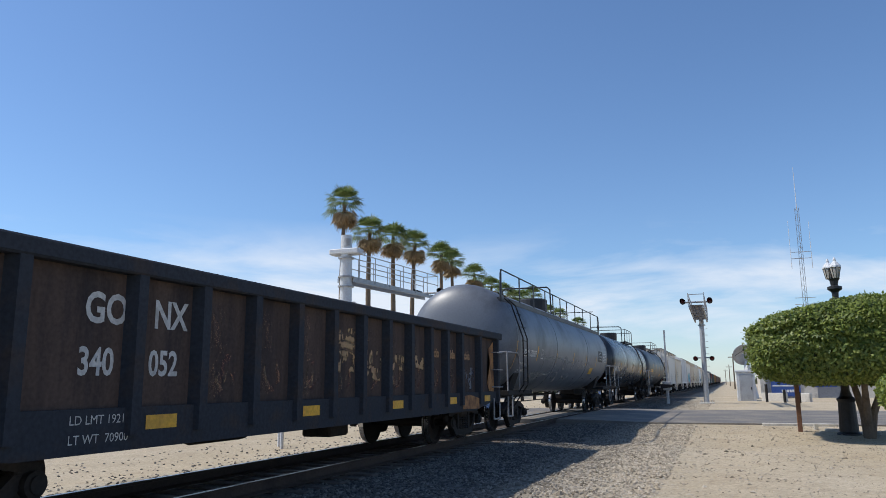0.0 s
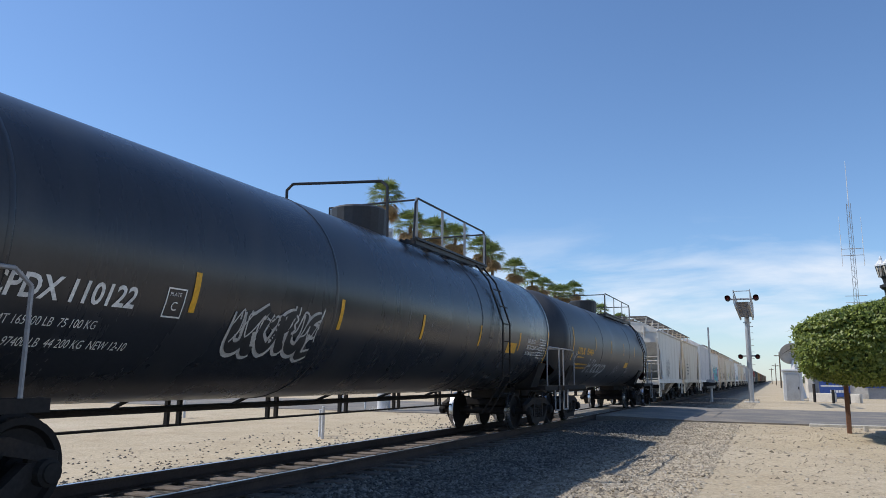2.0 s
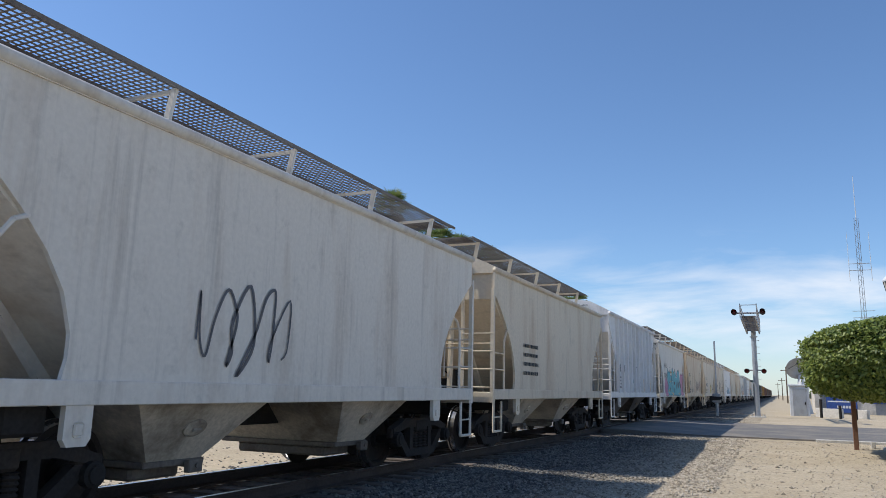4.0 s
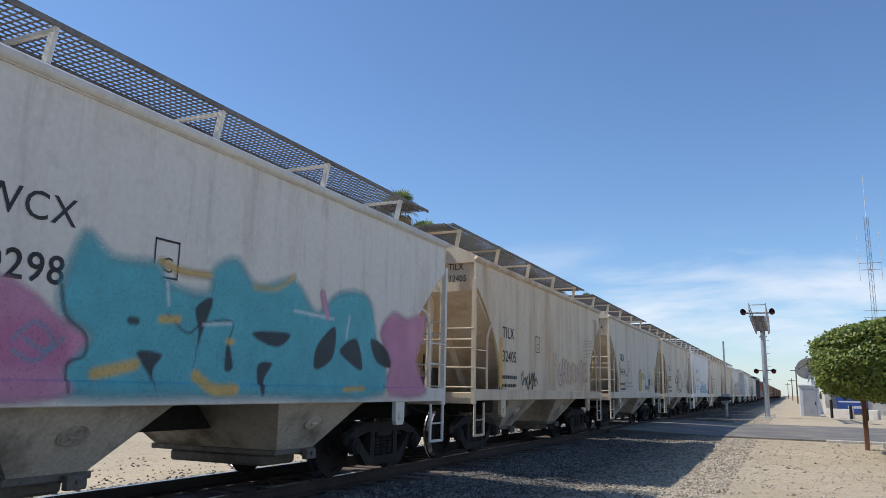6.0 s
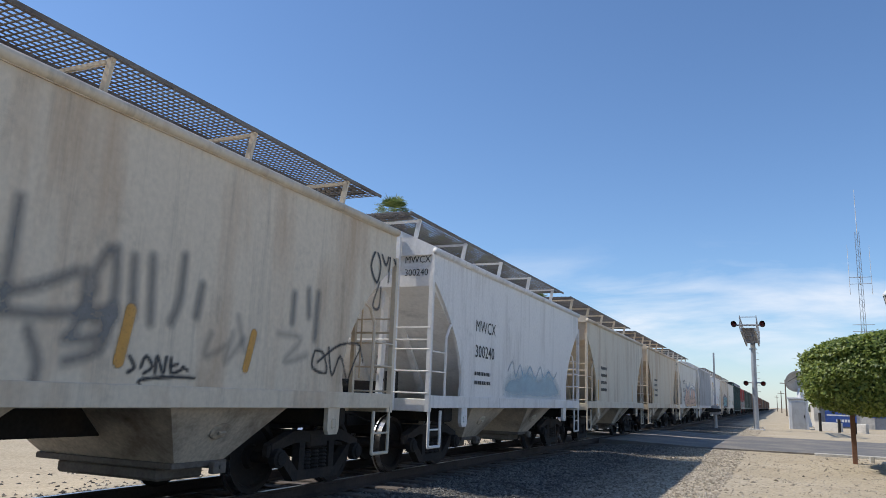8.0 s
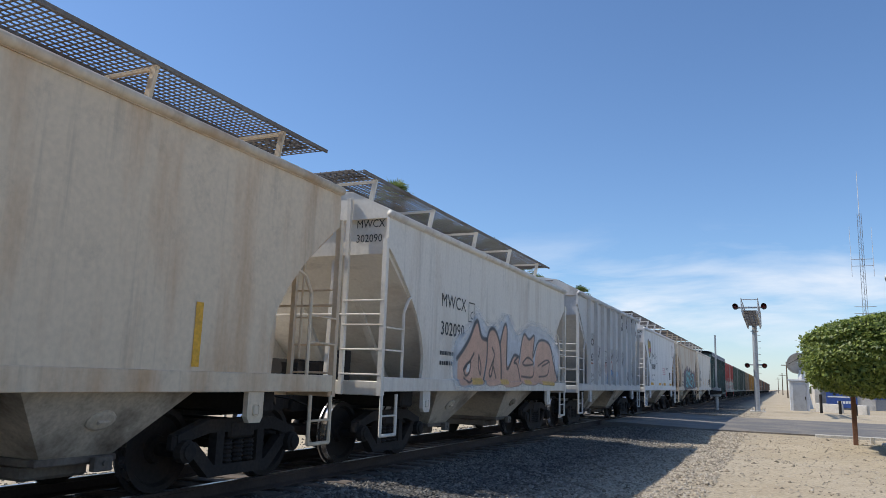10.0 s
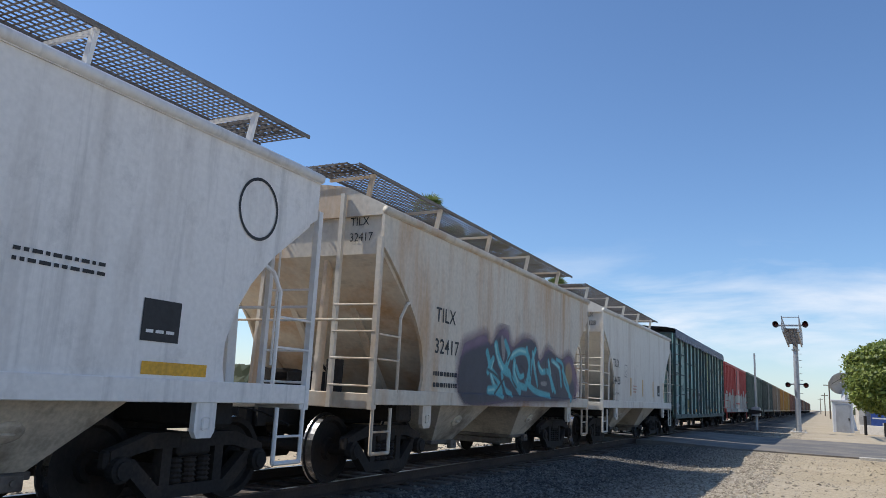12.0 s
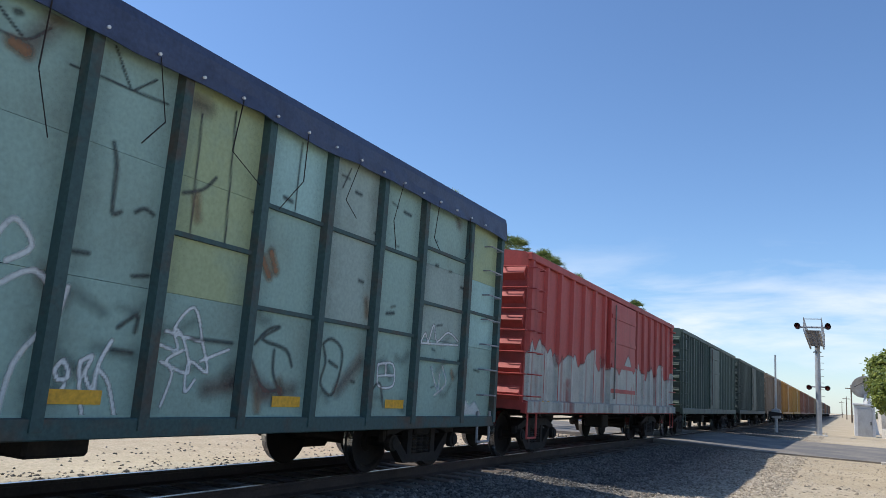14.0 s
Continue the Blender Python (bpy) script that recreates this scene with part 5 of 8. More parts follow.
def build_hoppers():
    h = hopper_car(69.8, "pale grey two-bay covered hopper car with scribbled paint", M["hop_grey"], low_mat=M["hop_low"])
    tag(h, -2.2, -0.6, 1.35, 2.2, (0.10, 0.10, 0.11), FLAT, 3, 0.05)
    h = hopper_car(80.4, "beige two-bay covered hopper car with faint stains", M["hop_beige"], low_mat=M["hop_low"])
    small_print(h, -3.0, -1.9, 1.5, 2.3, 4, M["black"], FLAT, 8)

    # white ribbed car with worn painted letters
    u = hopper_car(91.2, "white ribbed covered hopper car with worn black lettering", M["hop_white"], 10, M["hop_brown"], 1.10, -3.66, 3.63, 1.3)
    rib_face = lambda z: 1.52
    art = Canvas(-3.6, 4.6, 1.2, 3.75)
    for y in (-3.3, -2.5, -1.65, -0.09):
        art.line(ink, 0.11, [(y, 3.58), (y + 0.03, 3.12)], 0.02)
        art.line(ink, 0.11, [(y, 2.92), (y + 0.02, 2.46)], 0.02)
    art.line(ink, 0.07, [(0.78, 3.53), (0.66, 3.47), (0.66, 3.2), (0.78, 3.12), (0.90, 3.2), (0.88, 3.42)], 0.02)
    art.line(ink, 0.08, [(0.62, 2.95), (0.66, 2.6), (0.72, 2.45)], 0.02)
    art.line(ink, 0.12, [(1.45, 3.5), (1.6, 3.36), (1.74, 3.2)], 0.02)
    art.line(ink, 0.05, [(1.5, 2.9), (1.52, 2.6)], 0.02)
    art.line(ink, 0.09, [(2.52, 2.84), (2.42, 2.88), (2.32, 2.7), (2.38, 2.5), (2.5, 2.46), (2.56, 2.56)], 0.02)
    for y, z in ((0.7, 1.8), (0.75, 1.62), (1.0, 1.5), (2.3, 1.45), (0.2, 2.2), (1.1, 2.3), (-0.5, 1.9), (-1.4, 1.7)):
        art.line(ink, 0.035, [(y, z), (y + 0.2, z - 0.04), (y + 0.32, z + 0.03)], 0.02, 0.7)
    art.line((0.40, 0.62, 0.58), 0.12, [(-0.5, 1.62), (-0.2, 1.85), (-0.05, 1.6), (0.1, 1.8)], 0.08, 0.6)
    art.wear(0.34, 5.0, 3.0)
    art.lay(u, rib_face, "worn black painted letters")
    lettering("218", 0.36, M["black"], u, -3.45, 1.95, rib_face, bold=0.008, spread=0.85)
    lettering("110", 0.36, M["black"], u, -2.62, 1.95, rib_face, bold=0.008, spread=0.85)
    small_print(u, -3.45, -2.7, 1.35, 1.8, 4, M["black"], rib_face, 2)
    yellow_stripes(u, (-3.50, -0.14, 1.84, 3.46), 1.28, 1.78, rib_face)
    decal(u, 2.75, 1.35)

    h = hopper_car(101.9, "pale grey covered hopper car with turquoise and pink spray paint", M["hop_grey"], low_mat=M["hop_low"])
    marks(h, "MWCX", "300298", M["black"], 0.32, -3.25)
    end_marks(h, "MWCX", "300298", M["black"])
    paint_turquoise(h)
    plate(h, -1.2, 2.35)

    h = hopper_car(112.65, "tan covered hopper car with rust runs and faded tags", M["hop_tan"], low_mat=M["hop_low"])
    marks(h, "TILX", "32405", M["black"], 0.31, -3.46, 2.26)
    end_marks(h, "TILX", "32405", M["black"])
    plate(h, -1.2, 2.25)
    yellow_stripes(h, (-3.60,), 1.25, 2.25, w=0.13)
    tag(h, -2.3, -1.2, 1.25, 1.6, BLK, FLAT, 20, 0.05)
    tag(h, -4.0, -3.45, 1.1, 1.3, (0.05, 0.06, 0.1), FLAT, 21, 0.04)
    paint_faded_letters(h)

    h = hopper_car(123.42, "beige covered hopper car with a yellow cartoonish scrawl", M["hop_beige"], low_mat=M["hop_low"])
    marks(h, "TILX", "34434", M["black"], 0.31, -3.3, 2.28)
    end_marks(h, "TILX", "34434", M["black"])
    yellow_stripes(h, (-3.42, 3.58), 1.42, 2.25, w=0.12)
    yellow_stripes(h, (1.36,), 1.42, 1.88, w=0.12)
    tag(h, -2.45, -1.95, 1.72, 1.9, BLK, FLAT, 31, 0.03)
    small_print(h, -2.7, -1.2, 1.38, 1.62, 2, paint((0.42, 0.37, 0.30)), FLAT, 31)
    plate(h, -1.85, 2.12)
    art = Canvas(-0.2, 1.6, 1.25, 2.2, 0.015)
    art.fill((0.68, 0.50, 0.08), [(0.10, 1.32), (0.55, 1.34), (0.66, 1.6), (0.62, 1.9), (0.40, 2.06), (0.16, 1.95), (0.04, 1.65)], 0.04)
    art.line(ink, 0.045, [(0.10, 1.32), (0.02, 1.65), (0.16, 1.96), (0.40, 2.08), (0.62, 1.92), (0.64, 1.75)])
    art.line(ink, 0.03, [(0.30, 1.45), (0.22, 1.65), (0.36, 1.82), (0.52, 1.70), (0.36, 1.62)])
    art.line(ink, 0.025, [(0.78, 1.72), (0.80, 1.95), (0.88, 1.78), (0.95, 1.96), (1.0, 1.74), (1.1, 1.92), (1.15, 1.72), (1.26, 1.9)])
    art.lay(h, FLAT, "yellow rounded figure with black outline")
    lettering("Sandwich", 0.27, paint((0.06, 0.06, 0.06)), h, 1.27, 1.36, lambda z: 1.558, spread=1.02, bold=0.004)
    bar("decal_border", 2.04, 2.50, 1.50, 1.78, M["white"], h, FLAT, 0.005)
    bar("decal", 2.06, 2.26, 1.52, 1.76, M["black"], h, FLAT, 0.009, "black printed panel")
    bar("decal", 2.28, 2.48, 1.52, 1.76, M["black"], h, FLAT, 0.009, "black printed panel")
    tag(h, 2.55, 3.45, 1.42, 1.85, (0.36, 0.38, 0.36), FLAT, 33, 0.03)
    tag(h, 2.25, 2.75, 1.75, 2.0, (0.28, 0.42, 0.36), FLAT, 34, 0.025)

    h = hopper_car(134.05, "beige covered hopper car with grey scribbles", M["hop_beige"], low_mat=M["hop_low"])
    marks(h, "TILX", "32429", M["black"], 0.31, -3.3, 2.28)
    end_marks(h, "TILX", "32429", M["black"])
    yellow_stripes(h, (-3.45,), 1.28, 2.0)
    paint_scribbles(h)

    h = hopper_car(144.8, "pale grey covered hopper car with light blue spray paint", M["hop_white"], low_mat=M["hop_low"])
    marks(h, "MWCX", "300240", M["black"])
    end_marks(h, "MWCX", "300240", M["black"])
    art = Canvas(-2.0, 3.2, 1.25, 2.3)
    sky_blue = (0.34, 0.54, 0.66)
    art.fill(sky_blue, [(-1.0, 1.30), (2.6, 1.30), (2.6, 1.6), (1.8, 1.85), (1.0, 1.7), (0.3, 1.85), (-0.5, 1.7), (-1.1, 1.6)], 0.30, 0.6)
    art.line((0.20, 0.38, 0.52), 0.04, [(-1.1, 1.8), (-0.8, 2.0), (-0.6, 1.7), (-0.3, 1.95), (0.0, 1.65), (0.4, 1.95), (0.8, 1.7), (1.2, 1.98), (1.5, 1.7), (1.9, 1.9), (2.3, 1.75), (2.6, 1.9)], 0.05, 0.6)
    art.lay(h, FLAT, "light blue spray-painted letters")

    for s, mat in ((155.3, "hop_beige"), (166.1, "hop_tan")):
        h = hopper_car(s, "beige covered hopper car, weathered, with faint markings", M[mat], low_mat=M["hop_low"])
        small_print(h, -3.0, -2.1, 1.5, 2.4, 4, M["black"], FLAT, int(s))
        yellow_stripes(h, (-3.4, 2.4), 1.28, 1.9)

    h = hopper_car(176.8, "grey covered hopper car with salmon-pink spray-painted letters", M["hop_grey"], low_mat=M["hop_low"])
    marks(h, "MWCX", "302090", M["black"])
    end_marks(h, "MWCX", "302090", M["black"])
    plate(h, -1.6, 2.45)
    paint_salmon(h)

    g = hopper_car(187.7, "light grey ribbed covered hopper car with mixed graffiti", M["hop_ribbed"], ribbed=9, low_mat=M["hop_low"], tall=1.07)
    lettering("GACX", 0.30, M["black"], g, -3.58, 2.38, rib_face, spread=0.86, bold=0.006)
    lettering("263", 0.32, M["black"], g, -3.40, 1.92, rib_face, bold=0.006)
    for text, y, z in (("LD LMT", -3.22, 1.46), ("LT WT", -3.22, 1.30), ("232200", -2.64, 1.46), ("58000", -2.60, 1.30)):
        lettering(text, 0.115, M["black"], g, y, z, rib_face, spread=0.85)
    for text, y in (("G", 1.42), ("A", 2.36), ("T", 3.32), ("X", 4.14)):
        lettering(text, 0.76, M["black"], g, y - 0.04, 3.16, rib_face, spread=0.62, bold=0.022)
    smoke, red = (0.20, 0.20, 0.215), (0.36, 0.10, 0.08)
    tag(g, -3.55, -3.2, 1.21, 1.72, BLK, rib_face, 61, 0.035)
    tag(g, -3.52, -3.16, 1.23, 1.60, BLK, rib_face, 66, 0.03)
    art, rng = Canvas(-3.6, 4.3, 1.2, 2.75), random.Random(62)
    for y0, z0, z1, tone in ((-2.62, 1.95, 2.45, 0.6), (-2.5, 1.35, 1.9, 0.35), (-0.62, 1.95, 2.4, 0.5), (0.35, 1.9, 2.45, 0.5), (1.3, 1.85, 2.4, 0.6), (2.2, 1.3, 1.8, 0.5), (3.15, 1.4, 2.1, 0.5), (0.8, 1.3, 1.7, 0.5)):
        for k in range(6):
            y = y0 + 0.12 * k + rng.uniform(-0.03, 0.03)
            art.line(smoke, 0.05, [(y, z1 - rng.uniform(0, 0.15)), (y - 0.03, (z0 + z1) / 2), (y + rng.uniform(-0.1, 0.1), z0 + rng.uniform(0, 0.15))], 0.06, tone)
        art.line(smoke, 0.045, [(y0, z0 + 0.1), (y0 + 0.2, (z0 + z1) / 2), (y0 + 0.4, z0 + 0.15), (y0 + 0.6, z1 - 0.1)], 0.05, tone)
    for k in range(5):
        art.line(ink, 0.03, [(2.75 + 0.14 * k, 1.25), (2.8 + 0.14 * k, 1.5 + rng.uniform(-0.1, 0.2)), (2.88 + 0.14 * k, 1.28)], 0.02, 0.8)
    art.fill((0.35, 0.34, 0.33), [(-3.3, 2.75), (-2.75, 2.75), (-2.75, 2.6), (-3.3, 2.6)], 0.2, 0.25)
    art.lay(g, rib_face, "grey and black spray-can scribbles")
    flat("painted_dot", [(-2.45 + 0.075 * math.cos(a), 1.94 + 0.075 * math.sin(a)) for a in [i * 0.6283 for i in range(10)]], paint(red), g, rib_face, 0.008, "dark red painted dot")
    scrawl(g, [[(-2.45, 1.88), (-2.44, 1.7), (-2.46, 1.45)], [(-1.55, 1.5), (-1.5, 1.85), (-1.38, 1.9), (-1.32, 1.6), (-1.25, 1.9), (-1.1, 1.85), (-1.04, 1.45)], [(-0.45, 1.5), (-0.42, 1.92), (-0.2, 1.95), (-0.12, 1.6)]], red, rib_face, 0.04)
    mural(g, -0.95, 0.75, 1.25, 1.78, [(0.25, 0.42, 0.60), (0.42, 0.56, 0.70)], (0.16, 0.24, 0.42), rib_face, 64, 4)
    for y in (-1.30, -0.35, 0.72):
        flat("painted_patch", [(y + 0.27 * math.cos(a), 1.37 + 0.17 * math.sin(a)) for a in [i * 0.5236 for i in range(12)]], paint((0.42, 0.44, 0.47)), g, rib_face, 0.016, "grey paint patch over older marks")
    bar("rust_patch", -3.57, -2.95, 1.82, 1.87, paint((0.35, 0.16, 0.10), "rust"), g, rib_face, 0.007)
    yellow_stripes(g, (-3.74,), 1.25, 2.06, rib_face, 0.13)
    yellow_stripes(g, (-1.76, 0.15, 1.18), 1.25, 1.60, rib_face, 0.11)
    plate(g, -1.28, 2.10)

    h = hopper_car(198.5, "clean pale grey covered hopper car with a yellow sticker-like drawing", M["hop_white"], low_mat=M["hop_low"])
    marks(h, "MWCX", "300350", M["black"], load="233400", light="53400")
    end_marks(h, "MWCX", "300350", M["black"])
    plate(h, -1.55, 2.40)
    art = Canvas(-4.2, -2.8, 2.1, 3.4, 0.015)
    art.fill(gold, [(-4.0, 3.1), (-3.88, 3.2), (-3.7, 3.1), (-3.42, 3.14), (-3.25, 3.05), (-3.22, 2.72), (-3.48, 2.45), (-3.76, 2.62)], 0.03)
    art.line(ink, 0.05, [(-4.0, 3.1), (-3.88, 3.2), (-3.7, 3.1), (-3.66, 2.9), (-3.45, 3.14), (-3.25, 3.05), (-3.22, 2.72), (-3.48, 2.45), (-3.76, 2.62), (-4.0, 3.1)])
    art.fill(rose, [(-3.6, 2.82), (-3.3, 2.86), (-3.28, 2.7), (-3.55, 2.66)], 0.02)
    art.line(white, 0.08, [(-3.5, 2.56), (-3.36, 2.58)])
    art.line(ink, 0.03, [(-3.55, 2.38), (-3.45, 2.2), (-3.4, 2.38), (-3.36, 2.18), (-3.28, 2.36), (-3.2, 2.2), (-3.05, 2.12)])
    art.lay(h, FLAT, "yellow painted blob with a black outline")
    small_print(h, 0.3, 1.2, 1.75, 2.1, 4, paint((0.6, 0.2, 0.25)), FLAT, 6)
    small_print(h, 1.35, 2.2, 2.0, 2.15, 2, M["black"], FLAT, 7)
    decal(h, 2.55, 1.55)
    yellow_stripes(h, (-3.3, -1.0, 0.5, 2.6), 1.27, 1.38, w=0.75)
    lettering("2 INCH", 0.13, M["black"], h, -0.1, 1.27, FLAT)
    bm = B()
    for i in range(28):
        a, b = i * 2 * math.pi / 28, (i + 1) * 2 * math.pi / 28
        vs = [bm.verts.new((1.557, 3.85 + r * math.cos(u), 3.0 + r * 1.1 * math.sin(u))) for r, u in ((0.27, a), (0.30, a), (0.30, b), (0.27, b))]
        bm.faces.new(vs)
    part("ring_mark", bm, M["black"], h)

    h = hopper_car(209.33, "rust-streaked beige covered hopper car with large turquoise spray-painted letters", M["hop_rust"], low_mat=M["hop_low"])
    marks(h, "TILX", "32417", M["black"], 0.31, -3.25, 2.28)
    end_marks(h, "TILX", "32417", M["black"])
    paint_teal(h)

    h = hopper_car(220.2, "clean beige-grey covered hopper car with yellow stripes", M["hop_grey"], low_mat=M["hop_low"])
    marks(h, "TILX", "34428", M["black"], 0.31, -3.80, 2.16, load="232900", light="53100")
    end_marks(h, "TILX", "34428", M["black"])
    plate(h, -2.30, 2.10)
    yellow_stripes(h, (-1.72, -0.06, 1.56, 3.35), 1.40, 1.92, w=0.12)
    small_print(h, -1.4, -0.9, 1.48, 1.74, 3, paint((0.55, 0.25, 0.15)), FLAT, 12)
    decal(h, 2.35, 1.45)


build_hoppers()

# ---------------------------------------------------------------- tank cars


def tank_side(R, c):
    return lambda z: math.sqrt(max(0.01, R * R - (z - c) ** 2))


M["tank_grey"] = material("grey_tank_paint", (0.14, 0.155, 0.18), 0.42, 0, (0.055, 0.055, 0.062), 0.45, scale=0.7, bump=0.03, coarse=0.07)
M["tank_black"] = material("glossy_black_tank_paint", (0.030, 0.033, 0.040), 0.27, 0, (0.048, 0.049, 0.053), 0.45, True, 0.8, 0.02, coarse=0.07)
M["tank_dusty"] = material("dusty_black_tank_paint", (0.034, 0.036, 0.042), 0.40, 0, (0.075, 0.074, 0.076), 0.5, True, 1.0, 0.03, coarse=0.08)
M["rail_dark"] = material("dark_handrail_paint", (0.018, 0.020, 0.026), 0.5)
M["rail_pale"] = material("worn_handrail_paint", (0.30, 0.30, 0.31), 0.5)
M["placard"] = material("red_placard", (0.50, 0.07, 0.08), 0.5)


def tank_car(near, length, R, c, tank_mat, label, dome_y, rail_span, trucks, full_rail=False, loop=None, posts=()):
    car = start_car("tank_car", label, "tank car", near, length)
    L = length / 2
    side = tank_side(R, c)
    bm = B()
    prof = []
    for i in range(9):
        a = i / 8 * math.pi / 2
        prof.append((-(L - 0.62) - 0.62 * math.cos(a), max(0.02, R * math.sin(a) ** 0.8)))
    prof += [(y, R) for y in (-L / 2, 0, L / 2)]
    prof += [(-s, r) for s, r in reversed(prof[:9])]
    lathe(bm, prof, (0, 0, c), "y", 48)
    tank = part("tank_body", bm, tank_mat, car, smooth=True)
    bm = B()
    for y in (-L + 0.75, -L / 3, L / 3, L - 0.75):
        lathe(bm, [(y - 0.03, R + 0.001), (y - 0.02, R + 0.008), (y + 0.02, R + 0.008), (y + 0.03, R + 0.001)], (0, 0, c), "y", 48)
    part("weld_seam", bm, tank_mat, tank, smooth=True)
    bm = B()
    lathe(bm, [(c + R - 0.1, 0.02), (c + R - 0.1, 0.50), (c + R + 0.36, 0.52), (c + R + 0.40, 0.47), (c + R + 0.41, 0.02)], (0, dome_y, 0), "z", 20)
    for i in range(8):
        a = i * math.pi / 4
        box(bm, 0.46 * math.cos(a) - 0.03, 0.46 * math.cos(a) + 0.03, dome_y + 0.46 * math.sin(a) - 0.03, dome_y + 0.46 * math.sin(a) + 0.03, c + R + 0.18, c + R + 0.38)
    part("valve_dome", bm, M["rail_dark"], car)
    # walkway beside the dome with its railing
    y0, y1 = rail_span
    for s in (1,):
        bm = B()
        xw = 1.12 if full_rail else 0.92
        zw = c + 1.06 if full_rail else c + math.sqrt(R * R - 0.72 * 0.72) + 0.06
        for k in range(5):
            x = s * ((0.94 + 0.04 * k) if full_rail else (0.52 + 0.11 * k))
            box(bm, x - 0.02, x + 0.02, y0, y1, zw, zw + 0.03)
        box(bm, s * xw - 0.02, s * xw + 0.02, y0, y1, zw - 0.08, zw + 0.06)
        for i in range(int((y1 - y0) / 0.9) + 1):
            y = y0 + i * 0.9
            box(bm, 0.88 if full_rail else 0.5, xw, y - 0.02, y + 0.02, zw - 0.07, zw)
        walkway = part("walkway", bm, M["rail_dark"], car)
        n = max(3, int((y1 - y0) / 2.2))
        top = zw + 0.78
        bm = B()
        pipe(bm, [(s * xw, y0 - 0.06, zw), (s * xw, y0, top - 0.1), (s * xw, y0 + 0.1, top), (s * xw, y1 - 0.1, top), (s * xw, y1, top - 0.1), (s * xw, y1 + 0.06, zw)], 0.022)
        part("handrail", bm, M["rail_dark"], walkway)
        for y in posts or [y0 + 0.05 + (y1 - y0 - 0.1) * i / n for i in range(n + 1)]:
            bm = B()
            box(bm, s * xw - 0.012, s * xw + 0.012, y - 0.035, y + 0.035, zw, top)
            part("rail_post", bm, M["rail_dark"] if full_rail else M["rail_pale"], walkway)
    if loop:
        bm = B()
        za = c + R + 0.72
        pipe(bm, [(-0.9, loop[0], c + R - 0.25), (-0.9, loop[0], za - 0.1), (-0.78, loop[0], za), (0.75, loop[1], za), (0.86, loop[1], za - 0.1), (0.88, loop[1], c + R - 0.25)], 0.026)
        part("dome_rail", bm, M["rail_dark"], car)
    bm = B()
    for y in (y1,) if full_rail else (y0, y1):
        pipe(bm, [(-0.9, y, c + R + 0.1), (-0.9, y, c + R + 0.6), (0.9, y, c + R + 0.6)], 0.018)
    part("end_handrail", bm, M["rail_dark"], car)
    # stub sills, platforms, saddles
    for e in (-1, 1):
        bm = B()
        box(bm, -0.3, 0.3, e * (trucks - 1.1), e * (L + 0.35), 0.74, 1.02, 0.03)
        extrude(bm, [(-1.0, 1.0), (1.0, 1.0), (1.25, c - 0.75), (-1.25, c - 0.75)], "y", e * trucks - 0.28, e * trucks + 0.28)
        box(bm, -1.5, 1.5, e * (L + 0.12) - 0.16, e * (L + 0.12) + 0.16, 0.93, 1.05, 0.01)
        box(bm, -1.48, -1.36, min(e * (trucks - 0.6), e * L), max(e * (trucks - 0.6), e * L), 0.94, 1.05)
        box(bm, 1.36, 1.48, min(e * (trucks - 0.6), e * L), max(e * (trucks - 0.6), e * L), 0.94, 1.05)
        part("end_sill", bm, M["steel_dark"], car)
        bm = B()
        ye = e * (L + 0.2)
        pipe(bm, [(-1.46, ye, 1.0), (-1.46, ye, 2.02), (1.46, ye, 2.02), (1.46, ye, 1.0)], 0.02)
        pipe(bm, [(1.46, ye, 2.02), (1.46, ye - e * 1.0, 2.02), (1.46, ye - e * 1.15, 1.9), (1.46, ye - e * 1.15, 1.0)], 0.02)
        pipe(bm, [(-1.46, ye, 2.02), (-1.46, ye - e * 1.15, 2.02), (-1.46, ye - e * 1.15, 1.0)], 0.02)
        for s in (-1, 1):
            pipe(bm, [(s * 1.46, ye, 0.95), (s * 1.46, ye, 0.42), (s * 1.46, ye - e * 0.42, 0.42), (s * 1.46, ye - e * 0.42, 0.95)], 0.02)
        part("end_railing", bm, M["rail_pale"], car)
        add_truck(car, e * trucks)
    # ladder up the side to the walkway
    bm = B()
    yl = y1 - 0.4 if not full_rail else -L + 1.0
    for y in (yl - 0.22, yl + 0.22):
        pipe(bm, [(side(1.2) + 0.25, y, 0.5), (R + 0.12, y, 1.2), (R + 0.13, y, c), (side(c + 0.9) + 0.13, y, c + 0.9), (0.95, y, c + 1.25)], 0.018)
    for k in range(9):
        z = 0.55 + 0.36 * k
        if z > c + 1.1:
            break
        x = (R + 0.12) if z < c else side(z) + 0.12
        rod(bm, (x, yl - 0.22, z), (x, yl + 0.22, z), 0.012, 6)
    part("ladder", bm, M["steel_dark"], car)
    # brake pipe and its hangers under the belly
    bm = B()
    yb = trucks - 1.3
    rod(bm, (-0.55, -yb, c - R - 0.13), (-0.55, yb, c - R - 0.13), 0.045, 8)
    rod(bm, (-0.75, -yb, c - R - 0.36), (-0.75, yb, c - R - 0.36), 0.018, 6)
    for i in range(6):
        y = -yb + 0.8 + (2 * yb - 1.6) * i / 5
        for d in (-0.11, 0.11):
            box(bm, -0.78, -0.72, y + d - 0.025, y + d + 0.025, c - R - 0.37, c - R + 0.1)
        pipe(bm, [(side(c - 1.0), y + 0.6, c - 1.0), (-0.5, y + 0.9, c - R - 0.1)], 0.025)
    part("brake_pipe", bm, M["steel_dark"], car)
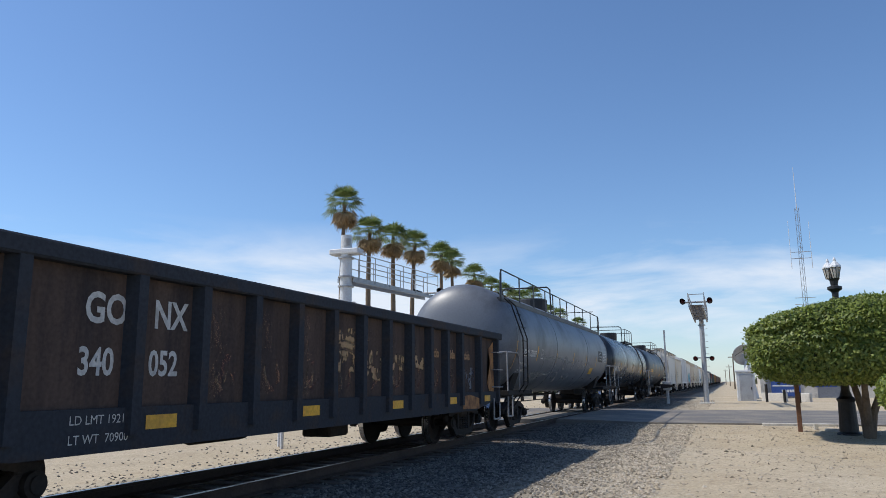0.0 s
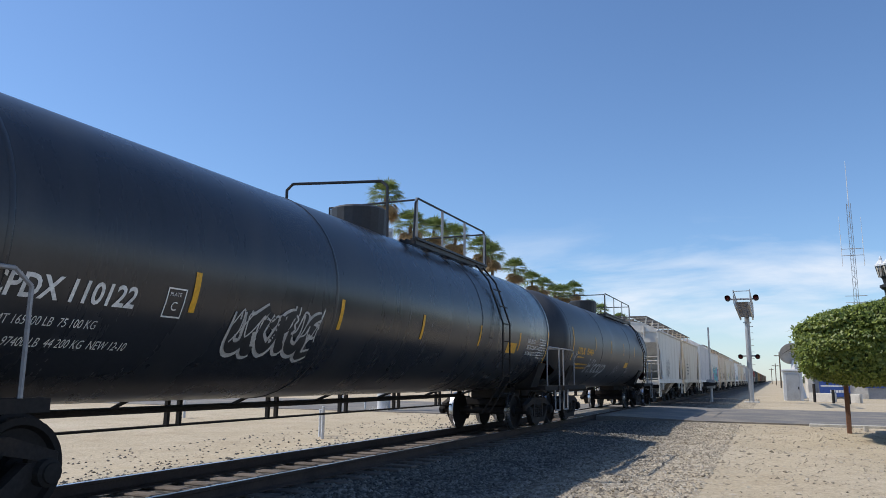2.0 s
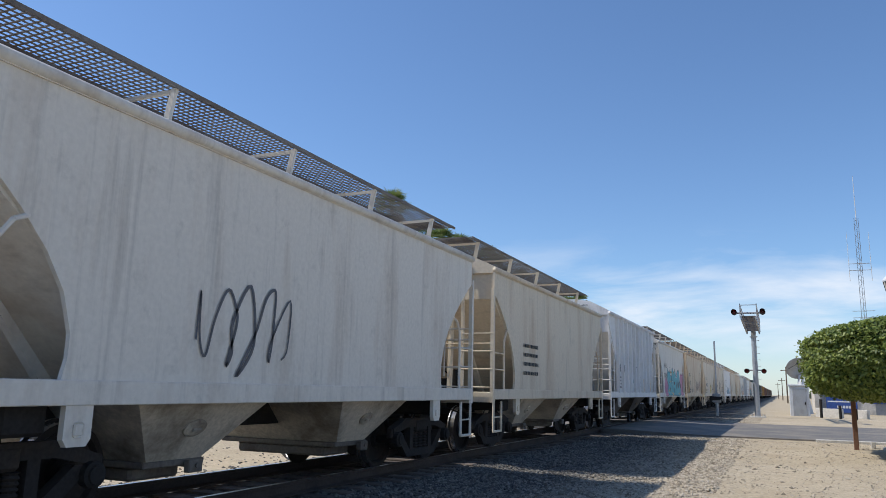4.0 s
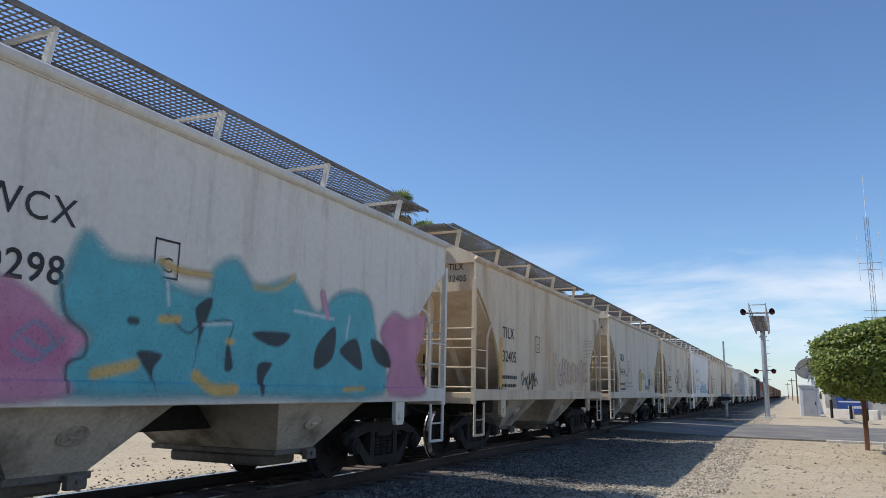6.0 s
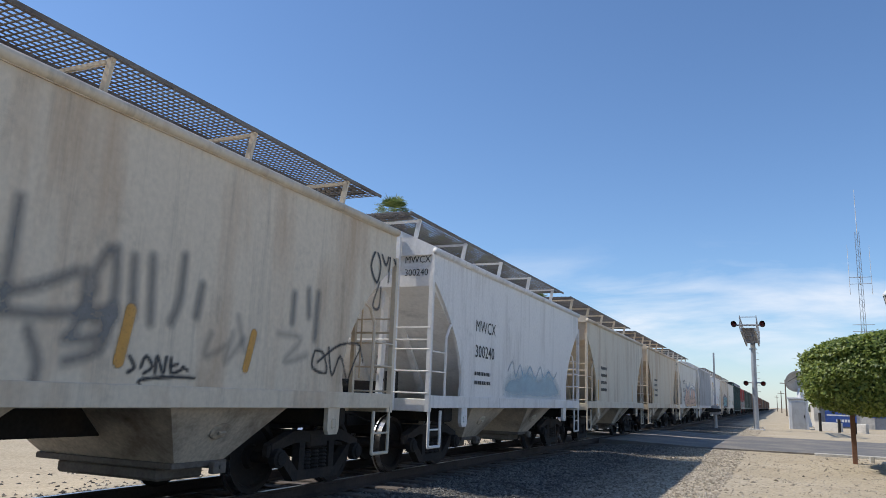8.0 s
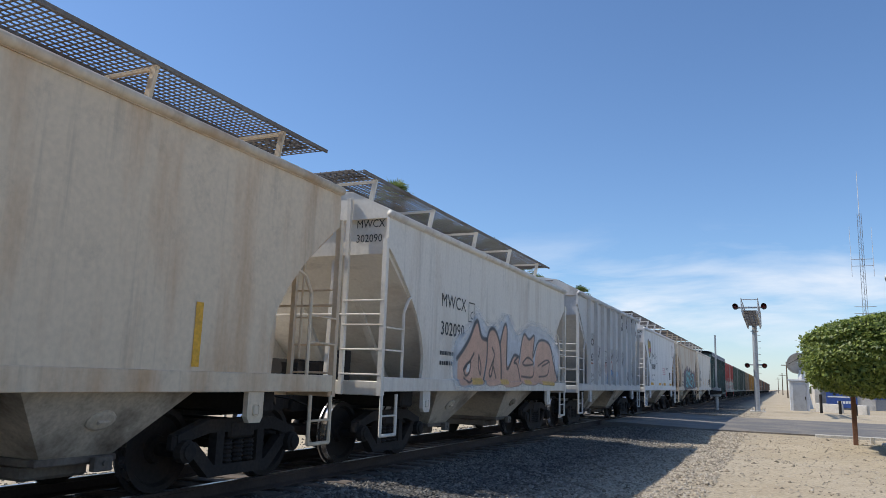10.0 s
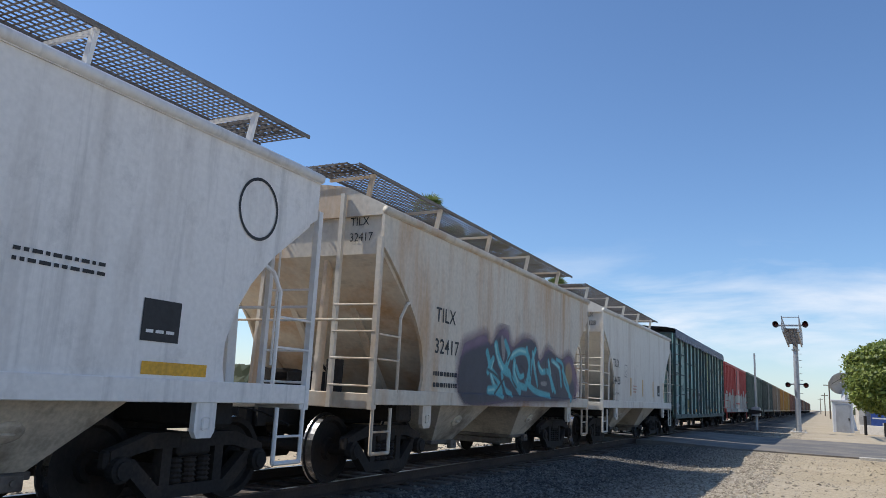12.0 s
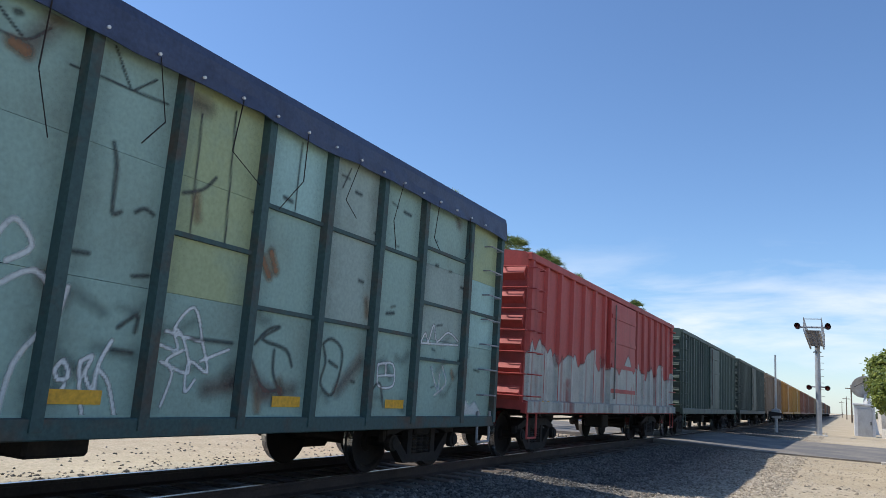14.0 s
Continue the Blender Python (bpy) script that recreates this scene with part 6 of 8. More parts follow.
    for e in (-1, 1):
        bm = B()
        ye = e * (L - 0.06)
        y2 = e * (L - 0.02) + e * 0.06
        vs = [bm.verts.new((0.95 + dx, e * (L + 0.222), 1.45 + dz)) for dx, dz in ((0, -0.26), (0.26, 0), (0, 0.26), (-0.26, 0))]
        bm.faces.new(vs)
        bmesh.ops.solidify(bm, geom=bm.faces[:], thickness=0.008)
        pl = part("placard", bm, M["placard"], car, "red diamond-shaped placard")
        bm = B()
        box(bm, 0.85, 1.05, e * (L + 0.231) - 0.003, e * (L + 0.231) + 0.003, 1.41, 1.49)
        part("placard_mark", bm, M["white"], pl)
    add_couplers(car, L + 0.25)
    return car, side


def build_tanks():
    car, side = tank_car(17.62, 17.1, 1.5, 2.42, M["tank_grey"], "grey pressure tank car with a full-length top railing", 0.1, (-8.05, 8.15), 6.95, True, (-0.95, -0.85), (-8.0, -6.1, -4.4, -2.8, -1.6, -0.4, 0.8, 2.4, 4.15, 6.0, 7.9))
    lettering("CPDX 180069", 0.25, M["white"], car, -7.05, 1.98, side, bold=0.004, spread=0.95)
    lettering("LD LMT 169600 LB", 0.11, M["white"], car, -7.2, 1.72, side)
    lettering("LT WT 103400 LB", 0.11, M["white"], car, -7.2, 1.54, side)
    yellow_stripes(car, (-5.5, -2.87, -0.02, 2.55, 4.9), 1.88, 2.30, side, 0.08)
    yellow_stripes(car, (7.75, -7.85), 1.6, 2.35, side, 0.07)
    bar("reflector", 3.85, 4.55, 1.58, 1.82, M["yellow"], car, side, 0.008, "yellow printed panel")
    bar("panel", 5.4, 6.45, 2.1, 2.56, M["black"], car, side, 0.006, "black printed panel")
    for i, line in enumerate(("LIQUEFIED", "PETROLEUM GAS", "NON-ODORIZED")):
        lettering(line, 0.12, M["white"], car, 5.56, 2.42 - 0.13 * i, lambda z: side(z) + 0.003, spread=0.8)
    small_print(car, 6.65, 7.5, 2.1, 2.5, 6, M["white"], side, 20)
    for a, b2, z0, z1 in ((-5.0, -4.75, 2.205, 2.22), (-5.0, -4.75, 1.95, 1.965), (-5.0, -4.985, 1.95, 2.22), (-4.765, -4.75, 1.95, 2.22)):
        bar("plate_edge", a, b2, z0, z1, M["white"], car, side, 0.006)
    lettering("C", 0.12, M["white"], car, -4.92, 2.0, side)
    paint_throw_up(car, side)

    car, side = tank_car(36.2, 16.2, 1.43, 2.36, M["tank_black"], "glossy black pressure tank car with a railing round the dome", 0.2, (0.62, 4.15), 7.5, loop=(-0.75, -0.35))
    lettering("CPDX 110122", 0.265, M["white"], car, -7.48, 1.83, side, bold=0.006, shear=0.12, spread=0.92)
    lettering("LD LMT 165600 LB  75 100 KG", 0.105, M["white"], car, -7.46, 1.62, side, shear=0.12, spread=0.82)
    lettering("LT WT   97400 LB  44 200 KG  NEW 12-10", 0.105, M["white"], car, -7.46, 1.45, side, shear=0.12, spread=0.82)
    for a, b2, z0, z1 in ((-5.67, -5.42, 2.05, 2.065), (-5.67, -5.42, 1.78, 1.795), (-5.67, -5.655, 1.78, 2.065), (-5.435, -5.42, 1.78, 2.065)):
        bar("plate_edge", a, b2, z0, z1, M["white"], car, side, 0.006)
    lettering("PLATE", 0.055, M["white"], car, -5.635, 1.985, side)
    lettering("C", 0.12, M["white"], car, -5.59, 1.85, side)
    mural(car, -4.62, -3.0, 1.52, 2.02, [(0.028, 0.03, 0.034)], (0.52, 0.52, 0.51), side, 95, 6, None, 1.0)
    tag(car, -4.6, -2.85, 1.55, 2.05, (0.55, 0.55, 0.54), side, 95, 0.035)
    yellow_stripes(car, (-7.75, 7.35), 1.55, 2.4, side, 0.08)
    yellow_stripes(car, (-5.34, -2.58, -0.03, 2.6, 5.1), 1.85, 2.25, side, 0.08)
    bar("reflector", 4.35, 4.98, 1.78, 2.0, M["yellow"], car, side, 0.008, "yellow printed panel")
    for i, line in enumerate(("LIQUEFIED", "PETROLEUM GAS", "NON-ODORIZED")):
        lettering(line, 0.13, M["white"], car, 5.75, 2.05 - 0.14 * i, side)
    small_print(car, 6.7, 7.3, 1.7, 2.2, 8, M["white"], side, 23)

    car, side = tank_car(52.75, 15.4, 1.44, 2.36, M["tank_dusty"], "dusty black tank car with a short railing by its dome", 0.75, (0.45, 5.7), 6.05)
    lettering("UTLX", 0.27, M["yellow"], car, -5.95, 1.96, side, bold=0.010, spread=1.3)
    lettering("954464", 0.26, M["yellow"], car, -4.80, 1.97, side, bold=0.010, spread=1.12)
    small_print(car, -5.9, -5.0, 1.82, 1.92, 1, M["yellow"], side, 24)
    small_print(car, -6.0, -4.3, 1.5, 1.72, 2, M["yellow"], side, 25)
    lettering("Hiccup", 0.60, paint((0.45, 0.47, 0.49)), car, -4.45, 1.44, side, shear=0.35, spread=1.72, bold=0.008)
    yellow_stripes(car, (-6.62, 6.9), 1.75, 2.7, side, 0.08)
    yellow_stripes(car, (-3.7, -1.15, 1.2, 3.55, 5.7), 2.12, 2.55, side, 0.08)
    bar("reflector", 1.9, 2.55, 1.66, 1.86, M["yellow"], car, side, 0.008, "yellow printed panel")
    tag(car, -6.3, -5.9, 1.75, 1.98, (0.5, 0.5, 0.5), side, 96, 0.03)
    tag(car, 0.2, 0.9, 1.4, 1.8, (0.42, 0.43, 0.45), side, 97, 0.025)
    tag(car, 2.4, 3.1, 1.4, 1.75, (0.40, 0.41, 0.43), side, 98, 0.025)
    small_print(car, 6.0, 6.8, 1.8, 2.3, 5, M["white"], side, 26)


build_tanks()

# ---------------------------------------------------------------- gondola and boxcars
M["gon_brown"] = material("rusty_brown_panel", (0.085, 0.060, 0.050), 0.85, 0, (0.032, 0.028, 0.030), 0.55, True, 1.6, 0.1, spec=0.2)
M["gon_black"] = material("black_gondola_paint", (0.032, 0.037, 0.047), 0.8, 0, (0.06, 0.045, 0.038), 0.35, scale=2, spec=0.2)
M["rust_fresh"] = material("peeling_rust", (0.36, 0.18, 0.07), 0.85, 0, (0.10, 0.05, 0.03), 0.6, scale=4)


def frame_under(car, L, trucks, z=0.95):
    bm = B()
    box(bm, -0.3, 0.3, -L - 0.1, L + 0.1, 0.72, z, 0.02)
    for e in (-1, 1):
        box(bm, -1.4, 1.4, e * trucks - 0.25, e * trucks + 0.25, 0.80, z, 0.03)
    for i in range(7):
        y = -L + 1.0 + (2 * L - 2.0) * i / 6
        box(bm, -1.45, 1.45, y - 0.05, y + 0.05, 0.80, z)
    rod(bm, (-0.6, -1.0, 0.62), (-0.6, 0.2, 0.62), 0.22, 14)
    box(bm, 0.45, 0.95, 0.3, 0.9, 0.45, 0.8, 0.03)
    rod(bm, (0.5, -L + 2.5, 0.66), (0.5, L - 2.5, 0.66), 0.025, 6)
    part("underframe", bm, M["steel_dark"], car)
    for e in (-1, 1):
        add_truck(car, e * trucks)
    add_couplers(car, L)


def corner_irons(car, L, mat, z0, z1):
    """Ladders, grab irons and stirrups at the ends."""
    for e in (-1, 1):
        bm = B()
        for s in (-1, 1):
            for k in range(int((z1 - z0) / 0.4)):
                z = z0 + 0.25 + 0.4 * k
                pipe(bm, [(s * 1.5, e * (L - 0.55), z), (s * 1.62, e * (L - 0.55), z), (s * 1.62, e * (L - 0.08), z), (s * 1.5, e * (L - 0.08), z)], 0.013)
                pipe(bm, [(s * 1.0, e * L, z), (s * 1.0, e * (L + 0.1), z), (s * 1.5, e * (L + 0.1), z), (s * 1.5, e * L, z)], 0.013)
            pipe(bm, [(s * 1.54, e * (L - 0.55), z0), (s * 1.54, e * (L - 0.55), 0.42), (s * 1.54, e * (L - 0.1), 0.42), (s * 1.54, e * (L - 0.1), z0)], 0.02)
        part("grab_irons", bm, mat, car)


def build_gondola():
    car = start_car("gondola_car", "weathered black open gondola car with brown rusty panels", "gondola car", 2.1, 14.9)
    for s in (-1, 1):
        bm = B()
        box(bm, min(s * 1.40, s * 1.46), max(s * 1.40, s * 1.46), -7.45, 7.45, 0.85, 2.36)
        part("side_wall", bm, M["gon_brown"], car)
        bm = B()
        box(bm, min(s * 1.38, s * 1.60), max(s * 1.38, s * 1.60), -7.47, 7.47, 2.26, 2.42, 0.02)
        part("top_chord", bm, M["gon_black"], car)
        bm = B()
        a = [(-7.45, 0.84), (-6.6, 0.80), (-5.6, 0.67), (5.6, 0.67), (6.6, 0.80), (7.45, 0.84), (7.45, 1.05), (-7.45, 1.05)]
        extrude(bm, a, "x", min(s * 1.46, s * 1.53), max(s * 1.46, s * 1.53))
        part("side_sill", bm, M["gon_black"], car)
    bm = B()
    extrude(bm, [(1.46, -0.10), (1.585, -0.06), (1.585, 0.06), (1.46, 0.10)], "z", 0.80, 2.27)
    me = bpy.data.meshes.new("side_stake")
    bm.to_mesh(me)
    bm.free()
    me.materials.append(M["gon_black"])
    for y in (-7.2, -5.67, -4.4, -3.47, -2.54, -1.61, -0.69, 0.21, 1.12, 2.03, 2.94, 3.80, 4.66, 5.87, 7.2):
        same("side_stake", me, car, pose(0, y, 0))
        same("side_stake", me, car, TURN @ pose(0, y, 0))
    for e in (-1, 1):
        bm = B()
        box(bm, -1.40, 1.40, e * 7.39 - 0.05, e * 7.39 + 0.05, 0.85, 2.40)
        for z in (1.2, 1.6, 2.0):
            box(bm, -1.40, 1.40, e * 7.47 - 0.05, e * 7.47 + 0.05, z - 0.06, z + 0.06, 0.02)
        part("end_wall", bm, M["gon_brown"], car)
    bm = B()
    box(bm, -1.42, 1.42, -7.4, 7.4, 0.92, 1.0)
    part("floor_plate", bm, M["gon_brown"], car)
    # scrap that pokes over the edge
    rng = random.Random(9)
    bm = B()
    for _ in range(150):
        x, y = rng.uniform(-1.2, 1.2), rng.uniform(-7.0, 7.0)
        m = pose(x, y, rng.uniform(1.8, 2.30), rng.uniform(0, 180), rng.uniform(0, 180), rng.uniform(0, 180)) @ Matrix.Diagonal((rng.uniform(0.1, 0.5), rng.uniform(0.1, 0.4), rng.uniform(0.02, 0.12), 1))
        bmesh.ops.create_cube(bm, size=1, matrix=m)
    box(bm, -1.38, 1.38, -7.3, 7.3, 1.0, 1.9)
    tagged(part("scrap_load", bm, M["rust_fresh"], car), "rusty scrap metal load")
    frame_under(car, 7.45, 5.95, 0.9)
    corner_irons(car, 7.45, M["rail_pale"], 0.9, 2.3)
    side = lambda z: 1.46
    worn = paint((0.50, 0.50, 0.49))
    lettering("GO", 0.38, worn, car, -4.96, 1.80, side, bold=0.01, spread=0.84)
    lettering("NX", 0.38, worn, car, -4.12, 1.80, side, bold=0.01, spread=0.84)
    lettering("340", 0.34, worn, car, -5.0, 1.34, side, bold=0.008, spread=0.80)
    lettering("052", 0.34, worn, car, -4.16, 1.34, side, bold=0.008, spread=0.80)
    sill = lambda z: 1.53
    lettering("LD LMT 192100", 0.11, worn, car, -5.1, 0.92, sill)
    lettering("LT WT  70900", 0.11, worn, car, -5.1, 0.76, sill)
    for y in (-4.22, -1.45, 1.3, 3.95, 6.2):
        bar("reflector", y, y + 0.42, 0.84, 0.97, M["yellow"], car, sill, 0.006, "yellow reflective strip")
    tan_ink, dull_ink = paint((0.36, 0.20, 0.09)), paint((0.12, 0.075, 0.05))
    for text, y in (("Natio", 3.06), ("nwide", 3.92), ("gondola", 4.84)):
        lettering(text, 0.24, tan_ink, car, y, 1.74, side, bold=0.008, spread=0.92 if len(text) < 6 else 0.72)
    # flaking tan lettering and rust on the panels
    art = Canvas(-3.5, 7.3, 1.08, 2.2)
    tan, brown, red_rust = (0.46, 0.30, 0.15), (0.16, 0.09, 0.06), (0.20, 0.07, 0.05)
    for y0, y1, z0, z1 in ((-0.52, 0.02, 1.72, 2.06), (-0.56, 0.04, 1.40, 1.70), (0.36, 0.94, 1.52, 1.76), (0.38, 0.92, 1.30, 1.48), (1.30, 1.86, 1.45, 1.70), (2.18, 2.74, 1.50, 1.70)):
        for k in range(3):
            z = z0 + (z1 - z0) * (k + 0.5) / 3
            art.line(tan, 0.09, [(y0, z), ((y0 + y1) / 2, z + 0.03), (y1, z)], 0.03)
    for y in (-3.35, -2.42, -1.5, -0.55, 0.3, 1.22, 2.12, 3.0, 3.88, 4.75):
        art.line(brown, 0.12, [(y + 0.2, 2.0), (y + 0.22, 1.6), (y + 0.2, 1.2)], 0.2, 0.5)
        art.line(red_rust, 0.05, [(y + 0.4, 1.55), (y + 0.5, 1.3), (y + 0.3, 1.2), (y + 0.35, 1.5)], 0.05, 0.6)
        art.line(tan, 0.02, [(y + 0.15, 1.5), (y + 0.3, 1.2), (y + 0.45, 1.5), (y + 0.5, 1.25)], 0.02, 0.4)
    art.fill((0.10, 0.11, 0.14), [(5.05, 1.15), (5.6, 1.15), (5.6, 1.55), (5.05, 1.55)], 0.03, 0.8)
    art.line(white, 0.04, [(5.2, 1.42), (5.3, 1.42)], 0.02, 0.6)
    art.wear(0.36, 6.0, 2.0)
    art.lay(car, side, "flaking tan lettering and rust")
    flat("rust_patch", [(6.6, 1.25), (6.75, 1.06), (7.43, 1.02), (7.43, 2.15), (7.1, 2.2), (6.72, 2.02), (6.85, 1.7)], M["rust_fresh"], car, lambda z: 1.47, 0.006, "peeling orange rust")
    flat("rust_patch", [(4.72, 0.72), (5.8, 0.70), (5.8, 0.92), (5.2, 1.0), (4.8, 0.98)], M["rust_fresh"], car, lambda z: 1.535, 0.006, "peeling orange rust")


build_gondola()

M["green"] = material("weathered_green_paint", (0.28, 0.42, 0.365), 0.6, 0, (0.22, 0.30, 0.25), 0.45, scale=0.7, bump=0.08, coarse=0.1)
M["green_olive"] = material("yellowed_green_paint", (0.36, 0.43, 0.235), 0.6, 0, (0.28, 0.38, 0.28), 0.45, scale=0.9, bump=0.08, coarse=0.1)
M["green_mint"] = material("faded_mint_paint", (0.35, 0.55, 0.51), 0.6, 0, (0.27, 0.41, 0.37), 0.45, scale=0.9, bump=0.08, coarse=0.1)
M["green_grey"] = material("greyed_green_paint", (0.31, 0.40, 0.355), 0.6, 0, (0.22, 0.28, 0.245), 0.45, scale=1.1, bump=0.08, coarse=0.1)
M["green_dark"] = material("dark_green_paint", (0.040, 0.085, 0.082), 0.65, 0, (0.09, 0.06, 0.04), 0.4, scale=2)
M["tarp"] = material("navy_tarpaulin", (0.05, 0.065, 0.12), 0.5, 0, (0.035, 0.045, 0.085), 0.4, scale=3, bump=0.2)


def build_green():
    car = start_car("chip_gondola", "tall weathered green gondola car covered with a navy tarpaulin", "gondola car", 230.6, 15.8)
    L = 7.9
    side = lambda z: 1.50
    STAKES = (-7.9, -6.72, -5.25, -4.15, -3.08, -2.05, -1.0, -0.05, 0.88, 2.01, 3.09, 4.19, 5.27, 6.73, 7.9)
    shades, hue = [M["green"], M["green_olive"], M["green_mint"], M["green_grey"]], random.Random(5)
    for s in (-1, 1):
        for y, y2 in zip(STAKES, STAKES[1:]):
            for z0, z1 in ((0.70, 1.88), (1.884, 2.94), (2.944, 3.98)):
                bm = B()
                box(bm, min(s * 1.44, s * 1.50), max(s * 1.44, s * 1.50), y, y2 - 0.004, z0, z1)
                part("side_panel", bm, shades[0 if z0 < 1 else hue.choice((0, 0, 1, 2, 2, 3))], car)
    def stake(bm):
        extrude(bm, [(1.50, -0.07), (1.585, -0.05), (1.585, 0.05), (1.50, 0.07)], "z", 0.72, 3.95)
    for y in STAKES:
        for m in (Matrix(), TURN):
            put("side_stake", mesh("green_stake", stake), M["green_dark"], car, m @ pose(0, y, 0))
    rng = random.Random(14)
    def brace(bm):
        box(bm, 1.50, 1.535, 0.06, 0.94, -0.022, 0.022)
    for i, (y, y2) in enumerate(zip(STAKES, STAKES[1:])):
        fit = Matrix.Diagonal((1, (y2 - y) / 1.0, 1, 1))
        for z in {0: (2.44,), 1: (3.22, 2.40, 1.62), 5: (2.41,), 6: (), 7: (), 8: (2.41,), 12: (3.16, 2.38, 1.60), 13: (2.42,)}.get(i, (2.94, 1.89)):
            put("side_brace", mesh("green_brace", brace), M["green_dark"], car, pose(0, y, z) @ fit)
        put("side_brace", mesh("green_brace", brace), M["green_dark"], car, TURN @ pose(0, y, 2.4))
    for s in (-1, 1):
        bm = B()
        box(bm, min(s * 1.45, s * 1.57), max(s * 1.45, s * 1.57), -L, L, 0.66, 0.82, 0.01)
        part("side_sill", bm, M["green_dark"], car)
    for e in (-1, 1):
        bm = B()
        box(bm, -1.44, 1.44, e * (L - 0.04) - 0.04, e * (L - 0.04) + 0.04, 0.95, 4.0)
        part("end_wall", bm, M["green_dark"], car)
        for x in (-1.1, -0.55, 0.0, 0.55, 1.1):
            bm = B()
            extrude(bm, [(x - 0.14, e * L), (x - 0.09, e * (L + 0.16)), (x + 0.09, e * (L + 0.16)), (x + 0.14, e * L)], "z", 0.98, 3.85)
            part("end_post", bm, M["green"], car)
        for z in (1.9, 2.9):
            bm = B()
            box(bm, -1.46, 1.46, e * (L + 0.12) - 0.07, e * (L + 0.12) + 0.07, z - 0.05, z + 0.05)
            part("end_brace", bm, M["green_dark"], car)
    # tarpaulin: sags between the bows and hangs over the top edge
    bm = B()
    rows = []
    rng = random.Random(2)
    n = 64
    for i in range(n + 1):
        y = -L - 0.06 + (2 * L + 0.12) * i / n
        sag = 0.03 * math.sin(i * 0.9) + rng.uniform(-0.012, 0.012)
        hem = 3.77 + 0.015 * math.sin(i * 0.55) + rng.uniform(-0.012, 0.012)
        row = [(-1.60, hem), (-1.60, 4.08), (-1.2, 4.20 + sag), (0, 4.26 + sag), (1.2, 4.20 + sag), (1.58, 4.14), (1.605, 4.05), (1.60 + rng.uniform(0, 0.02), (4.05 + hem) / 2), (1.61 + rng.uniform(0, 0.03), hem)]
        rows.append([bm.verts.new((x, y, z)) for x, z in row])
    for a, b in zip(rows, rows[1:]):
        for k in range(len(a) - 1):
            bm.faces.new((a[k], a[k + 1], b[k + 1], b[k]))
    bmesh.ops.recalc_face_normals(bm, faces=bm.faces[:])
    bmesh.ops.solidify(bm, geom=bm.faces[:], thickness=0.01)
    part("tarpaulin", bm, M["tarp"], car, "navy blue tarpaulin tied over the top")
    bm = B()
    for i in range(30):
        y = -L + 0.3 + 0.505 * i
        lathe(bm, [(1.62, 0.012), (1.645, 0.016), (1.65, 0.004)], (0, y, 3.84), "x", 8)
    part("tarp_grommets", bm, M["white"], car)
    for i in range(15):
        bm = B()
        y = -L + 0.4 + 1.0 * i
        pipe(bm, [(1.63, y, 3.82), (1.60, y + rng.uniform(-0.2, 0.2), 3.3), (1.58, y + rng.uniform(-0.4, 0.4), rng.uniform(2.7, 3.2))], 0.006, 4)
        part("tie_cord", bm, M["steel_dark"], car)
    frame_under(car, L, 6.35, 0.85)
    corner_irons(car, L, M["rail_pale"], 0.9, 3.8)
    lettering("MWCX", 0.36, paint((0.74, 0.76, 0.75)), car, -4.98, 2.04, side, bold=0.0, spread=0.72)
    lettering("100839", 0.36, paint((0.74, 0.76, 0.75)), car, -4.98, 1.52, side, bold=0.006, spread=0.58)
    art = Canvas(-7.8, 7.8, 0.84, 3.78, 0.018)
    chalkw, grime, rusty, rust2, pinkish, olive = (0.78, 0.80, 0.79), (0.05, 0.06, 0.055), (0.13, 0.06, 0.045), (0.30, 0.15, 0.06), (0.62, 0.48, 0.44), (0.24, 0.21, 0.06)
    smear = random.Random(33)
    for y in STAKES:
        for d in (-0.16, 0.16):
            art.line(grime, 0.10, [(y + d, 3.7), (y + d * 0.9, 2.4), (y + d * 0.8, 0.9)], 0.22, 0.16)
    for _ in range(55):
        y, z, w = smear.uniform(-7.6, 7.5), smear.uniform(0.95, 1.9), smear.uniform(0.08, 0.4)
        art.line(grime, smear.uniform(0.03, 0.10), [(y, z), (y + 0.5 * w, z + smear.uniform(-0.1, 0.1)), (y + w, z + smear.uniform(-0.15, 0.15))], 0.10, 0.35)
    for _ in range(40):
        y, z = smear.uniform(-7.6, 7.5), smear.uniform(1.2, 3.7)
        art.line(grime, smear.uniform(0.015, 0.05), [(y, z), (y + smear.uniform(0.03, 0.2), z + smear.uniform(-0.03, 0.03))], 0.03, 0.7)
    for _ in range(9):
        y, z = smear.uniform(-7.4, 7.4), smear.uniform(1.0, 3.6)
        art.line(rust2, 0.08, [(y, z), (y + 0.04, z - smear.uniform(0.05, 0.2))], 0.09, 0.6)
    art.line(chalkw, 0.036, [(-0.09, 1.33), (0.07, 0.96), (0.17, 1.06)], 0.012, 0.9)
    art.line(chalkw, 0.036, [(0.07, 1.17), (0.13, 1.24), (0.19, 1.13), (0.11, 1.1), (0.07, 1.17)], 0.012, 0.9)
    art.line(chalkw, 0.036, [(0.27, 1.24), (0.3, 1.03), (0.37, 0.78)], 0.012, 0.9)
    art.line(chalkw, 0.036, [(0.27, 1.24), (0.37, 1.29), (0.33, 1.14), (0.46, 0.95)], 0.012, 0.9)
    art.line(chalkw, 0.036, [(0.52, 1.42), (0.43, 1.21), (0.43, 0.97)], 0.012, 0.9)
    art.line(chalkw, 0.036, [(0.44, 1.19), (0.55, 1.08), (0.68, 0.73)], 0.012, 0.9)
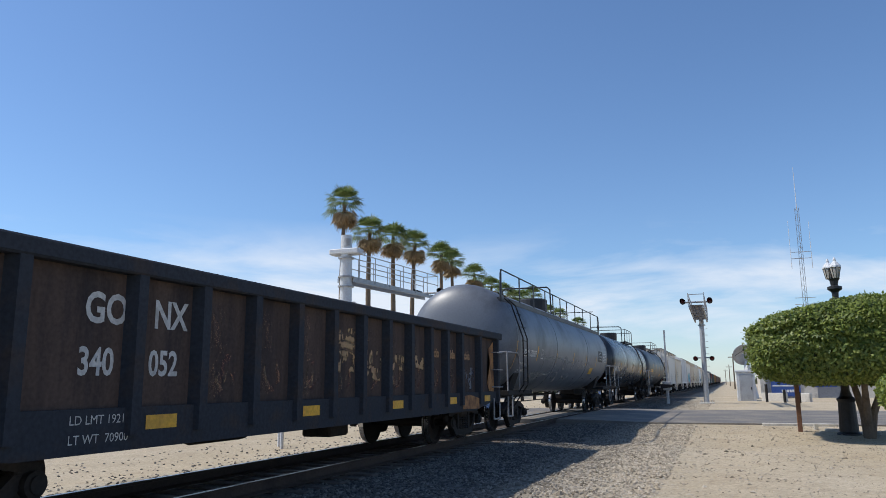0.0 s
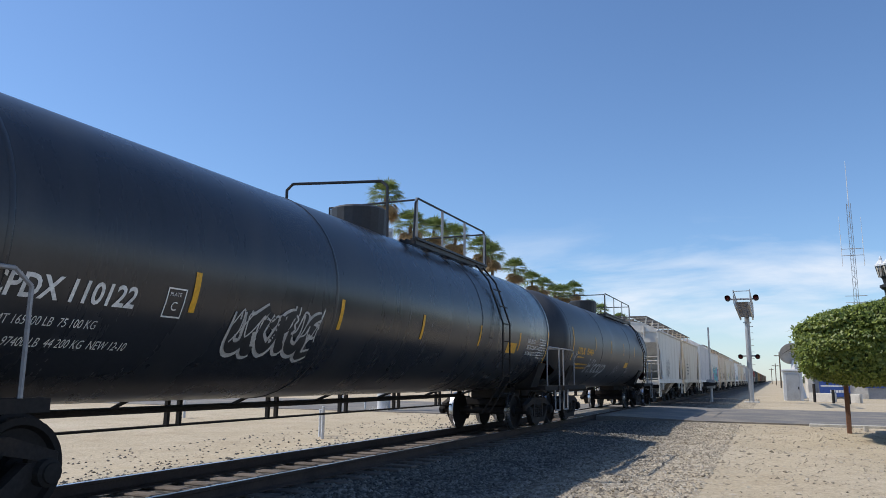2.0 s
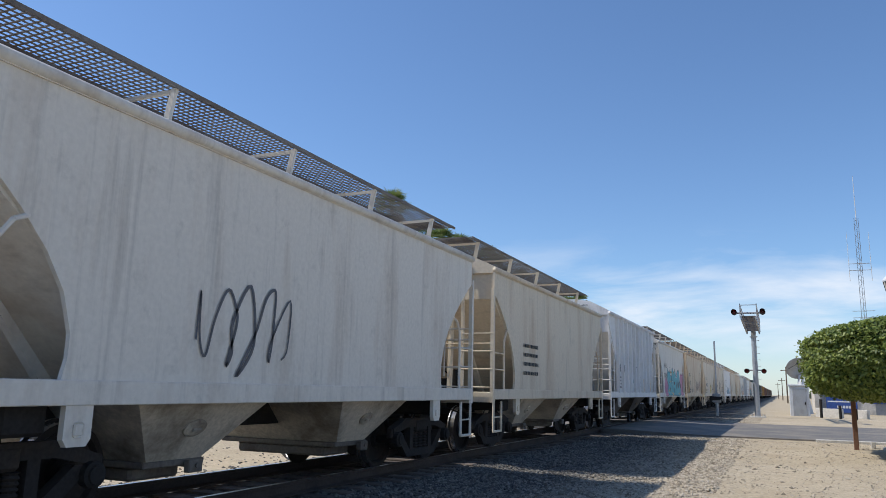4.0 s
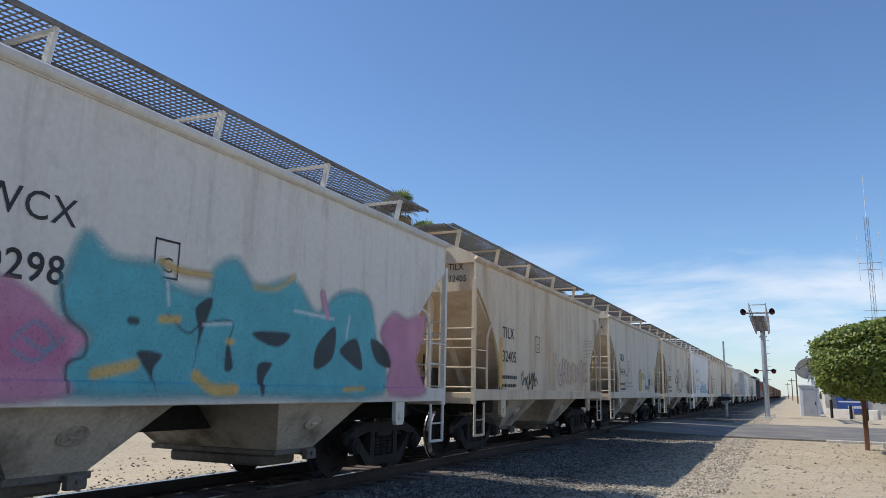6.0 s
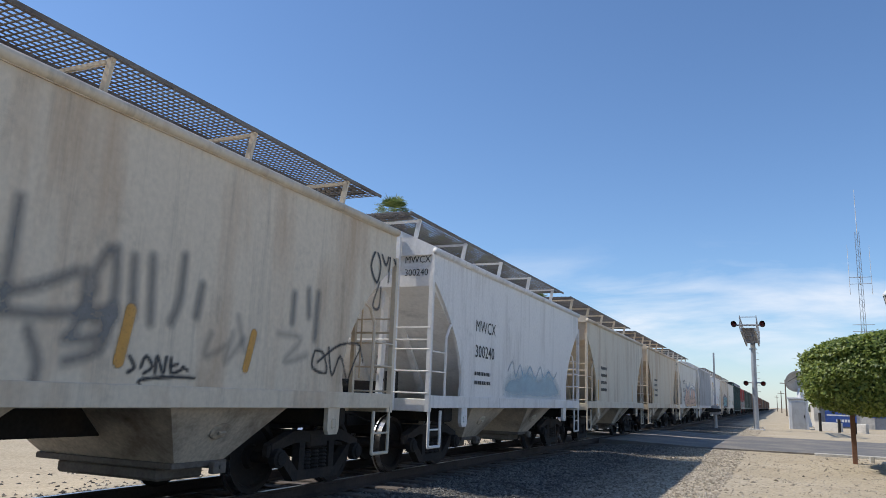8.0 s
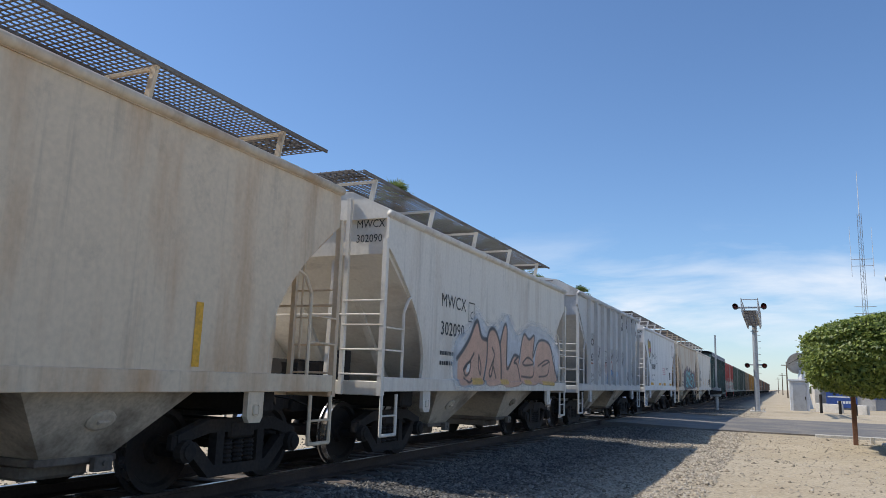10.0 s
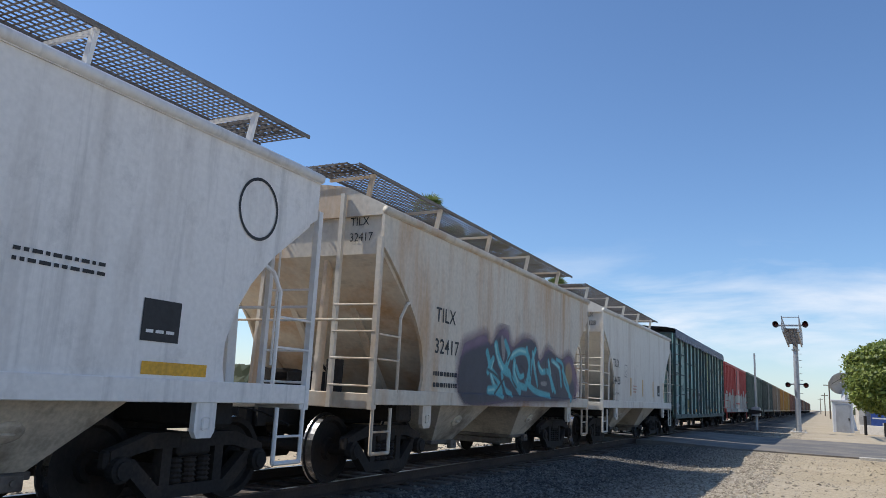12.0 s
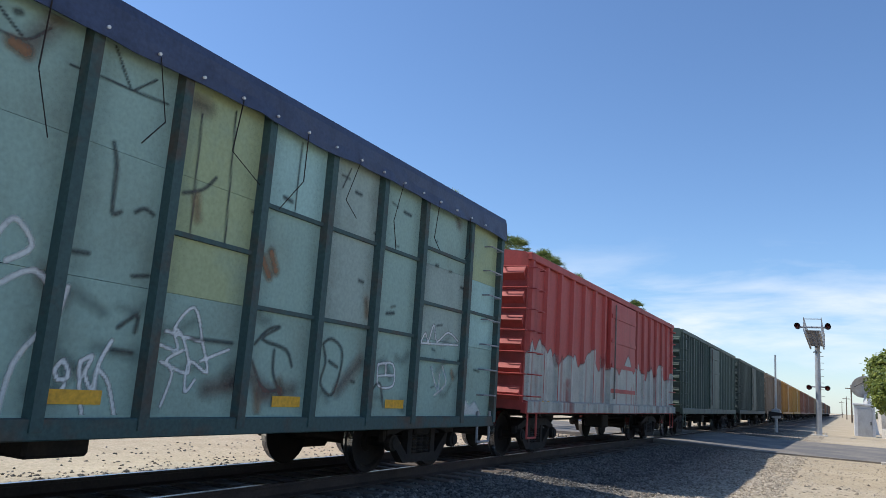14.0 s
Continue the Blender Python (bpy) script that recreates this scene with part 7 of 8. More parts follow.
    art.line(chalkw, 0.03, [(1.0, 1.43), (1.2, 1.4), (1.14, 1.59), (1.33, 1.79), (1.46, 1.52), (1.34, 1.51), (1.05, 1.55)], 0.012, 0.9)
    art.line(chalkw, 0.03, [(1.14, 1.59), (1.25, 1.5), (1.36, 1.21), (1.09, 1.29), (1.26, 1.4)], 0.012, 0.9)
    art.line(chalkw, 0.03, [(1.46, 1.52), (1.58, 1.22), (1.35, 1.31), (1.34, 1.04), (1.44, 1.15)], 0.012, 0.9)
    art.line(chalkw, 0.03, [(1.48, 1.32), (1.82, 1.45)], 0.012, 0.9)
    art.line(chalkw, 0.03, [(1.03, 1.29), (1.17, 1.2), (1.09, 0.91)], 0.012, 0.9)
    art.line(chalkw, 0.03, [(4.42, 1.46), (4.77, 1.48), (4.81, 1.21), (4.46, 1.2), (4.42, 1.46)], 0.015, 0.9)
    art.line(chalkw, 0.03, [(4.45, 1.32), (4.8, 1.34)], 0.015, 0.9)
    art.line(chalkw, 0.03, [(4.6, 1.47), (4.62, 1.33)], 0.015, 0.9)
    art.line(chalkw, 0.03, [(5.43, 1.79), (5.56, 1.96), (5.66, 1.85), (5.79, 2.1), (5.91, 1.87), (6.24, 2.03), (6.57, 1.93)], 0.015, 0.9)
    art.line(chalkw, 0.03, [(5.42, 1.81), (6.58, 1.87)], 0.015, 0.9)
    art.line(chalkw, 0.04, [(5.79, 1.5), (6.01, 1.19), (6.06, 1.43)], 0.03, 0.5)
    art.line(chalkw, 0.04, [(5.93, 1.11), (6.26, 1.28), (6.13, 1.52)], 0.03, 0.5)
    art.fill(chalkw, [(6.89, 0.75), (6.84, 1.09), (7.1, 0.98), (7.29, 1.03), (7.55, 0.74)], 0.06, 0.6)
    art.line(grime, 0.035, [(2.16, 1.53), (2.34, 1.69), (2.51, 1.73), (2.27, 1.59), (2.64, 1.51), (2.76, 1.34)], 0.02, 0.75)
    art.line(grime, 0.035, [(2.15, 1.36), (2.36, 1.09), (2.62, 1.1)], 0.02, 0.75)
    art.line(grime, 0.035, [(2.46, 1.49), (2.48, 1.26), (2.63, 1.04)], 0.02, 0.75)
    art.line(grime, 0.035, [(3.26, 1.62), (3.41, 1.69), (3.63, 1.58), (3.63, 1.32), (3.51, 1.06), (3.28, 1.18), (3.34, 1.43), (3.26, 1.62)], 0.02, 0.75)
    art.line(grime, 0.035, [(3.4, 1.44), (3.57, 1.38)], 0.02, 0.75)
    art.line(grime, 0.035, [(4.35, 0.94), (4.34, 1.14), (4.5, 1.22), (4.61, 0.94)], 0.02, 0.75)
    art.line(grime, 0.035, [(0.53, 1.35), (0.73, 1.34)], 0.02, 0.75)
    art.line(grime, 0.035, [(0.56, 1.53), (0.73, 1.65), (0.73, 1.51)], 0.02, 0.75)
    art.line(grime, 0.035, [(0.03, 2.06), (0.2, 2.07)], 0.02, 0.75)
    art.line(grime, 0.035, [(0.62, 1.96), (0.79, 1.99)], 0.02, 0.75)
    art.line(grime, 0.035, [(1.34, 1.51), (1.85, 1.51)], 0.02, 0.75)
    art.line(grime, 0.035, [(0.27, 3.0), (0.33, 2.81), (0.35, 2.45), (0.43, 2.46)], 0.02, 0.75)
    art.line(grime, 0.035, [(0.57, 2.49), (0.65, 2.54), (0.75, 2.51)], 0.02, 0.75)
    art.line(grime, 0.035, [(1.03, 2.78), (1.25, 2.87), (1.39, 3.02)], 0.02, 0.75)
    art.line(rusty, 0.14, [(2.08, 1.25), (2.36, 1.09)], 0.14, 0.55)
    art.line(rusty, 0.14, [(1.59, 1.07), (1.95, 1.13)], 0.14, 0.55)
    art.line(rusty, 0.14, [(2.8, 1.1), (2.37, 1.03)], 0.14, 0.55)
    art.line(rusty, 0.14, [(3.61, 1.12), (4.02, 1.47)], 0.14, 0.55)
    art.line(rusty, 0.14, [(-0.12, 1.84), (0.0, 1.69)], 0.14, 0.55)
    art.line(rusty, 0.14, [(0.98, 3.64), (1.19, 3.64)], 0.14, 0.55)
    art.line(rusty, 0.14, [(-0.54, 3.45), (-0.36, 3.76)], 0.14, 0.55)
    art.line(rusty, 0.14, [(6.27, 3.85), (6.38, 3.7)], 0.14, 0.55)
    art.line(rust2, 0.1, [(2.26, 2.47), (2.35, 2.3)], 0.07, 0.8)
    art.line(rust2, 0.1, [(-0.66, 3.44), (-0.55, 3.42)], 0.07, 0.8)
    art.line(rust2, 0.1, [(2.14, 2.39), (2.26, 2.23)], 0.07, 0.8)
    art.line(grime, 0.018, [(-0.2, 3.47), (0.38, 3.49), (0.74, 3.5)], 0.012, 0.9)
    art.line(grime, 0.018, [(0.15, 3.79), (0.35, 3.49)], 0.012, 0.9)
    art.line(grime, 0.018, [(0.38, 3.49), (0.59, 3.67)], 0.012, 0.9)
    art.line(grime, 0.018, [(1.13, 3.56), (1.17, 2.44)], 0.012, 0.9)
    art.line(grime, 0.018, [(1.54, 3.74), (1.6, 2.42)], 0.012, 0.9)
    art.line(grime, 0.018, [(2.56, 3.76), (2.55, 2.99)], 0.012, 0.9)
    art.line(grime, 0.018, [(2.06, 3.72), (2.1, 3.06)], 0.012, 0.9)
    art.line(grime, 0.018, [(3.24, 3.46), (3.09, 3.7)], 0.012, 0.9)
    art.line(grime, 0.018, [(3.35, 3.46), (3.49, 3.74)], 0.012, 0.9)
    art.line(grime, 0.018, [(-0.79, 3.48), (-0.57, 3.5), (-0.4, 3.67)], 0.012, 0.9)
    art.line(grime, 0.018, [(-0.83, 3.68), (-0.59, 3.51)], 0.012, 0.9)
    art.line(chalkw, 0.034, [(-7.76, 2.71), (-7.67, 2.51), (-7.55, 2.48), (-7.5, 2.75), (-7.38, 2.5)], 0.012, 0.8)
    art.line(chalkw, 0.034, [(-7.57, 2.56), (-7.42, 2.6)], 0.012, 0.8)
    art.line(chalkw, 0.034, [(-7.3, 2.49), (-7.36, 2.75), (-7.2, 2.7), (-7.17, 2.51)], 0.012, 0.8)
    art.line(chalkw, 0.034, [(-7.2, 2.49), (-7.07, 2.76), (-6.96, 2.74)], 0.012, 0.8)
    art.line(chalkw, 0.034, [(-6.79, 2.78), (-7.0, 2.68), (-6.67, 2.49)], 0.012, 0.8)
    art.line(chalkw, 0.034, [(-7.86, 2.68), (-7.74, 2.69)], 0.012, 0.8)
    art.line(chalkw, 0.03, [(-7.86, 1.64), (-7.68, 1.66), (-7.68, 1.49), (-7.79, 1.62)], 0.03, 0.6)
    art.line(chalkw, 0.03, [(-7.62, 1.64), (-7.57, 1.43)], 0.03, 0.6)
    art.line(chalkw, 0.03, [(-7.45, 1.86), (-7.43, 1.56), (-7.27, 1.53), (-7.05, 1.58)], 0.03, 0.6)
    art.line(chalkw, 0.03, [(-7.36, 1.67), (-7.26, 1.48), (-7.07, 1.52)], 0.03, 0.6)
    art.line(chalkw, 0.05, [(-7.74, 1.03), (-7.7, 1.26), (-7.44, 1.28), (-7.43, 0.99), (-7.71, 0.98)], 0.05, 0.6)
    art.line(chalkw, 0.05, [(-7.41, 1.23), (-7.31, 1.04), (-7.23, 1.29), (-7.15, 1.0)], 0.05, 0.6)
    art.line(chalkw, 0.05, [(-7.26, 1.09), (-7.03, 1.27), (-7.01, 0.95)], 0.05, 0.6)
    art.line(chalkw, 0.05, [(-7.07, 1.1), (-6.85, 1.21), (-6.79, 1.05), (-6.95, 0.98)], 0.05, 0.6)
    art.line(chalkw, 0.05, [(-6.97, 1.3), (-6.73, 1.11)], 0.05, 0.6)
    art.fill(pinkish, [(-7.78, 1.23), (-7.47, 1.25), (-7.44, 1.02), (-7.71, 0.99)], 0.1, 0.5)
    art.line(gold, 0.12, [(-7.85, 1.3), (-7.82, 1.08)], 0.02, 0.8)
    art.line(grime, 0.06, [(-6.41, 1.72), (-6.38, 2.0), (-6.25, 1.73)], 0.05, 0.7)
    art.line(grime, 0.06, [(-6.13, 1.72), (-6.2, 1.91), (-5.99, 1.97)], 0.05, 0.7)
    art.line(grime, 0.06, [(-5.96, 1.76), (-5.85, 1.95), (-5.69, 1.79)], 0.05, 0.7)
    art.line(grime, 0.06, [(-5.68, 2.03), (-5.62, 1.8)], 0.05, 0.7)
    art.line(grime, 0.06, [(-6.32, 1.39), (-6.23, 1.07)], 0.05, 0.7)
    art.line(grime, 0.06, [(-6.06, 1.3), (-6.03, 1.01)], 0.05, 0.7)
    art.line(grime, 0.06, [(-5.9, 1.36), (-5.75, 1.02)], 0.05, 0.7)
    art.line(grime, 0.06, [(-5.6, 1.2), (-5.27, 0.97)], 0.05, 0.7)
    art.line(grime, 0.06, [(-7.95, 1.93), (-7.56, 1.79), (-7.94, 1.72)], 0.05, 0.7)
    art.fill(ink, [(-1.76, 1.67), (-1.0, 1.81), (-0.66, 1.19), (-0.87, 0.72), (-1.64, 0.73)], 0.05, 0.7)
    art.line(chalkw, 0.04, [(-1.76, 1.67), (-1.42, 1.8), (-0.99, 1.72), (-0.89, 1.28), (-1.29, 1.62), (-1.54, 1.17), (-1.64, 0.73)], 0.02, 0.8)
    art.line(chalkw, 0.04, [(-1.11, 1.85), (-1.28, 2.02), (-1.1, 2.24), (-0.9, 2.05), (-1.05, 1.85)], 0.02, 0.8)
    art.line(chalkw, 0.04, [(-0.54, 1.66), (-0.21, 1.87), (-0.01, 1.59), (-0.25, 1.2), (-0.31, 0.73)], 0.02, 0.8)
    art.line(chalkw, 0.04, [(-0.54, 2.03), (-0.42, 2.21), (-0.26, 2.04), (-0.43, 1.9)], 0.02, 0.8)
    art.line(chalkw, 0.04, [(-0.02, 1.3), (0.07, 1.79)], 0.02, 0.8)
    art.line(chalkw, 0.04, [(-1.28, 0.74), (-1.14, 1.18), (-0.87, 0.72)], 0.02, 0.8)
    art.fill(olive, [(-4.93, 1.41), (-4.23, 1.42), (-4.18, 1.11), (-4.87, 1.06)], 0.08, 0.7)
    art.line(rusty, 0.09, [(-7.88, 1.98), (-7.51, 1.82)], 0.07, 0.7)
    art.line(rusty, 0.09, [(-6.29, 2.74), (-6.07, 2.77)], 0.07, 0.7)
    art.line(rusty, 0.09, [(-5.73, 3.64), (-5.32, 3.66)], 0.07, 0.7)
    art.line(rusty, 0.09, [(-3.66, 1.59), (-3.57, 1.49)], 0.07, 0.7)
    art.lay(car, side, "chalky white tags, dark scrawls and grime")
    for y in (-4.95, -2.4, 0.05, 2.5, 4.65):
        bar("reflector", y, y + 0.45, 0.92, 1.03, M["yellow"], car, side, 0.012, "yellow reflective strip")


build_green()


def boxcar(near, length, color, stain, label, ribs=14, top=3.87, low=0.92, name="boxcar", door=True, detail=True):
    car = start_car(name, label, "boxcar", near, length)
    L = length / 2
    mat = material(name + "_paint", color, 0.6, 0, stain, 0.4, True, 1.2, 0.06, 18, coarse=0.08)
    bm = B()
    extrude(bm, [(-1.46, low), (1.46, low), (1.46, top - 0.06), (1.40, top), (0, top + 0.16), (-1.40, top), (-1.46, top - 0.06)], "y", -L, L)
    part("body", bm, mat, car)
    bm = B()
    extrude(bm, [(1.46, -0.09), (1.53, -0.05), (1.53, 0.05), (1.46, 0.09)], "z", low + 0.12, top - 0.12)
    me = bpy.data.meshes.new("side_post")
    bm.to_mesh(me)
    bm.free()
    me.materials.append(mat)
    for i in range(ribs + 1):
        y = -L + 0.15 + (length - 0.3) * i / ribs
        if door and abs(y) < 1.3:
            continue
        same("side_post", me, car, pose(0, y, 0))
        same("side_post", me, car, TURN @ pose(0, y, 0))
    for s in (-1, 1):
        bm = B()
        box(bm, min(s * 1.44, s * 1.55), max(s * 1.44, s * 1.55), -L, L, low - 0.06, low + 0.14, 0.01)
        box(bm, min(s * 1.44, s * 1.54), max(s * 1.44, s * 1.54), -L, L, top - 0.16, top - 0.02, 0.01)
        part("side_rail", bm, mat, car)
        if door:
            bm = B()
            box(bm, min(s * 1.46, s * 1.56), max(s * 1.46, s * 1.56), -1.25, 1.25, low + 0.16, top - 0.2, 0.01)
            for k in range(4):
                z = low + 0.5 + 0.62 * k
                box(bm, min(s * 1.56, s * 1.585), max(s * 1.56, s * 1.585), -1.2, 1.2, z - 0.05, z + 0.05)
            dr = part("door", bm, mat, car)
            bm = B()
            rod(bm, (s * 1.60, -0.95, low + 0.3), (s * 1.60, -0.95, top - 0.3), 0.02, 6)
            part("door_bar", bm, M["galv_dark"], dr)
    for e in (-1, 1):
        for k in range(6):
            z = low + 0.3 + k * (top - low - 0.5) / 5.5
            bm = B()
            extrude(bm, [(e * L, z - 0.13), (e * (L + 0.1), z), (e * L, z + 0.13)], "x", -1.42, 1.42)
            part("end_corrugation", bm, mat, car)
    frame_under(car, L, L - 1.65, low)
    if detail:
        corner_irons(car, L, mat, low, top)
    return car


def build_boxcars():
    red = boxcar(247.4, 13.4, (0.43, 0.065, 0.055), (0.27, 0.05, 0.04), "red ribbed boxcar with white dripping paint along its foot", 16)
    side = lambda z: 1.535
    # white paint run down from a ragged edge, over the posts and the door
    posts = [-6.55 + 13.1 * i / 16 for i in range(17)]

    def posts_and_door(y):
        if abs(y) < 1.25:
            return 0.105
        return max([0.0] + [0.07 * min(1.0, max(0.0, (0.09 - abs(y - q)) / 0.04)) for q in posts if abs(q) >= 1.3])
    rng = random.Random(8)
    art = Canvas(-6.65, 6.65, 0.88, 2.45, 0.025)
    pale, dusk, under = (0.52, 0.54, 0.49), (0.34, 0.36, 0.33), (0.30, 0.045, 0.04)
    edge = [(y, 2.06 + 0.12 * math.sin(1.7 * y) + 0.10 * math.sin(4.1 * y) + rng.uniform(-0.16, 0.16)) for y in [-6.6 + 0.22 * i for i in range(61)]]
    art.fill(pale, [(-6.6, 0.84)] + edge + [(6.6, 0.84)], 0.06, 0.85)
    for _ in range(70):
        y, z = rng.uniform(-6.5, 6.5), rng.uniform(1.4, 2.2)
        art.line(rng.choice((dusk, dusk, under, pale)), rng.uniform(0.03, 0.14), [(y, z), (y + rng.uniform(-0.05, 0.05), z - rng.uniform(0.2, 0.7)), (y, max(0.92, z - 1.0))], 0.10, 0.6)
    for _ in range(26):
        y, z = rng.uniform(-6.4, 6.2), rng.uniform(1.15, 1.9)
        art.line(dusk, 0.05, [(y, z), (y + 0.12, z + rng.uniform(-0.2, 0.3)), (y + 0.25, z + rng.uniform(-0.2, 0.2)), (y + 0.3, z - 0.2)], 0.04, 0.6)
    art.lay(red, lambda z: 1.46 if z > 1.08 else 1.552, "white dripping spray paint", 0.006, posts_and_door)
    bar("reflector", -5.9, -5.5, 0.95, 1.1, M["yellow"], red, side, 0.02)
    for i, (s, c, st, lb, r) in enumerate((
            (262.0, (0.060, 0.095, 0.075), (0.025, 0.04, 0.035), "dark green boxcar with close ribs", 26),
            (278.2, (0.050, 0.072, 0.060), (0.025, 0.035, 0.03), "dark green ribbed boxcar with grime", 26),
            (294.4, (0.26, 0.19, 0.13), (0.18, 0.11, 0.07), "tan weathered boxcar with ribbed sides", 14),
            (310.6, (0.46, 0.22, 0.035), (0.30, 0.13, 0.03), "orange boxcar with grimy ribbed sides", 14),
            (326.8, (0.44, 0.24, 0.045), (0.28, 0.13, 0.03), "yellow-orange boxcar with weathered sides", 14),
            (343.0, (0.24, 0.085, 0.05), (0.14, 0.06, 0.04), "brown boxcar with weathered sides", 14),
            (359.2, (0.20, 0.09, 0.06), (0.12, 0.06, 0.04), "dull brown boxcar, weathered", 14))):
        boxcar(s, 15.0, c, st, lb, r, top=3.92, detail=i < 3)
    for k in range(12):
        c = ((0.22, 0.10, 0.06), (0.30, 0.22, 0.14), (0.12, 0.10, 0.09))[k % 3]
        boxcar(375.4 + 16.2 * k, 15.0, c, tuple(v * 0.6 for v in c), "weathered boxcar far along the train", 8, top=3.9, detail=False, door=False)


build_boxcars()

# ---------------------------------------------------------------- things beside the track
GROUND = -0.27


def spot(az, dist):
    """A place seen at az degrees to the right of the track's direction, dist metres off."""
    return dist * math.sin(radians(az)), dist * math.cos(radians(az))


M["white_metal"] = material("white_painted_metal", (0.62, 0.63, 0.64), 0.5, 0, (0.48, 0.48, 0.47), 0.4)
M["hood"] = material("black_signal_hood", (0.02, 0.02, 0.022), 0.5)
M["lens"] = material("dark_red_lens", (0.12, 0.012, 0.012), 0.15, bump=0)
M["bark"] = material("palm_bark", (0.16, 0.12, 0.085), 0.9, 0, (0.09, 0.07, 0.05), 0.5, scale=3, bump=0.5)


def thing(name, label, category, x, y, z=GROUND, group="", turn=0.0):
    e = new(name)
    e.matrix_basis = pose(x, y, z, 0, 0, turn)
    return tagged(e, label, category, group)


def flasher(parent, x, y, z, face=-1):
    """A round warning light with its black target and hood, looking along face * y."""
    bm = B()
    lathe(bm, [(y - 0.02 * face, 0.02), (y - 0.02 * face, 0.15), (y + 0.01 * face, 0.15), (y + 0.01 * face, 0.02)], (x, 0, z), "y", 20)
    lathe(bm, [(y, 0.15), (y - face * 0.20, 0.13), (y - face * 0.26, 0.03)], (x, 0, z), "y", 16)
    rows = []
    for k, (d, r) in enumerate(((0.01, 0.125), (0.30, 0.14))):
        rows.append([bm.verts.new((x + r * math.cos(a), y + face * d, z + r * math.sin(a))) for a in [math.pi * (i / 10 * 1.3 - 0.15) for i in range(11)]])
    for i in range(10):
        bm.faces.new((rows[0][i], rows[1][i], rows[1][i + 1], rows[0][i + 1]))
    f = part("flasher", bm, M["hood"], parent)
    bm = B()
    lathe(bm, [(y + face * 0.012, 0.11), (y + face * 0.035, 0.02)], (x, 0, z), "y", 16)
    part("lens", bm, M["lens"], f)


def cantilever(x, y, way, reach, base_z, mast_r, label, arm_z=5.45, rail=1.0, lamps=2.75):
    """A crossing signal: a round mast with a walkway arm out over the road; way is +1 or -1 along y."""
    e = thing("crossing_signal", label, "crossing signal", x, y, base_z, "crossing signals")
    h = arm_z + 0.55 - base_z
    bm = B()
    rod(bm, (0, 0, 0), (0, 0, h + 0.9 * (2 * rail - 1)), mast_r, 20, mast_r * 0.92)
    part("mast", bm, M["galv"] if mast_r < 0.2 else M["white_metal"], e, smooth=False)
    bm = B()
    box(bm, -0.45, 0.45, -0.45, 0.45, 0.0, 0.12, 0.02)
    for a in (-0.33, 0.33):
        for b in (-0.33, 0.33):
            rod(bm, (a, b, 0.1), (a, b, 0.24), 0.03, 6)
    part("base_plate", bm, M["concrete"], e)
    bm = B()
    for z in (h - 0.75, h - 0.35, h + 0.45):
        lathe(bm, [(z, mast_r + 0.005), (z, mast_r + 0.07), (z + 0.06, mast_r + 0.07), (z + 0.06, mast_r + 0.005)], (0, 0, 0), "z", 20)
    part("clamp", bm, M["galv"], e)
    arm = B()
    z0 = h - 0.55
    rise = 0.25
    for dx in (-0.36, 0.36):
        extrude(arm, [(0, z0), (way * reach, z0 + rise), (way * reach, z0 + rise + 0.16), (0, z0 + 0.22)], "x", dx - 0.04, dx + 0.04)
    arm_ob = part("arm", arm, M["galv"], e)
    for i in range(int(reach / 0.3)):
        bm = B()
        yy = way * (0.3 + 0.3 * i)
        zz = z0 + 0.22 + rise * abs(yy) / reach - 0.06
        box(bm, -0.36, 0.36, yy - 0.05, yy + 0.05, zz, zz + 0.03)
        part("tread", bm, M["galv_dark"], arm_ob)
    for dx in (-0.42, 0.42):
        bm = B()
        for dz in (0.55 * rail, 1.05 * rail):
            rod(bm, (dx, way * 0.3, z0 + 0.2 + dz), (dx, way * reach, z0 + rise + 0.2 + dz), 0.022, 6)
        for i in range(7):
            yy = way * (0.4 + (reach - 0.4) * i / 6)
            zz = z0 + 0.2 + rise * abs(yy) / reach
            rod(bm, (dx, yy, zz - 0.1), (dx, yy, zz + 1.05 * rail), 0.02, 6)
        part("railing", bm, M["galv"], arm_ob)
    bm = B()
    rod(bm, (-0.42, way * reach, z0 + rise + 1.25 * rail), (0.42, way * reach, z0 + rise + 1.25 * rail), 0.022, 6)
    rod(bm, (-0.75, way * (reach - 0.15), z0 + rise + 0.35), (0.75, way * (reach - 0.15), z0 + rise + 0.35), 0.05, 8)
    part("end_rail", bm, M["galv"], arm_ob)
    for dx in (-0.72, 0.72):
        for face in (-1, 1):
            flasher(arm_ob, dx, way * (reach - 0.15) + face * 0.18, z0 + rise + 0.40, face)
    bm = B()
    rod(bm, (-0.65, 0, lamps), (0.65, 0, lamps), 0.045, 8)
    part("crossarm", bm, M["galv"], e)
    for dx in (-0.5, 0.5):
        for face in (-1, 1):
            flasher(e, dx, face * 0.2, lamps - 0.05, face)
    bm = B()
    for k in range(9):
        z = 1.6 + 0.4 * k
        pipe(bm, [(mast_r, 0, z), (mast_r + 0.16, -0.12, z), (mast_r + 0.16, 0.12, z), (mast_r, 0, z)], 0.012, 5)
    part("step_irons", bm, M["galv"], e)
    bm = B()
    rod(bm, (0.12, -0.14, h + 1.0 * (2 * rail - 1)), (0.12, -0.14, h + 1.0 * (2 * rail - 1) + 0.28), 0.12, 14, 0.15)
    part("bell", bm, M["galv"], e)
    return e


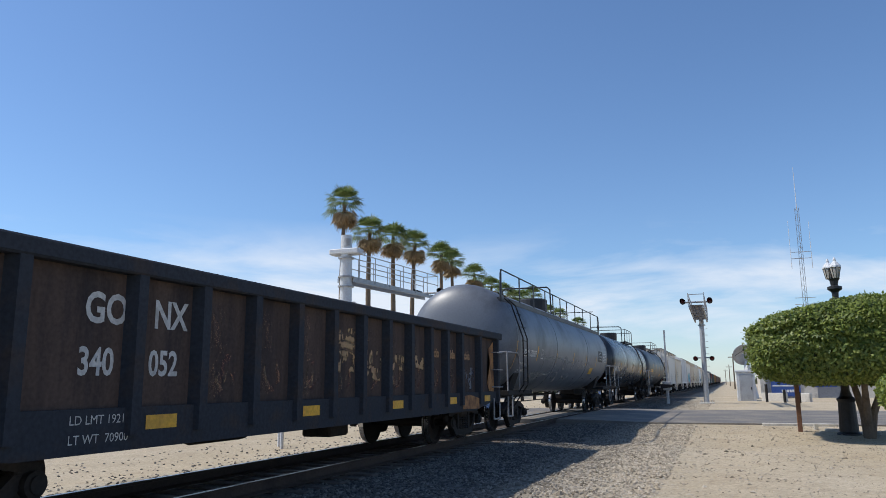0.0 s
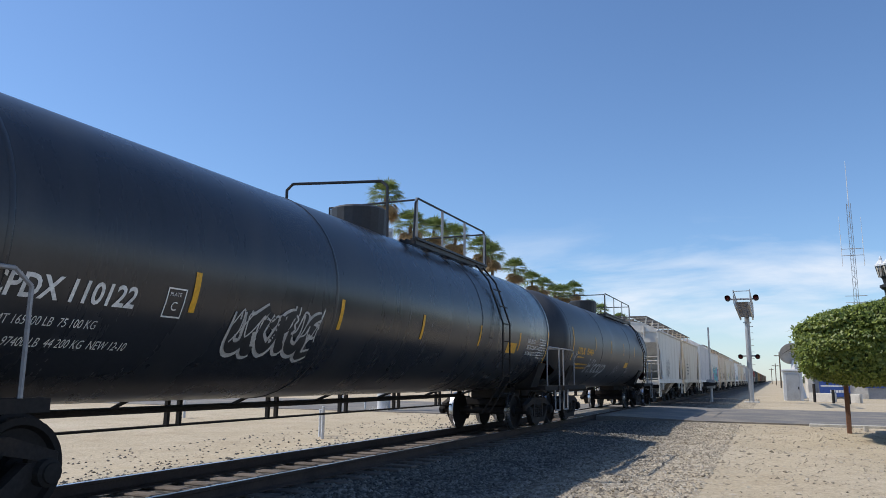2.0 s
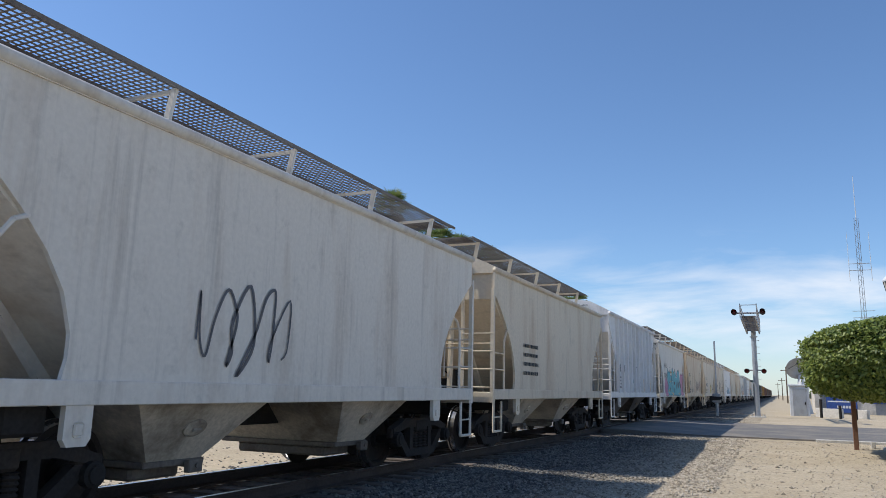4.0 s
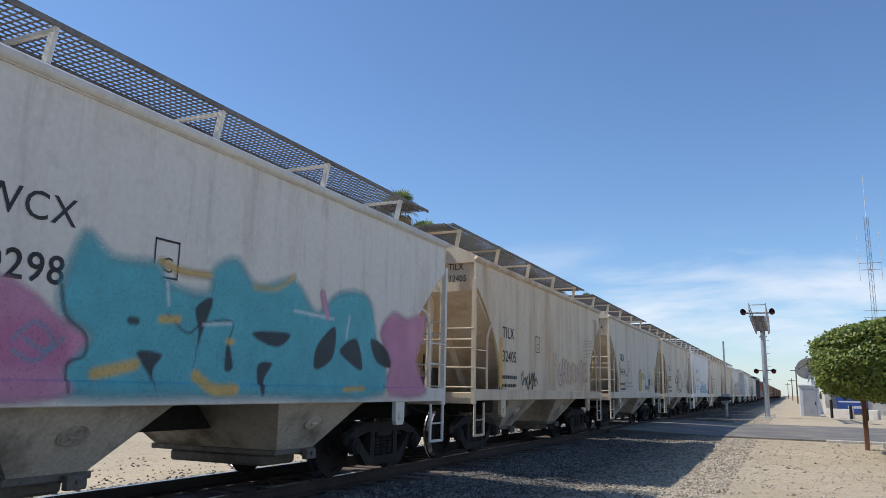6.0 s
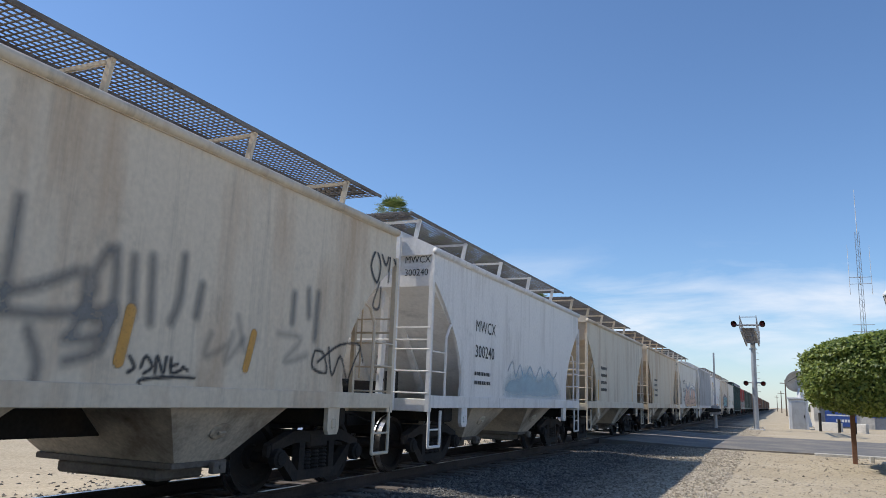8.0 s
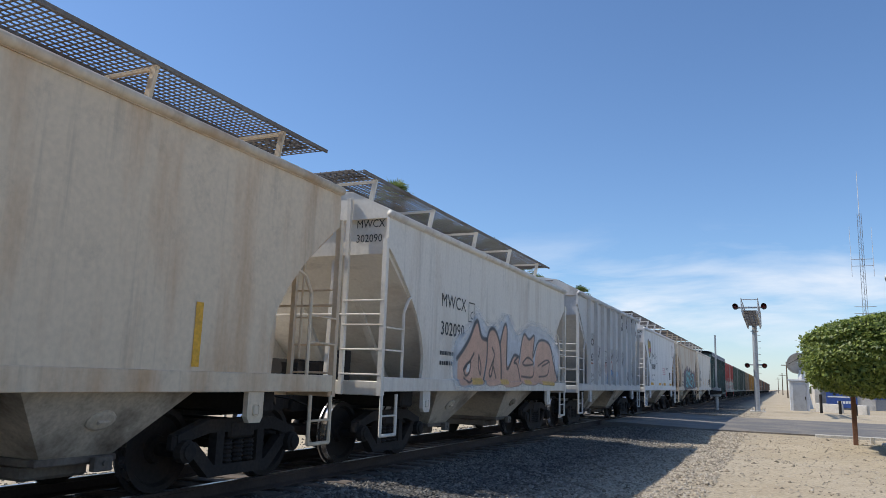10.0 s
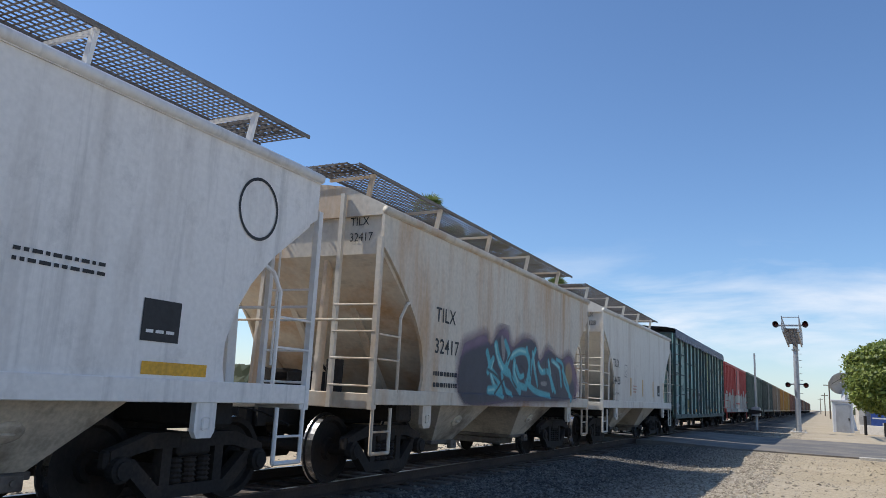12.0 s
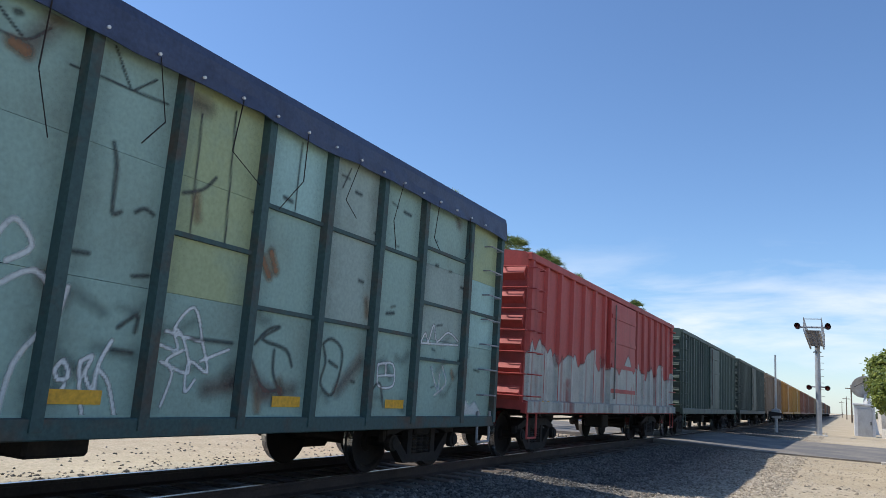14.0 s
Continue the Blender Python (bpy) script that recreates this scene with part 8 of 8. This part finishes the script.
def build_signals():
    x, y = spot(-1.54, 51.0)
    cantilever(x, y, -1, 7.6, -0.2, 0.16, "white crossing signal mast with a walkway arm over the road", 5.02, 0.62, 2.95)
    x, y = spot(-28.35, 31.0)
    e = cantilever(x, y, 1, 9.6, -0.2, 0.27, "thick white crossing signal mast with a long railed walkway arm")
    bm = B()
    h = 6.2
    rod(bm, (0, 0, h + 0.9), (0, 0, h + 1.45), 0.24, 20)
    part("mast_top", bm, M["white_metal"], e)
    bm = B()
    box(bm, -0.68, 0.68, -0.3, 0.3, h + 0.62, h + 0.86, 0.04)
    part("top_platform", bm, M["white_metal"], e)
    # raised gate arm
    x, y = spot(-4.2, 50.5)
    g = thing("crossing_gate", "raised crossing gate with a slim grey arm", "crossing gate", x, y, -0.2)
    bm = B()
    rod(bm, (0, 0, 0), (0, 0, 1.5), 0.09, 12)
    part("post", bm, M["galv"], g)
    bm = B()
    box(bm, -0.25, 0.25, -0.2, 0.2, 0.9, 1.45, 0.04)
    part("gate_box", bm, M["galv"], g)
    bm = B()
    box(bm, -0.05, 0.05, -0.06, 0.06, 1.3, 4.75)
    part("gate_arm", bm, M["galv"], g)
    bm = B()
    extrude(bm, [(-0.4, 1.0), (0.35, 1.1), (0.35, 1.25), (-0.4, 1.3)], "y", -0.3, -0.22)
    part("counterweight", bm, M["steel_dark"], g)


def lattice_mast():
    x, y = spot(5.45, 95.0)
    e = thing("radio_mast", "tall thin lattice radio mast with whip antennas", "radio mast", x, y)
    top = 1.24 + 95.0 * math.tan(radians(12.0)) - GROUND
    bm = B()
    pts = [(0.32 * math.cos(a), 0.32 * math.sin(a)) for a in (0.5, 2.6, 4.7)]
    for px, py in pts:
        rod(bm, (px, py, 0), (px * 0.75, py * 0.75, top), 0.024, 5)
    n = 34
    for i in range(n):
        z0, z1 = top * i / n, top * (i + 1) / n
        for k in range(3):
            a, b = pts[k], pts[(k + 1) % 3]
            rod(bm, (a[0] * 0.9, a[1] * 0.9, z0), (b[0] * 0.9, b[1] * 0.9, z1), 0.010, 4)
    part("lattice", bm, material("dull_mast_steel", (0.20, 0.20, 0.21), 0.6, 0.2), e)
    for z, w in ((1.24 + 95 * math.tan(radians(8.9)) - GROUND, 1.1), (1.24 + 95 * math.tan(radians(8.45)) - GROUND, 1.1), (1.24 + 95 * math.tan(radians(5.7)) - GROUND, 1.1), (1.24 + 95 * math.tan(radians(5.25)) - GROUND, 1.1)):
        bm = B()
        rod(bm, (-w, 0, z), (w, 0, z), 0.035, 5)
        rod(bm, (0, -w * 0.6, z), (0, w * 0.6, z), 0.03, 5)
        part("standoff", bm, M["galv"], e)
    zt = 1.24 + 95 * math.tan(radians(14.85)) - GROUND
    for px, z0, z1, r in ((0, top - 0.3, zt, 0.05), (-1.1, 14.4, 20.2, 0.04), (1.1, 14.4, 20.0, 0.04)):
        bm = B()
        rod(bm, (px, 0, z0), (px, 0, z1), r, 6, r * 0.5)
        part("antenna", bm, M["white_metal"], e)


def street_lamp():
    x, y = spot(7.33, 23.2)
    e = thing("street_lamp", "ornate dark street lamp with frosted lanterns", "street lamp", x, y)
    e.scale = (1, 1, 1.035)
    dark = material("dark_cast_iron", (0.03, 0.03, 0.032), 0.5, 0.3, (0.05, 0.045, 0.04), 0.4)
    glass = material("frosted_lantern_glass", (0.46, 0.42, 0.36), 0.35, 0, (0.36, 0.32, 0.27), 0.4)
    bm = B()
    lathe(bm, [(0, 0.02), (0, 0.30), (0.10, 0.30), (0.14, 0.24), (0.9, 0.21), (0.98, 0.25), (1.05, 0.16), (1.2, 0.11), (3.0, 0.08), (3.05, 0.13), (3.12, 0.13), (3.16, 0.08), (3.5, 0.085), (3.55, 0.16), (3.62, 0.16), (3.66, 0.08), (3.8, 0.09), (3.88, 0.19), (3.94, 0.19), (3.98, 0.09), (4.10, 0.11), (4.17, 0.15), (4.18, 0.02)], (0, 0, 0), "z", 18)
    part("post", bm, dark, e)
    for dx, dy in ((0.05, -0.08), (-0.10, 0.12)):
        bm = B()
        lathe(bm, [(4.17, 0.02), (4.17, 0.075), (4.24, 0.09), (4.45, 0.135), (4.47, 0.02)], (dx, dy, 0), "z", 8)
        lan = part("lantern", bm, glass, e)
        bm = B()
        lathe(bm, [(4.46, 0.155), (4.50, 0.155), (4.58, 0.09), (4.63, 0.04), (4.68, 0.04), (4.74, 0.01)], (dx, dy, 0), "z", 8)
        part("lantern_cap", bm, M["white_metal"], lan)
        bm = B()
        for k in range(8):
            a = k * math.pi / 4
            rod(bm, (dx + 0.074 * math.cos(a), dy + 0.074 * math.sin(a), 4.17), (dx + 0.14 * math.cos(a), dy + 0.14 * math.sin(a), 4.47), 0.010, 4)
        part("lantern_rib", bm, dark, lan)


# ---- trees


def leaf_material(name, c1, c2):
    m = bpy.data.materials.new(name)
    m.use_nodes = True
    n, l = m.node_tree.nodes, m.node_tree.links
    b = n["Principled BSDF"]
    b.inputs["Roughness"].default_value = 0.5
    g = n.new("ShaderNodeNewGeometry")
    mix = n.new("ShaderNodeMixRGB")
    mix.inputs[1].default_value, mix.inputs[2].default_value = (*c1, 1), (*c2, 1)
    l.new(g.outputs["Random Per Island"], mix.inputs[0])
    l.new(mix.outputs[0], b.inputs["Base Color"])
    tr = n.new("ShaderNodeBsdfTranslucent")
    l.new(mix.outputs[0], tr.inputs["Color"])
    ms = n.new("ShaderNodeMixShader")
    ms.inputs[0].default_value = 0.3
    l.new(b.outputs[0], ms.inputs[1])
    l.new(tr.outputs[0], ms.inputs[2])
    l.new(ms.outputs[0], n["Material Output"].inputs["Surface"])
    return m


M["leaf"] = leaf_material("glossy_green_leaves", (0.06, 0.105, 0.014), (0.27, 0.315, 0.06))
# darkened copy of the leaf green: shade painted into the crown's core
M["leaf_core"] = leaf_material("core_shade_green", (0.02, 0.04, 0.008), (0.035, 0.06, 0.012))
M["frond"] = leaf_material("palm_fronds", (0.09, 0.15, 0.04), (0.27, 0.32, 0.12))
M["scrub"] = leaf_material("dusty_scrub", (0.07, 0.09, 0.045), (0.14, 0.15, 0.085))
M["dead_frond"] = leaf_material("dry_palm_fronds", (0.46, 0.34, 0.19), (0.26, 0.18, 0.10))


def topiary(name, label, x, y, rx, ry, z0, z1, count, trunk_lean, seed, power=3.4, slump=0.0):
    """A clipped tree: a dense crown of small leaves round a dark light-blocking core, over a bare forked trunk."""
    e = thing(name, label, "tree", x, y)
    rng = random.Random(seed)
    z0, z1 = z0 - GROUND, z1 - GROUND
    cz, hz = (z0 + z1) / 2, (z1 - z0) / 2
    verts, faces = [], []

    def surface(u, v, k):
        cu, su, cv, sv = math.cos(u), math.sin(u), math.cos(v), math.sin(v)
        f = (abs(cu * cv) ** power + abs(su * cv) ** power + abs(sv) ** power) ** (-1 / power)
        bump = 1 + 0.06 * noise.noise((3 * cu * cv, 3 * su * cv, 3 * sv + seed)) + 0.03 * noise.noise((9 * cu * cv, 9 * su * cv, 9 * sv))
        p = Vector((rx * f * cu * cv, ry * f * su * cv, hz * f * sv)) * (k * bump)
        if p.z > 0:
            p.z *= 1 - slump * max(0.0, min(1.0, -p.x / rx))
        return p
    for i in range(count):
        u, v = rng.uniform(0, 2 * math.pi), math.asin(rng.uniform(-1, 1))
        k = 1.0 - abs(rng.gauss(0, 0.045)) + (0.05 if rng.random() < 0.04 else 0)
        p = surface(u, v, k) + Vector((0, 0, cz))
        s = rng.uniform(0.03, 0.068)
        d1 = Vector((rng.gauss(0, 1), rng.gauss(0, 1), rng.gauss(0, 1))).normalized()
        out = Vector((math.cos(u) * math.cos(v), math.sin(u) * math.cos(v), math.sin(v) + 0.5)).normalized()
        d2 = d1.cross(out)
        if d2.length < 0.1:
            continue
        d2.normalize()
        n = len(verts)
        verts.extend([p - d1 * s, p + d2 * s * 0.5, p + d1 * s, p - d2 * s * 0.5])
        faces.append((n, n + 1, n + 2, n + 3))
    me = bpy.data.meshes.new("crown")
    me.from_pydata([tuple(v) for v in verts], [], faces)
    me.materials.append(M["leaf"])
    crown = new("crown", me)
    crown.parent = e
    tagged(crown, kind="stuff")
    # solid core added to block light; its dark green stands in for shade
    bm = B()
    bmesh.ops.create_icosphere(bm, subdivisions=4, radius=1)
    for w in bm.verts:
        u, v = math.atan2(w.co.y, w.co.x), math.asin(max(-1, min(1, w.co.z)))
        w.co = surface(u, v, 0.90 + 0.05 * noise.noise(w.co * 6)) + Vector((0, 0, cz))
    part("shade_core", bm, M["leaf_core"], crown)
    bm = B()
    for k, (a, lean) in enumerate(((0.3, 0.5), (2.6, 0.45), (4.4, 0.6))):
        t = trunk_lean
        rod(bm, (0, 0, -0.1), (0.25 * lean * math.cos(a) + t * 0.3, 0.25 * lean * math.sin(a), z0 * 0.5), 0.13, 10, 0.10)
        rod(bm, (0.25 * lean * math.cos(a) + t * 0.3, 0.25 * lean * math.sin(a), z0 * 0.48), (lean * math.cos(a) + t, lean * math.sin(a), z0 + 0.3), 0.10, 10, 0.06)
    part("trunk", bm, M["bark"], e)
    return e


def palm():
    rng = random.Random(77)
    e = thing("palm_tree", "tall fan palm with a green crown and brown hanging skirt", "palm tree", 0, 0, GROUND, "row of palms")
    H = 17.3
    bm = B()
    prev = (0, 0, -0.2)
    for i in range(1, 13):
        z = H * i / 12
        p = (0.15 * math.sin(i * 0.3), 0.1 * math.sin(i * 0.21), z)
        rod(bm, prev, p, 0.30 - 0.012 * i, 10, 0.29 - 0.012 * i)
        prev = p
    part("trunk", bm, M["bark"], e)
    green, dry = ([], []), ([], [])

    def fan(store, base, way, length, width, droop):
        vs, fs = store
        way = Vector(way).normalized()
        across = way.cross(Vector((0, 0, 1)))
        across = across.normalized() if across.length > 0.05 else Vector((1, 0, 0))
        up = across.cross(way)
        hub = Vector(base) + way * length * 0.45
        k = len(vs)
        vs.extend([tuple(Vector(base) + across * 0.02), tuple(Vector(base) - across * 0.02), tuple(hub)])
        fs.append((k, k + 1, k + 2))
        for i in range(11):
            a = (i - 5) / 5 * 1.25
            d = (way * math.cos(a) + across * math.sin(a) * width).normalized()
            tip = hub + d * length * 0.62 * (1 - 0.12 * abs(i - 5) / 5) + Vector((0, 0, -droop * length * rng.uniform(0.1, 0.35)))
            side = d.cross(up).normalized() * 0.055
            mid = hub + d * length * 0.33
            k = len(vs)
            vs.extend([tuple(hub), tuple(mid + side), tuple(tip), tuple(mid - side)])
            fs.append((k, k + 1, k + 2, k + 3))
    top = Vector((0.15 * math.sin(3.6), 0.1 * math.sin(2.52), H))
    for i in range(52):
        u = rng.uniform(0, 2 * math.pi)
        v = rng.uniform(-0.5, 1.5)
        fan(green, top + Vector((0, 0, rng.uniform(-0.2, 0.3))), (math.cos(u) * math.cos(v), math.sin(u) * math.cos(v), math.sin(v)), rng.uniform(1.4, 2.1), 1.0, 0.8)
    for i in range(46):
        u = rng.uniform(0, 2 * math.pi)
        v = rng.uniform(-1.45, -0.6)
        fan(dry, top + Vector((0, 0, rng.uniform(-0.9, -0.2))), (math.cos(u) * math.cos(v), math.sin(u) * math.cos(v), math.sin(v)), rng.uniform(1.2, 1.75), 0.7, 0.6)
    for nm, store, mat in (("crown", green, M["frond"]), ("dry_skirt", dry, M["dead_frond"])):
        me = bpy.data.meshes.new(nm)
        me.from_pydata(store[0], [], store[1])
        me.materials.append(mat)
        o = new(nm, me)
        o.parent = e
    return e


def build_palms():
    first = palm()
    rng = random.Random(6)
    X = 34.0
    rows = ((-28.48, 1.065), (-26.3, 0.965), (-24.61, 0.99), (-23.13, 1.0), (-21.13, 1.0), (-20.02, 1.0), (-18.57, 0.95), (-17.26, 0.91), (-16.33, 0.905), (-15.4, 0.89), (-14.6, 0.93), (-13.94, 1.0), (-12.6, 0.9), (-11.7, 0.92), (-10.4, 0.9))
    for i, (az, k) in enumerate(rows):
        y = X / math.tan(radians(-az))
        m = pose(-X, y, GROUND, rng.uniform(-1.5, 1.5), rng.uniform(-1.5, 1.5), rng.uniform(0, 360))
        if i == 0:
            p = first
            p.matrix_basis = m
        else:
            p = copy_thing(first, m)
        w = rng.uniform(1.18, 1.34)
        p.scale = (w, w, k * 1.035)


# ---- small buildings and clutter


def build_corner():
    x0, x1 = 0.55, 1.80
    y = 58.0
    e = thing("equipment_cabin", "small white equipment cabin with a grey door", "cabin", (x0 + x1) / 2, y)
    w = (x1 - x0) / 2
    bm = B()
    box(bm, -w, w, 0, 1.6, 0, 2.15, 0.03)
    part("wall", bm, M["white_metal"], e)
    bm = B()
    box(bm, -w - 0.08, w + 0.08, -0.08, 1.7, 2.15, 2.28, 0.02)
    part("roof", bm, M["white_metal"], e)
    bm = B()
    box(bm, -0.42, 0.45, -0.03, 0.01, 0.08, 1.98, 0.01)
    d = part("door", bm, M["galv"], e)
    bm = B()
    box(bm, 0.32, 0.38, -0.07, -0.03, 0.9, 1.1)
    part("door_handle", bm, M["steel_dark"], d)
    bm = B()
    box(bm, -w - 0.25, w + 0.35, -0.6, 1.8, -0.1, 0.05, 0.02)
    part("plinth", bm, M["concrete"], e)

    dx, dy = spot(1.25, 66.0)
    t = thing("satellite_dish", "large grey mesh satellite dish on a white pyramid mount", "satellite dish", dx, dy)
    bm = B()
    bmesh.ops.create_cone(bm, cap_ends=True, segments=4, radius1=0.75, radius2=0.16, depth=3.0, matrix=pose(0.1, 0, 1.6))
    part("mount", bm, M["white_metal"], t)
    bm = B()
    prof = [(0.0, 0.03), (0.03, 0.3), (0.11, 0.6), (0.25, 0.9)]
    lathe(bm, prof, (0, 0, 0), "y", 28)
    bmesh.ops.delete(bm, geom=[f for f in bm.faces if len(f.verts) > 4], context="FACES")
    bmesh.ops.solidify(bm, geom=bm.faces[:], thickness=0.02)
    bmesh.ops.transform(bm, matrix=pose(-0.15, 0.2, 3.75, -24, 0, 195), verts=bm.verts[:])
    dish = part("dish", bm, M["galv"], t, smooth=True)
    bm = B()
    for a in (-0.6, 0.6):
        rod(bm, (-0.15 + a, -0.1, 3.6), (-0.1, -0.75, 4.0), 0.02, 5)
    box(bm, -0.18, -0.02, -0.85, -0.7, 3.92, 4.08, 0.02)
    part("feed_horn", bm, M["hood"], dish)

    # low building with banners behind the clipped tree
    b = thing("roadside_shop", "low pale shop building with blue banners on its front", "building", 6.2, 68.0)
    bm = B()
    for a, c in ((-3.7, -3.3), (-0.75, 0.55), (2.4, 5.6)):
        box(bm, a, c, 0, 0.25, 0, 2.6)
    box(bm, -3.7, 5.6, 0, 0.25, 2.2, 3.0)
    box(bm, -3.7, -3.45, 0.25, 7, 0, 3.0)
    box(bm, 5.35, 5.6, 0.25, 7, 0, 3.0)
    box(bm, -3.7, 5.6, 6.8, 7, 0, 3.0)
    part("wall", bm, M["concrete"], b)
    bm = B()
    box(bm, -3.9, 5.8, -0.15, 7.2, 3.0, 3.15, 0.02)
    part("roof", bm, M["white_metal"], b)
    grey = material("grey_shutter", (0.30, 0.31, 0.33), 0.6)
    for a, c in ((-3.3, -0.75), (0.55, 2.4)):
        bm = B()
        box(bm, a, c, 0.10, 0.16, 0, 2.2)
        for k in range(11):
            box(bm, a, c, 0.085, 0.10, 0.1 + 0.19 * k, 0.2 + 0.19 * k)
        part("shutter", bm, grey, b)
    blue = material("blue_banner", (0.035, 0.085, 0.30), 0.5, 0, (0.02, 0.05, 0.2), 0.3)
    for a, c, z0, z1 in ((-2.9, -0.7, 0.25, 1.55), (0.3, 2.0, 1.0, 1.65)):
        bm = B()
        box(bm, a, c, -0.06, -0.02, z0, z1)
        ban = part("banner", bm, blue, b, "blue printed banner")
        bm = B()
        h = z1 - z0
        box(bm, a + 0.1, c - 0.1, -0.07, -0.062, z0 + 0.62 * h, z0 + 0.70 * h)
        for k in range(6):
            yy = a + (c - a) * (0.35 + 0.09 * k)
            box(bm, yy, yy + 0.07 * (c - a), -0.07, -0.062, z0 + 0.26 * h, z0 + 0.42 * h)
        part("banner_mark", bm, M["white"], ban)

    # low wall and bollards by the cabin
    for i, (px, py, w2) in enumerate(((2.9, 56.5, 0.9), (4.6, 55.0, 0.5))):
        k = thing("low_wall", "low pale concrete wall beside the road", "wall", px, py, GROUND, "", -35)
        bm = B()
        box(bm, -w2, w2, -0.15, 0.15, 0, 0.7, 0.03)
        part("wall_block", bm, M["concrete"], k)
    for px, py, h in ((2.35, 55.0, 1.3), (3.35, 53.5, 0.95), (4.1, 52.0, 0.8)):
        k = thing("bollard", "dark short post beside the road", "post", px, py, GROUND, "posts by the road")
        bm = B()
        rod(bm, (0, 0, 0), (0, 0, h), 0.09, 10)
        part("post", bm, M["steel_dark"], k)
    s = thing("stake", "brown wooden stake holding the clipped tree", "stake", *spot(4.38, 23.6))
    bm = B()
    box(bm, -0.06, 0.06, -0.05, 0.05, -0.1, 2.2, 0.01)
    part("stake_post", bm, M["wood_post"], s)
    s = thing("marker_stone", "small pale stone marker near the kerb", "stone", *spot(5.35, 24.6))
    bm = B()
    box(bm, -0.06, 0.06, -0.06, 0.06, -0.1, 0.28, 0.02)
    part("stone", bm, M["concrete"], s)
    s = thing("kerb_block", "broken concrete block lying on the sand", "block", *spot(6.7, 24.2))
    bm = B()
    box(bm, -0.35, 0.35, -0.12, 0.12, -0.05, 0.16, 0.03)
    part("block", bm, M["concrete"], s)
    # far poles
    for az, d, h in ((0.42, 150.0, 6.6), (0.12, 230.0, 6.2), (-0.15, 330, 6.4), (2.2, 80.0, 5.4)):
        px, py = spot(az, d)
        k = thing("utility_pole", "thin wooden utility pole far along the track", "utility pole", px, py, GROUND, "poles along the track")
        bm = B()
        rod(bm, (0, 0, 0), (0, 0, h), 0.14, 8, 0.1)
        part("pole", bm, M["bark"], k)
        bm = B()
        box(bm, -0.9, 0.9, -0.06, 0.06, h - 0.7, h - 0.55)
        part("crossarm", bm, M["bark"], k)
    # pale posts and blocks on the far side of the track
    for px, py, h in ((-10.4, 16.1, 0.75), (-10.8, 16.6, 0.65), (-16.0, 28.0, 0.6), (-15.0, 24.5, 0.8), (-18.5, 20.0, 0.7)):
        k = thing("marker_post", "slim white marker post in the sand", "post", px, py, GROUND, "marker posts")
        bm = B()
        rod(bm, (0, 0, -0.1), (0, 0, h), 0.045, 10)
        part("post", bm, M["white_metal"], k)
    # far scrub and hazy hills on the horizon
    rng = random.Random(12)
    verts, faces = [], []
    for _ in range(5200):
        a = radians(rng.uniform(-62, 24))
        d = rng.uniform(90, 420) if math.degrees(a) < -9 else rng.uniform(380, 700)
        px, py = d * math.sin(a), d * math.cos(a)
        if abs(px - TRACK_X) < 8 + 0.01 * d:
            continue
        z = GROUND + rng.random() ** 2 * 4.0 * (1 if d > 300 or math.degrees(a) < -9 else 0.6)
        s = rng.uniform(0.5, 1.6)
        k = len(verts)
        for q in ((-s, 0, -0.6 * s), (s, 0.3, -0.5 * s), (0.7 * s, 0, 0.7 * s), (-0.6 * s, 0.2, 0.6 * s)):
            verts.append((px + q[0], py + q[1], max(GROUND, z + q[2])))
        faces.append((k, k + 1, k + 2, k + 3))
    me = bpy.data.meshes.new("far_scrub")
    me.from_pydata(verts, [], faces)
    me.materials.append(M["scrub"])
    tagged(new("far_scrub", me), "low dusty green scrub along the horizon", "scrub", kind="stuff")


build_signals()
lattice_mast()
street_lamp()
topiary("clipped_tree", "broad clipped green tree with a dense square-cut crown", 3.25, 21.8, 2.62, 2.2, 1.16, 3.32, 76000, 0.1, 3, 4.2, 0.42)
topiary("clipped_shrub", "small clipped green shrub on a short trunk", 3.45, 16.8, 0.72, 0.7, 0.55, 1.42, 9000, 0.0, 5, 2.6)
build_palms()
build_corner()


def motions():
    near = [c for c in CARS if c.location.y < 290]
    for car in CARS:
        x, y, z = car.location
        walk(car, [(t, pose(x, y - SPEED * t, z)) for t in (0.0, 3.5, 7.0, 10.5, 14.0)])
    # wheels of the cars that come past: they roll without slipping
    spin = math.degrees(SPEED / 0.435)
    for w, dy in WHEELSETS:
        if w.parent.parent in near:
            walk(w, [(k / FPS, pose(0, dy, 0.435, spin * k / FPS % 360.0)) for k in range(14 * FPS + 1)])


motions()
